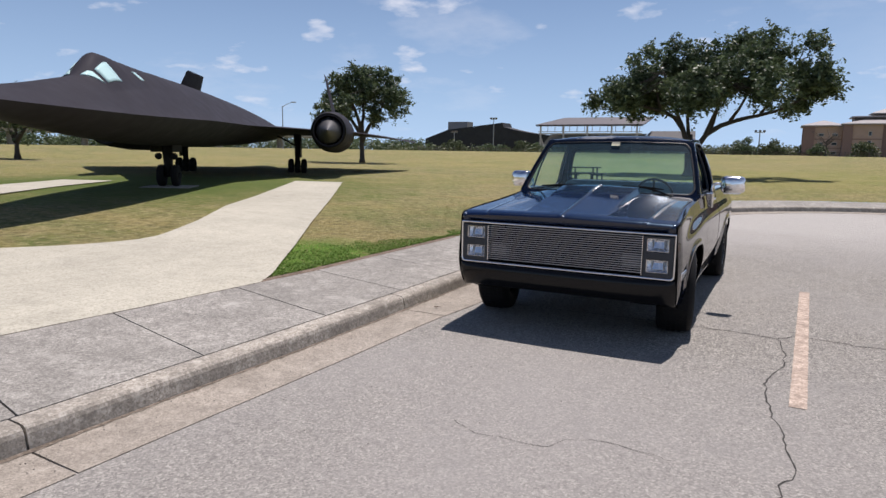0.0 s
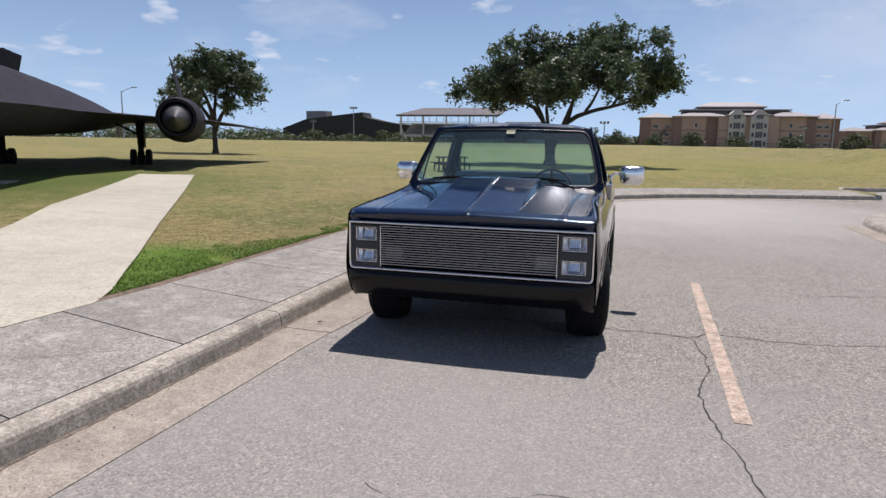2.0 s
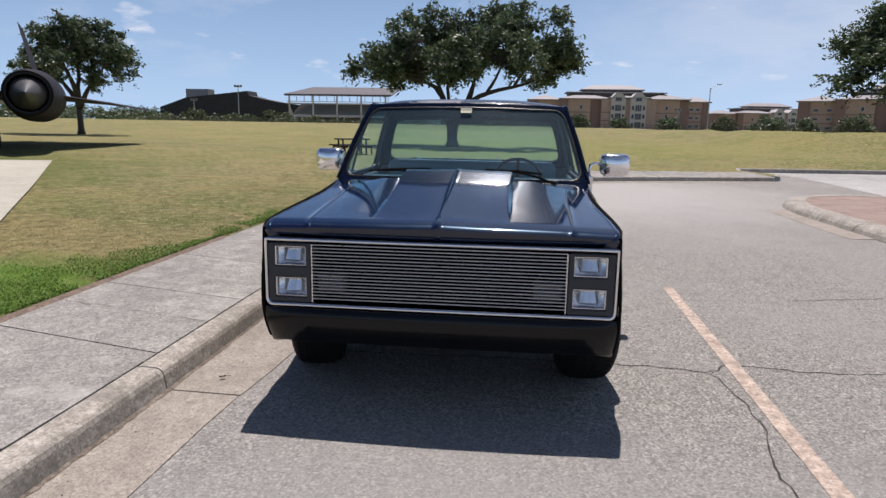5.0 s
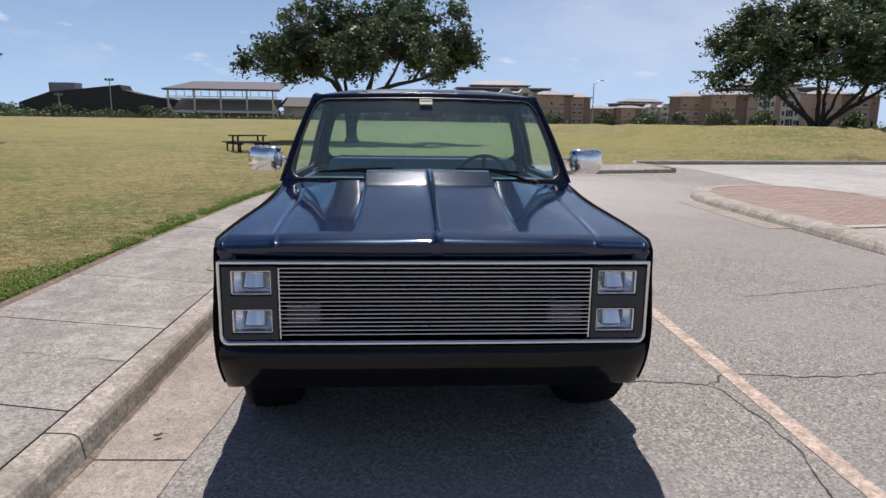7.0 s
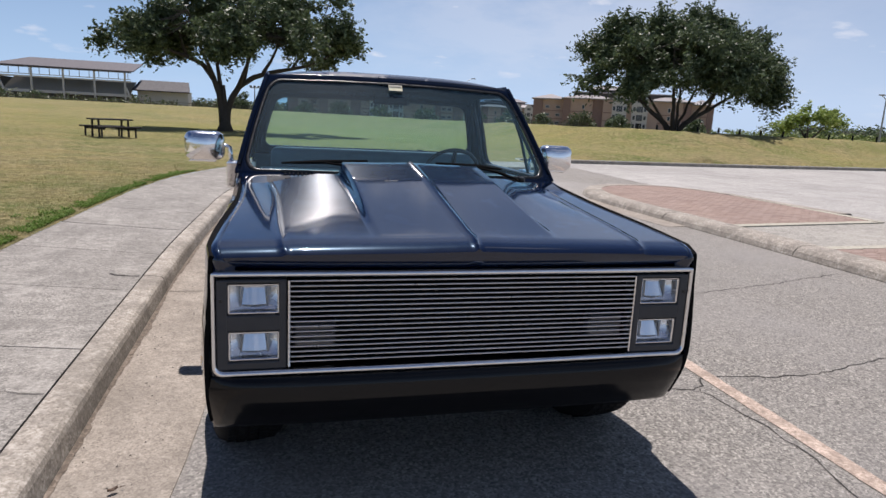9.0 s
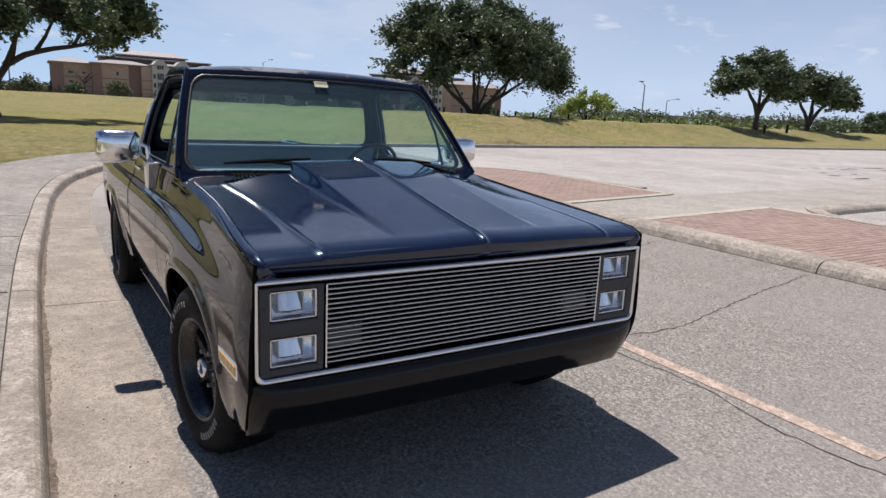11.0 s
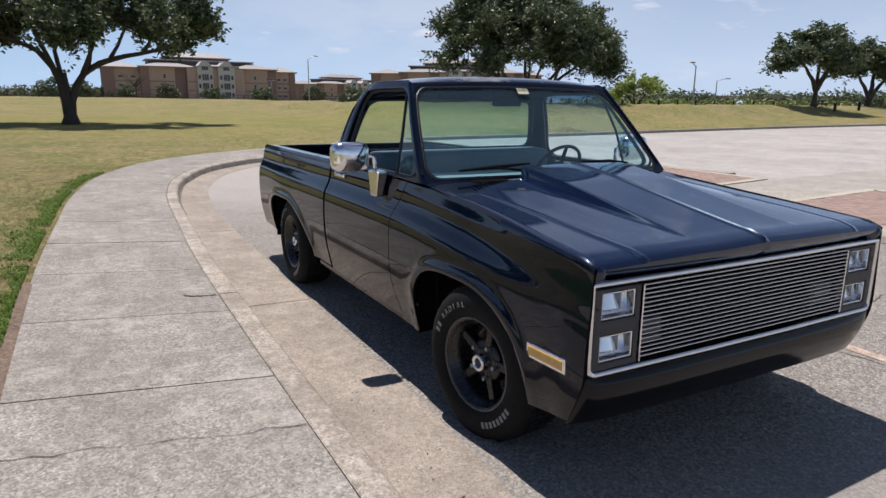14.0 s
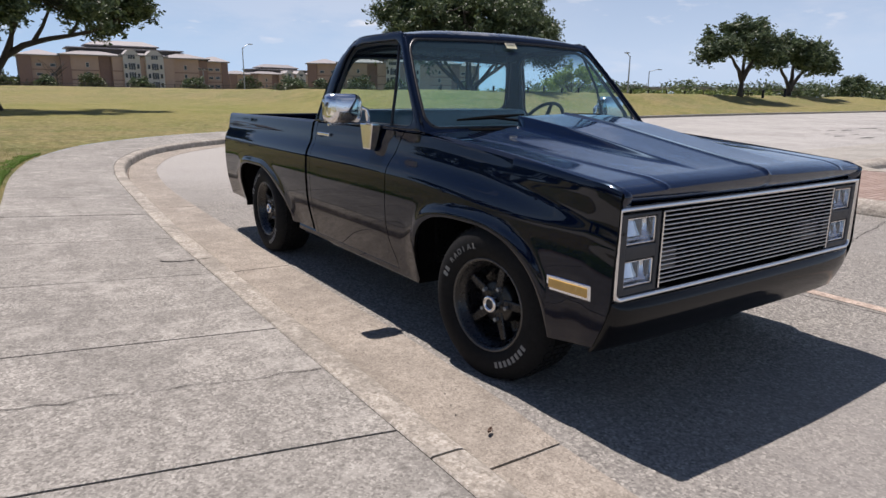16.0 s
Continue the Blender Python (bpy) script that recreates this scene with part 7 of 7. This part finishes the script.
for k in range(5):
    x = 0.9 + k * 7.6
    part("column", boxed(x - 0.22, -2.9, -1.5, x + 0.22, -2.5, 9.2), WHITE_WALL, st)
for k in range(14):
    x = 0.9 + k * 2.4
    part("roof_post", boxed(x - 0.07, -2.85, 7.4, x + 0.07, -2.65, 9.2), STEEL, st)
part("front_beam", boxed(0, -2.6, 2.7, 32.8, -2.1, 3.4), WHITE_WALL, st)
part("back_wall", boxed(0.4, 1.0, -1.5, 32.4, 1.3, 2.9), DARK_ROOF, st)
part("low_wall", boxed(0, -2.2, -1.5, 32.8, -2.0, 0.9), WHITE_WALL, st)
BLEACHER = plain("bleacher_grey", (0.245, 0.225, 0.195), 0.7, scale=2)
for k in range(10):
    part("bleacher", boxed(1.2, -2.0 + k * 1.0, 2.9 + k * 0.42, 32.2, -0.9 + k * 1.0, 3.3 + k * 0.42), BLEACHER, st)
part("handrail", boxed(0, -2.75, 7.3, 32.8, -2.55, 7.5), WHITE_WALL, st)
part("walkway", boxed(0, -2.6, 6.6, 32.8, -1.9, 7.0), WHITE_WALL, st)
for x, lean in ((1.2, 2.4), (31.6, 2.2)):
    part("stair_brace", tubed([(x, -2.95, 5.2), (x + lean, -2.95, -1.2)], 0.28, 4), WHITE_WALL, st)
part("annex", boxed(33.5, 2, -1.5, 47, 10, 5.0), WHITE_WALL, st)
solid("annex_roof", [(32.6, -1, 4.6), (47.8, -1, 4.6), (47.8, -1, 4.9), (32.6, -1, 4.9), (33.4, 8, 7.6), (46.6, 8, 7.6), (46.6, 8, 7.9), (33.4, 8, 7.9)], [(0, 1, 2, 3), (7, 6, 5, 4), (0, 4, 5, 1), (3, 2, 6, 7), (0, 3, 7, 4), (1, 5, 6, 2)], plain("annex_roof_dark", (0.035, 0.032, 0.034), 0.7, wear=0.2, scale=0.8), st)
# black sheeted hall
hall = thing("hall", (-121.5, 212, 0.6), "long low hall with a black sheeted sloping roof", "building")
prof = [(0.5, -1), (0.5, 5.6), (2.5, 6.3), (10, 8.9), (20, 10.0), (31.7, 11.3), (32.3, 9.8), (37, 8.7), (42.5, 7.7), (46, 7.3), (54, 6.4), (54, -1)]
v = [(x, 0, z) for x, z in prof] + [(x, 8, z) for x, z in prof]
n = len(prof)
solid("roof", v, [tuple(range(n))[::-1], tuple(range(n, 2 * n))] + [(k, (k + 1) % n, (k + 1) % n + n, k + n) for k in range(n)], BLACK_SHEET, hall)
part("wall", boxed(5.4, 9, -1, 13.6, 14, 12.2), ROOF_GREY, hall, "pale block behind the hall")
part("wall", boxed(-2, -3, -1, 40, -0.5, 1.0), BRICK_RED, hall, "low brick wall")

# overpass
ov = thing("overpass", (-150, 88, 0), "grey concrete road bridge on round piers", "bridge", rz=48)
part("deck", boxed(-90, -5, 4.6, 60, 5, 5.6), KERB, ov)
part("parapet", boxed(-90, -5.2, 5.6, 60, -5.0, 6.4), KERB, ov)
for k in range(10):
    part("pier", tubed([(-84 + k * 15, 0, -1), (-84 + k * 15, 0, 4.8)], 0.8, 12), KERB, ov)
ov2 = thing("overpass", (188, 98, 0), "low grey concrete road bridge far behind scrub", "bridge", rz=-50)
part("deck", boxed(-60, -4, 3.2, 70, 4, 4.0), KERB, ov2)
for k in range(8):
    part("pier", tubed([(-55 + k * 16, 0, -1), (-55 + k * 16, 0, 3.3)], 0.7, 10), KERB, ov2)


def street_lamp(x, y, z0, top, arm, rz, double=False):
    s = thing("street_lamp", (x, y, z0), "tall grey metal street lamp with a curved arm", "street lamp", "street lamps", rz)
    h = top - z0
    part("pole", tubed([(0, 0, 0), (0, 0, h * 0.5), (0, 0, h * 0.93)], [0.09, 0.07, 0.055], 10), STEEL, s)
    part("arm", tubed([(0, 0, h * 0.91), (arm * 0.5, 0, h * 0.965), (arm, 0, h)], [0.04, 0.035, 0.03], 8), STEEL, s)
    part("lamp_head", boxed(arm - 0.1, -0.14, h - 0.06, arm + 0.55, 0.14, h + 0.06, 0.04, 2), STEEL, s)


street_lamp(27.0, 92.8, 0.7, 7.8, 1.0, 10)
street_lamp(53.5, 46.5, 1.3, 5.75, -0.9, 10)
street_lamp(76, 62, 1.2, 5.1, 1.4, -20)
street_lamp(-57.2, 61, 0.9, 7.6, 1.3, 20)
street_lamp(128, 58, 0.8, 4.6, -1.2, 0)


def flood_pole(x, y, z0, top):
    s = thing("light_pole", (x, y, z0), "thin dark sports light pole with a crossbar", "light pole", "light poles")
    part("pole", tubed([(0, 0, 0), (0, 0, top - z0)], [0.18, 0.10], 8), STEEL, s)
    part("crossbar", boxed(-1.0, -0.1, top - z0 - 0.2, 1.0, 0.1, top - z0, 0.02), STEEL, s)
    for o in (-0.8, 0, 0.8):
        part("floodlight", boxed(o - 0.25, -0.35, top - z0 - 0.05, o + 0.25, 0.2, top - z0 + 0.35, 0.05), DARK_ROOF, s)


flood_pole(-73, 166, 0.5, 10.8)
flood_pole(-90, 175, 0.5, 7.5)
flood_pole(-4.4, 150, 0.5, 6.6)
flood_pole(-2.0, 170, 0.5, 4.6)
flood_pole(40, 165, 0.5, 6.3)

# fence behind the lawn's rim
fence = thing("fence", (0, 0, 0), "low dark metal fence along the far side of the lawn", "fence")
fpts = [from_view(az, 118) for az in span(-30, 26, 36)]
for x, y in fpts:
    part("post", boxed(x - 0.06, y - 0.06, 0.3, x + 0.06, y + 0.06, 2.35), DARK_ROOF, fence)
for zz in (1.5, 1.85, 2.2):
    part("rail", tubed([(x, y, zz) for x, y in fpts], 0.05, 4), DARK_ROOF, fence)
# short posts along the rim
bol = thing("bollard", (0, 0, 0), "short dark wooden post on the lawn's rim", "bollard", "rim posts")
part("post", boxed(-0.05, -0.05, -0.1, 0.05, 0.05, 0.30, 0.015), AIR_DARK, bol)
for k in range(18):
    az = 28.5 + 1.6 * k
    bx, by = max((from_view(az, d) for d in np.arange(34, 70, 1.0)), key=lambda q: lawn_height(*q))
    if k:
        copy_thing(bol, pose(bx, by, lawn_height(bx, by)))
    else:
        bol.matrix_world = pose(bx, by, lawn_height(bx, by))
# bare dead tree
bt = thing("bare_tree", (*from_view(2.8, 150), 0.6), "small leafless grey tree before far apartments", "tree")
bm = bmesh.new()
rb = random.Random(9)
tube(bm, [(0, 0, 0), (0.1, 0, 2), (0, 0, 4)], [0.16, 0.12, 0.08], 6)
for k in range(26):
    z0 = rb.uniform(2.0, 4.0)
    a = rb.uniform(0, 6.28)
    l = rb.uniform(1.2, 3.4)
    tube(bm, [(0, 0, z0), (l * 0.5 * math.cos(a), l * 0.5 * math.sin(a), z0 + l * 0.5), (l * math.cos(a + 0.3), l * math.sin(a + 0.3), z0 + l * 0.9)], [0.06, 0.045, 0.02], 4, False)
part("trunk", bm, BARK, bt)


# ---- picnic tables ----
def picnic_table(x, y, rz):
    z = lawn_height(x, y)
    t = thing("picnic_table", (x, y, z), "dark picnic table with attached benches on the lawn", "table", "picnic tables", rz)
    t.scale = (0.68, 0.72, 0.80)
    for k in range(5):
        part("board", boxed(-0.95, -0.38 + k * 0.155, 0.70, 0.95, -0.24 + k * 0.155, 0.76, 0.01), TABLE_WOOD, t)
    for s in (-1, 1):
        for k in range(2):
            part("bench_board", boxed(-1.05, s * 0.78 - 0.16 + k * 0.165, 0.40, 1.05, s * 0.78 - 0.01 + k * 0.165, 0.46, 0.01), TABLE_WOOD, t)
        for o in (-0.72, 0.72):
            part("leg", tubed([(o, s * 0.30, 0.72), (o, s * 0.34, 0.0)], 0.05, 6), TABLE_WOOD, t)
            part("bench_leg", tubed([(o * 1.15, s * 0.78, 0.42), (o * 1.15, s * 0.80, 0.0)], 0.045, 6), TABLE_WOOD, t)
    for o in (-0.72, 0.72):
        part("cross_bar", boxed(o - 0.04, -0.85, 0.32, o + 0.04, 0.85, 0.40), TABLE_WOOD, t)


TABLE_WOOD = plain("dark_table_wood", (0.022, 0.019, 0.018), 0.8)
picnic_table(-6.0, 22.0, 38)
picnic_table(62.5, 38.5, 25)

# ---- paved islands beside the road ----
isl_edge = smooth_line([(5.6, -14), (5.75, -4), (5.88, 1.0), (5.95, 5.0), (5.95, 8.5), (6.05, 10.4), (6.6, 11.9), (7.6, 12.7), (8.8, 12.75), (9.5, 12.2), (9.9, 11.0), (10.0, 9.2), (10.1, 7.8), (10.6, 7.35), (12, 7.5), (18.8, 7.9), (30, 8.6)], 0.4)
isl_back = smooth_line([(30, 4.9), (16.4, 4.5), (11.7, 4.4), (10.7, 4.15), (10.2, 3.4), (10.1, 1.5), (10.1, -14)], 0.4)
isl_in, isl_back_in = offset_line(isl_edge, -0.16), offset_line(isl_back, -0.16)
island_kerb = tagged(new("island_kerb"), "rounded weathered concrete kerb of a paved island", "kerb", kind="structure")
for edge_line in ([p for p in isl_edge if p.x < 10.25 or p.y > 9], isl_back):
    tot = sum((b - a).length for a, b in zip(edge_line, edge_line[1:]))
    pieces, _ = cut_line(edge_line, [(a, min(a + 2.985, tot)) for a in np.arange(0.6, tot, 3.0)])
    for line in pieces:
        swept(line, [(0.13, -0.05), (0.125, 0.012), (0.095, 0.075), (0.05, 0.118), (0.0, 0.138), (-0.06, 0.1425), (-0.30, 0.1425), (-0.30, -0.05)], "kerb_stone", KERB, island_kerb)
isl_poly = [(p.x, p.y) for p in isl_in] + [(p.x, p.y) for p in isl_back_in]
island = sheet("island", ISLAND, lambda x, y: inside(isl_poly, x, y), isl_poly, [(i, (i + 1) % len(isl_poly)) for i in range(len(isl_poly))], lambda x, y: lerp(0.118, 0.014, min(1, max(0, (x - 10.15) / 0.8))) if y > 6.3 else 0.118)
tagged(island, "raised paved island of grey concrete", "island", kind="structure")
pan = swept([p for p in isl_edge[:60] if p.y > 6.5], [(0.50, -0.03), (0.50, 0.004), (0.12, 0.012), (0.12, -0.03)], "island_gutter", GUTTER)
tagged(pan, "concrete gutter pan round the island's nose", "gutter", kind="structure")
# pale concrete bands that frame the brick fields
for pts in ([(6.25, 6.25), (9.66, 6.80)], [(9.66, 6.74), (9.72, 11.6)], [(6.25, 4.46), (10.0, 4.79)], [(9.98, 4.74), (9.98, -3.0)]):
    band = swept([Vector(p) for p in pts], [(-0.085, 0.10), (-0.085, 0.1395), (0.085, 0.1395), (0.085, 0.10)], "edge_band", APRON, island)
stripe = solid("parking_line", *grid_mesh(lambda u, v: (lerp(12.6, 13.6, v) + lerp(-0.05, 0.05, u), lerp(4.0, -1.0, v), 0.011), [0, 1], span(0, 1, 12)), plain("white_line_paint", (0.62, 0.61, 0.58), 0.8, wear=0.3, scale=6))
tagged(stripe, "white painted parking line on the lot", "road line", kind="structure")
# dark leaf litter blown over the lot
r = random.Random(77)
for k in range(22):
    cx_, cy_, q = r.uniform(23, 33), r.uniform(9.0, 13.8), r.uniform(0.10, 0.38)
    ring = [(cx_ + q * 1.7 * r.uniform(0.6, 1.2) * math.cos(a), cy_ + q * 0.5 * r.uniform(0.5, 1.2) * math.sin(a), 0.012) for a in span(0, 2 * math.pi, 9)[:-1]]
    tagged(solid("leaf_litter", ring, [tuple(range(len(ring)))], CRACK), "dark leaf litter lying on the lot", "litter", "leaf litter", "structure")

# ---- brick pavers of the island ----
m = Nodes("brick_paver")
c = m.ramp(m.random(), (0.0, (0.245, 0.172, 0.140)), (0.5, (0.285, 0.208, 0.172)), (1.0, (0.325, 0.245, 0.205)))
c = m.mix(m.ramp(m.noise(0.8, 5, 0.7), (0.4, 0.0), (0.7, 0.35)), c, (0.42, 0.31, 0.24))
m.bump(m.noise(90, 3), 0.3, 0.004)
PAVER = m.done(c, 0.9)
m = Nodes("brick_paver_bed")
c = m.ramp(m.island(), (0.0, (0.245, 0.172, 0.140)), (0.5, (0.285, 0.208, 0.172)), (1.0, (0.325, 0.245, 0.205)))
c = m.mix(m.ramp(m.noise(0.8, 5, 0.7), (0.4, 0.0), (0.7, 0.35)), c, (0.42, 0.31, 0.24))
PAVER_BED = m.done(c, 0.9)
SAND = speckled("joint_sand", (0.07, 0.045, 0.035), (0.11, 0.075, 0.058), (0.16, 0.11, 0.085), 200, 2, 0.3, 0.3)


def brick_box(x0, y0, x1, y1, z0, z1, b=0.006):
    return [(x0, y0, z0), (x1, y0, z0), (x1, y1, z0), (x0, y1, z0), (x0, y0, z1 - b), (x1, y0, z1 - b), (x1, y1, z1 - b), (x0, y1, z1 - b), (x0 + b, y0 + b, z1), (x1 - b, y0 + b, z1), (x1 - b, y1 - b, z1), (x0 + b, y1 - b, z1)]


BRICK_FACES = [(k, (k + 1) % 4, (k + 1) % 4 + 4, k + 4) for k in range(4)] + [(k + 4, (k + 1) % 4 + 4, (k + 1) % 4 + 8, k + 8) for k in range(4)] + [(8, 9, 10, 11)]
brick_me = mesh_data("paver", brick_box(-0.097, -0.044, 0.097, 0.044, 0, 0.022), BRICK_FACES, PAVER)
inner_poly = [(p.x, p.y) for p in offset_line(isl_edge, -0.24)] + [(p.x, p.y) for p in offset_line(isl_back, -0.24)]
bed_v, bed_f, singles = [], [], []
FIELD_BEDS = ([(6.3, 6.35), (9.6, 6.84), (9.62, 11.3), (8.9, 12.2), (7.6, 12.2), (6.7, 11.4), (6.3, 10)], [(6.25, -3.0), (9.92, -3.0), (9.92, 4.70), (6.3, 4.40)])
for bed_poly, (fx0, fy0, fx1, fy1), within in zip(FIELD_BEDS, ((6.0, 6.2, 9.62, 12.6), (6.0, -3.0, 9.92, 4.75)), (lambda x, y: y > 6.30 + 0.16 * (x - 6.2), lambda x, y: y < 4.40 + 0.088 * (x - 6.3))):
    bed = sheet("paver_bed", SAND, lambda x, y: inside(bed_poly, x, y), bed_poly, [(i, (i + 1) % len(bed_poly)) for i in range(len(bed_poly))], lambda x, y: 0.124, island)
    row = 0
    y = fy0
    while y < fy1:
        x = fx0 + (0.1 if row % 2 else 0)
        while x < fx1:
            if inside(inner_poly, x + 0.1, y + 0.05) and within(x + 0.1, y + 0.05):
                z = 0.1125 + rng.uniform(0, 0.003)
                if (4.1 < y < 4.6 or 6.3 < y < 7.2) and len(singles) < 300:
                    singles.append((x + 0.1, y + 0.05, z))
                else:
                    off = len(bed_v)
                    bed_v += brick_box(x + 0.003, y + 0.006, x + 0.197, y + 0.094, z, z + 0.022)
                    bed_f += [tuple(i + off for i in q) for q in BRICK_FACES]
            x += 0.2
        y += 0.1
        row += 1
for x, y, z in singles:
    ob = new("paver", brick_me)
    ob.location = (x, y, z)
    ob.parent = island
rest = solid("paver_field", bed_v, bed_f, PAVER_BED, island)
tagged(rest, "weathered red brick pavers in running bond", kind="stuff")

# ---- blades of grass along the sidewalk ----
r = np.random.default_rng(12)
n_bl = 60000
k_i = r.integers(0, len(WALK_EDGE) - 1, n_bl * 2)
ed = np.array([(p.x, p.y) for p in WALK_EDGE])
tt = r.random((n_bl * 2, 1))
base = ed[k_i] * (1 - tt) + ed[k_i + 1] * tt
nrm = np.stack([-(ed[k_i + 1] - ed[k_i])[:, 1], (ed[k_i + 1] - ed[k_i])[:, 0]], 1)
nrm /= np.linalg.norm(nrm, axis=1, keepdims=True)
base = base + nrm * ((r.random((n_bl * 2, 1)) ** 2.0 + 0.35 * np.abs(r.normal(0, 1, (n_bl * 2, 1))) ** 2.2 * r.random((n_bl * 2, 1))) * 2.6 + 0.03)
keep = (base[:, 1] > -5) & (base[:, 1] < 14)
base = base[keep][:n_bl]
base = np.array([b for b in base if not inside(APRON_POLY, b[0], b[1])])
verts, faces = [], []
for k, (x, y) in enumerate(base):
    z = lawn_height(x, y)
    a, h, w = r.uniform(0, 6.28), r.uniform(0.006, 0.022), r.uniform(0.003, 0.007)
    lx, ly = r.normal(0, 0.03), r.normal(0, 0.03)
    ca, sa = math.cos(a) * w, math.sin(a) * w
    verts += [(x - ca, y - sa, z - 0.005), (x + ca, y + sa, z - 0.005), (x + lx, y + ly, z + h)]
    faces.append((3 * k, 3 * k + 1, 3 * k + 2))
tagged(solid("grass", verts, faces, BLADE), "short mixed green and straw grass blades", "grass", kind="stuff")

# low clover that grows thick along the pavement and in the corner by the apron
r = np.random.default_rng(21)
k_i = r.integers(0, len(WALK_EDGE) - 1, 420000)
tt = r.random((len(k_i), 1))
base = ed[k_i] * (1 - tt) + ed[k_i + 1] * tt
nrm = np.stack([-(ed[k_i + 1] - ed[k_i])[:, 1], (ed[k_i + 1] - ed[k_i])[:, 0]], 1)
nrm /= np.linalg.norm(nrm, axis=1, keepdims=True)
away = r.random(len(k_i)) ** 1.6 * 2.2 + 0.05
base = base + nrm * away[:, None]
verts, faces = [], []
for (x, y), d in zip(base, away):
    if not -0.2 < y < 13:
        continue
    reach = 0.55 - 0.03 * max(0, y) + 1.1 * max(0, 1 - abs(y - 1.0) / 2.2) + 0.6 * noise.noise(Vector((x * 0.9, y * 0.9, 7)))
    if d > reach * (0.75 + 0.5 * noise.noise(Vector((x * 4, y * 4, 3)))) or noise.noise(Vector((x * 2.2, y * 2.2, 11))) < -0.28 or inside(APRON_POLY, x, y):
        continue
    z = lawn_height(x, y) + r.uniform(0.006, 0.034)
    a, l, w = r.uniform(0, 6.28), r.uniform(0.006, 0.012), r.uniform(0.004, 0.008)
    ca, sa, t1, t2 = math.cos(a), math.sin(a), r.normal(0, 0.006), r.normal(0, 0.004)
    k = len(verts)
    verts += [(x - ca * l, y - sa * l, z - t1), (x + sa * w, y - ca * w, z + t2), (x + ca * l, y + sa * l, z + t1), (x - sa * w, y + ca * w, z - t2)]
    faces.append((k, k + 1, k + 2, k + 3))
tagged(solid("clover", verts, faces, CLOVER), "bright green low clover along the sidewalk", "clover", kind="stuff")

# a dry leaf and grit in the gutter
lf = thing("dry_leaf", (-1.36, 0.26, 0.016), "curled dry brown leaf lying in the gutter", "leaf", rz=35)
v, f = grid_mesh(lambda u, t: (0.020 * u, 0.009 * t * (1 - u * u) ** 0.6, 0.006 + 0.008 * t * t + 0.006 * u * u), span(-1, 1, 8), span(-1, 1, 4))
ob = solid("blade", v, f, plain("dry_leaf_brown", (0.10, 0.065, 0.045), 0.8), lf, smooth=True)
ob.modifiers.new("thick", "SOLIDIFY").thickness = 0.001
part("stalk", tubed([(0.028, 0, 0.012), (0.05, 0.004, 0.006)], 0.0012, 5), plain("dry_leaf_stalk", (0.08, 0.05, 0.035), 0.8), lf)
r = random.Random(5)
verts, faces = [], []
for k in range(700):
    t = r.random()
    y = r.uniform(-5, 7)
    x = -1.655 + (y < 0) * 0.02 * y + (r.random() ** 2.5) * 0.42 + 0.05
    if r.random() < 0.35:
        x = r.uniform(-1.1, 3.2)
    q, z = r.uniform(0.002, 0.0055), 0.013 if x < -1.15 else 0.001
    b = len(verts)
    verts += [(x - q, y - q * 0.7, z), (x + q, y - q * 0.5, z), (x + q * 0.4, y + q, z), (x, y, z + q * 0.9)]
    faces += [(b, b + 1, b + 3), (b + 1, b + 2, b + 3), (b + 2, b, b + 3)]
tagged(solid("grit", verts, faces, plain("dark_grit", (0.09, 0.08, 0.07), 0.95)), "loose dark grit along the gutter and road", "grit", kind="stuff")
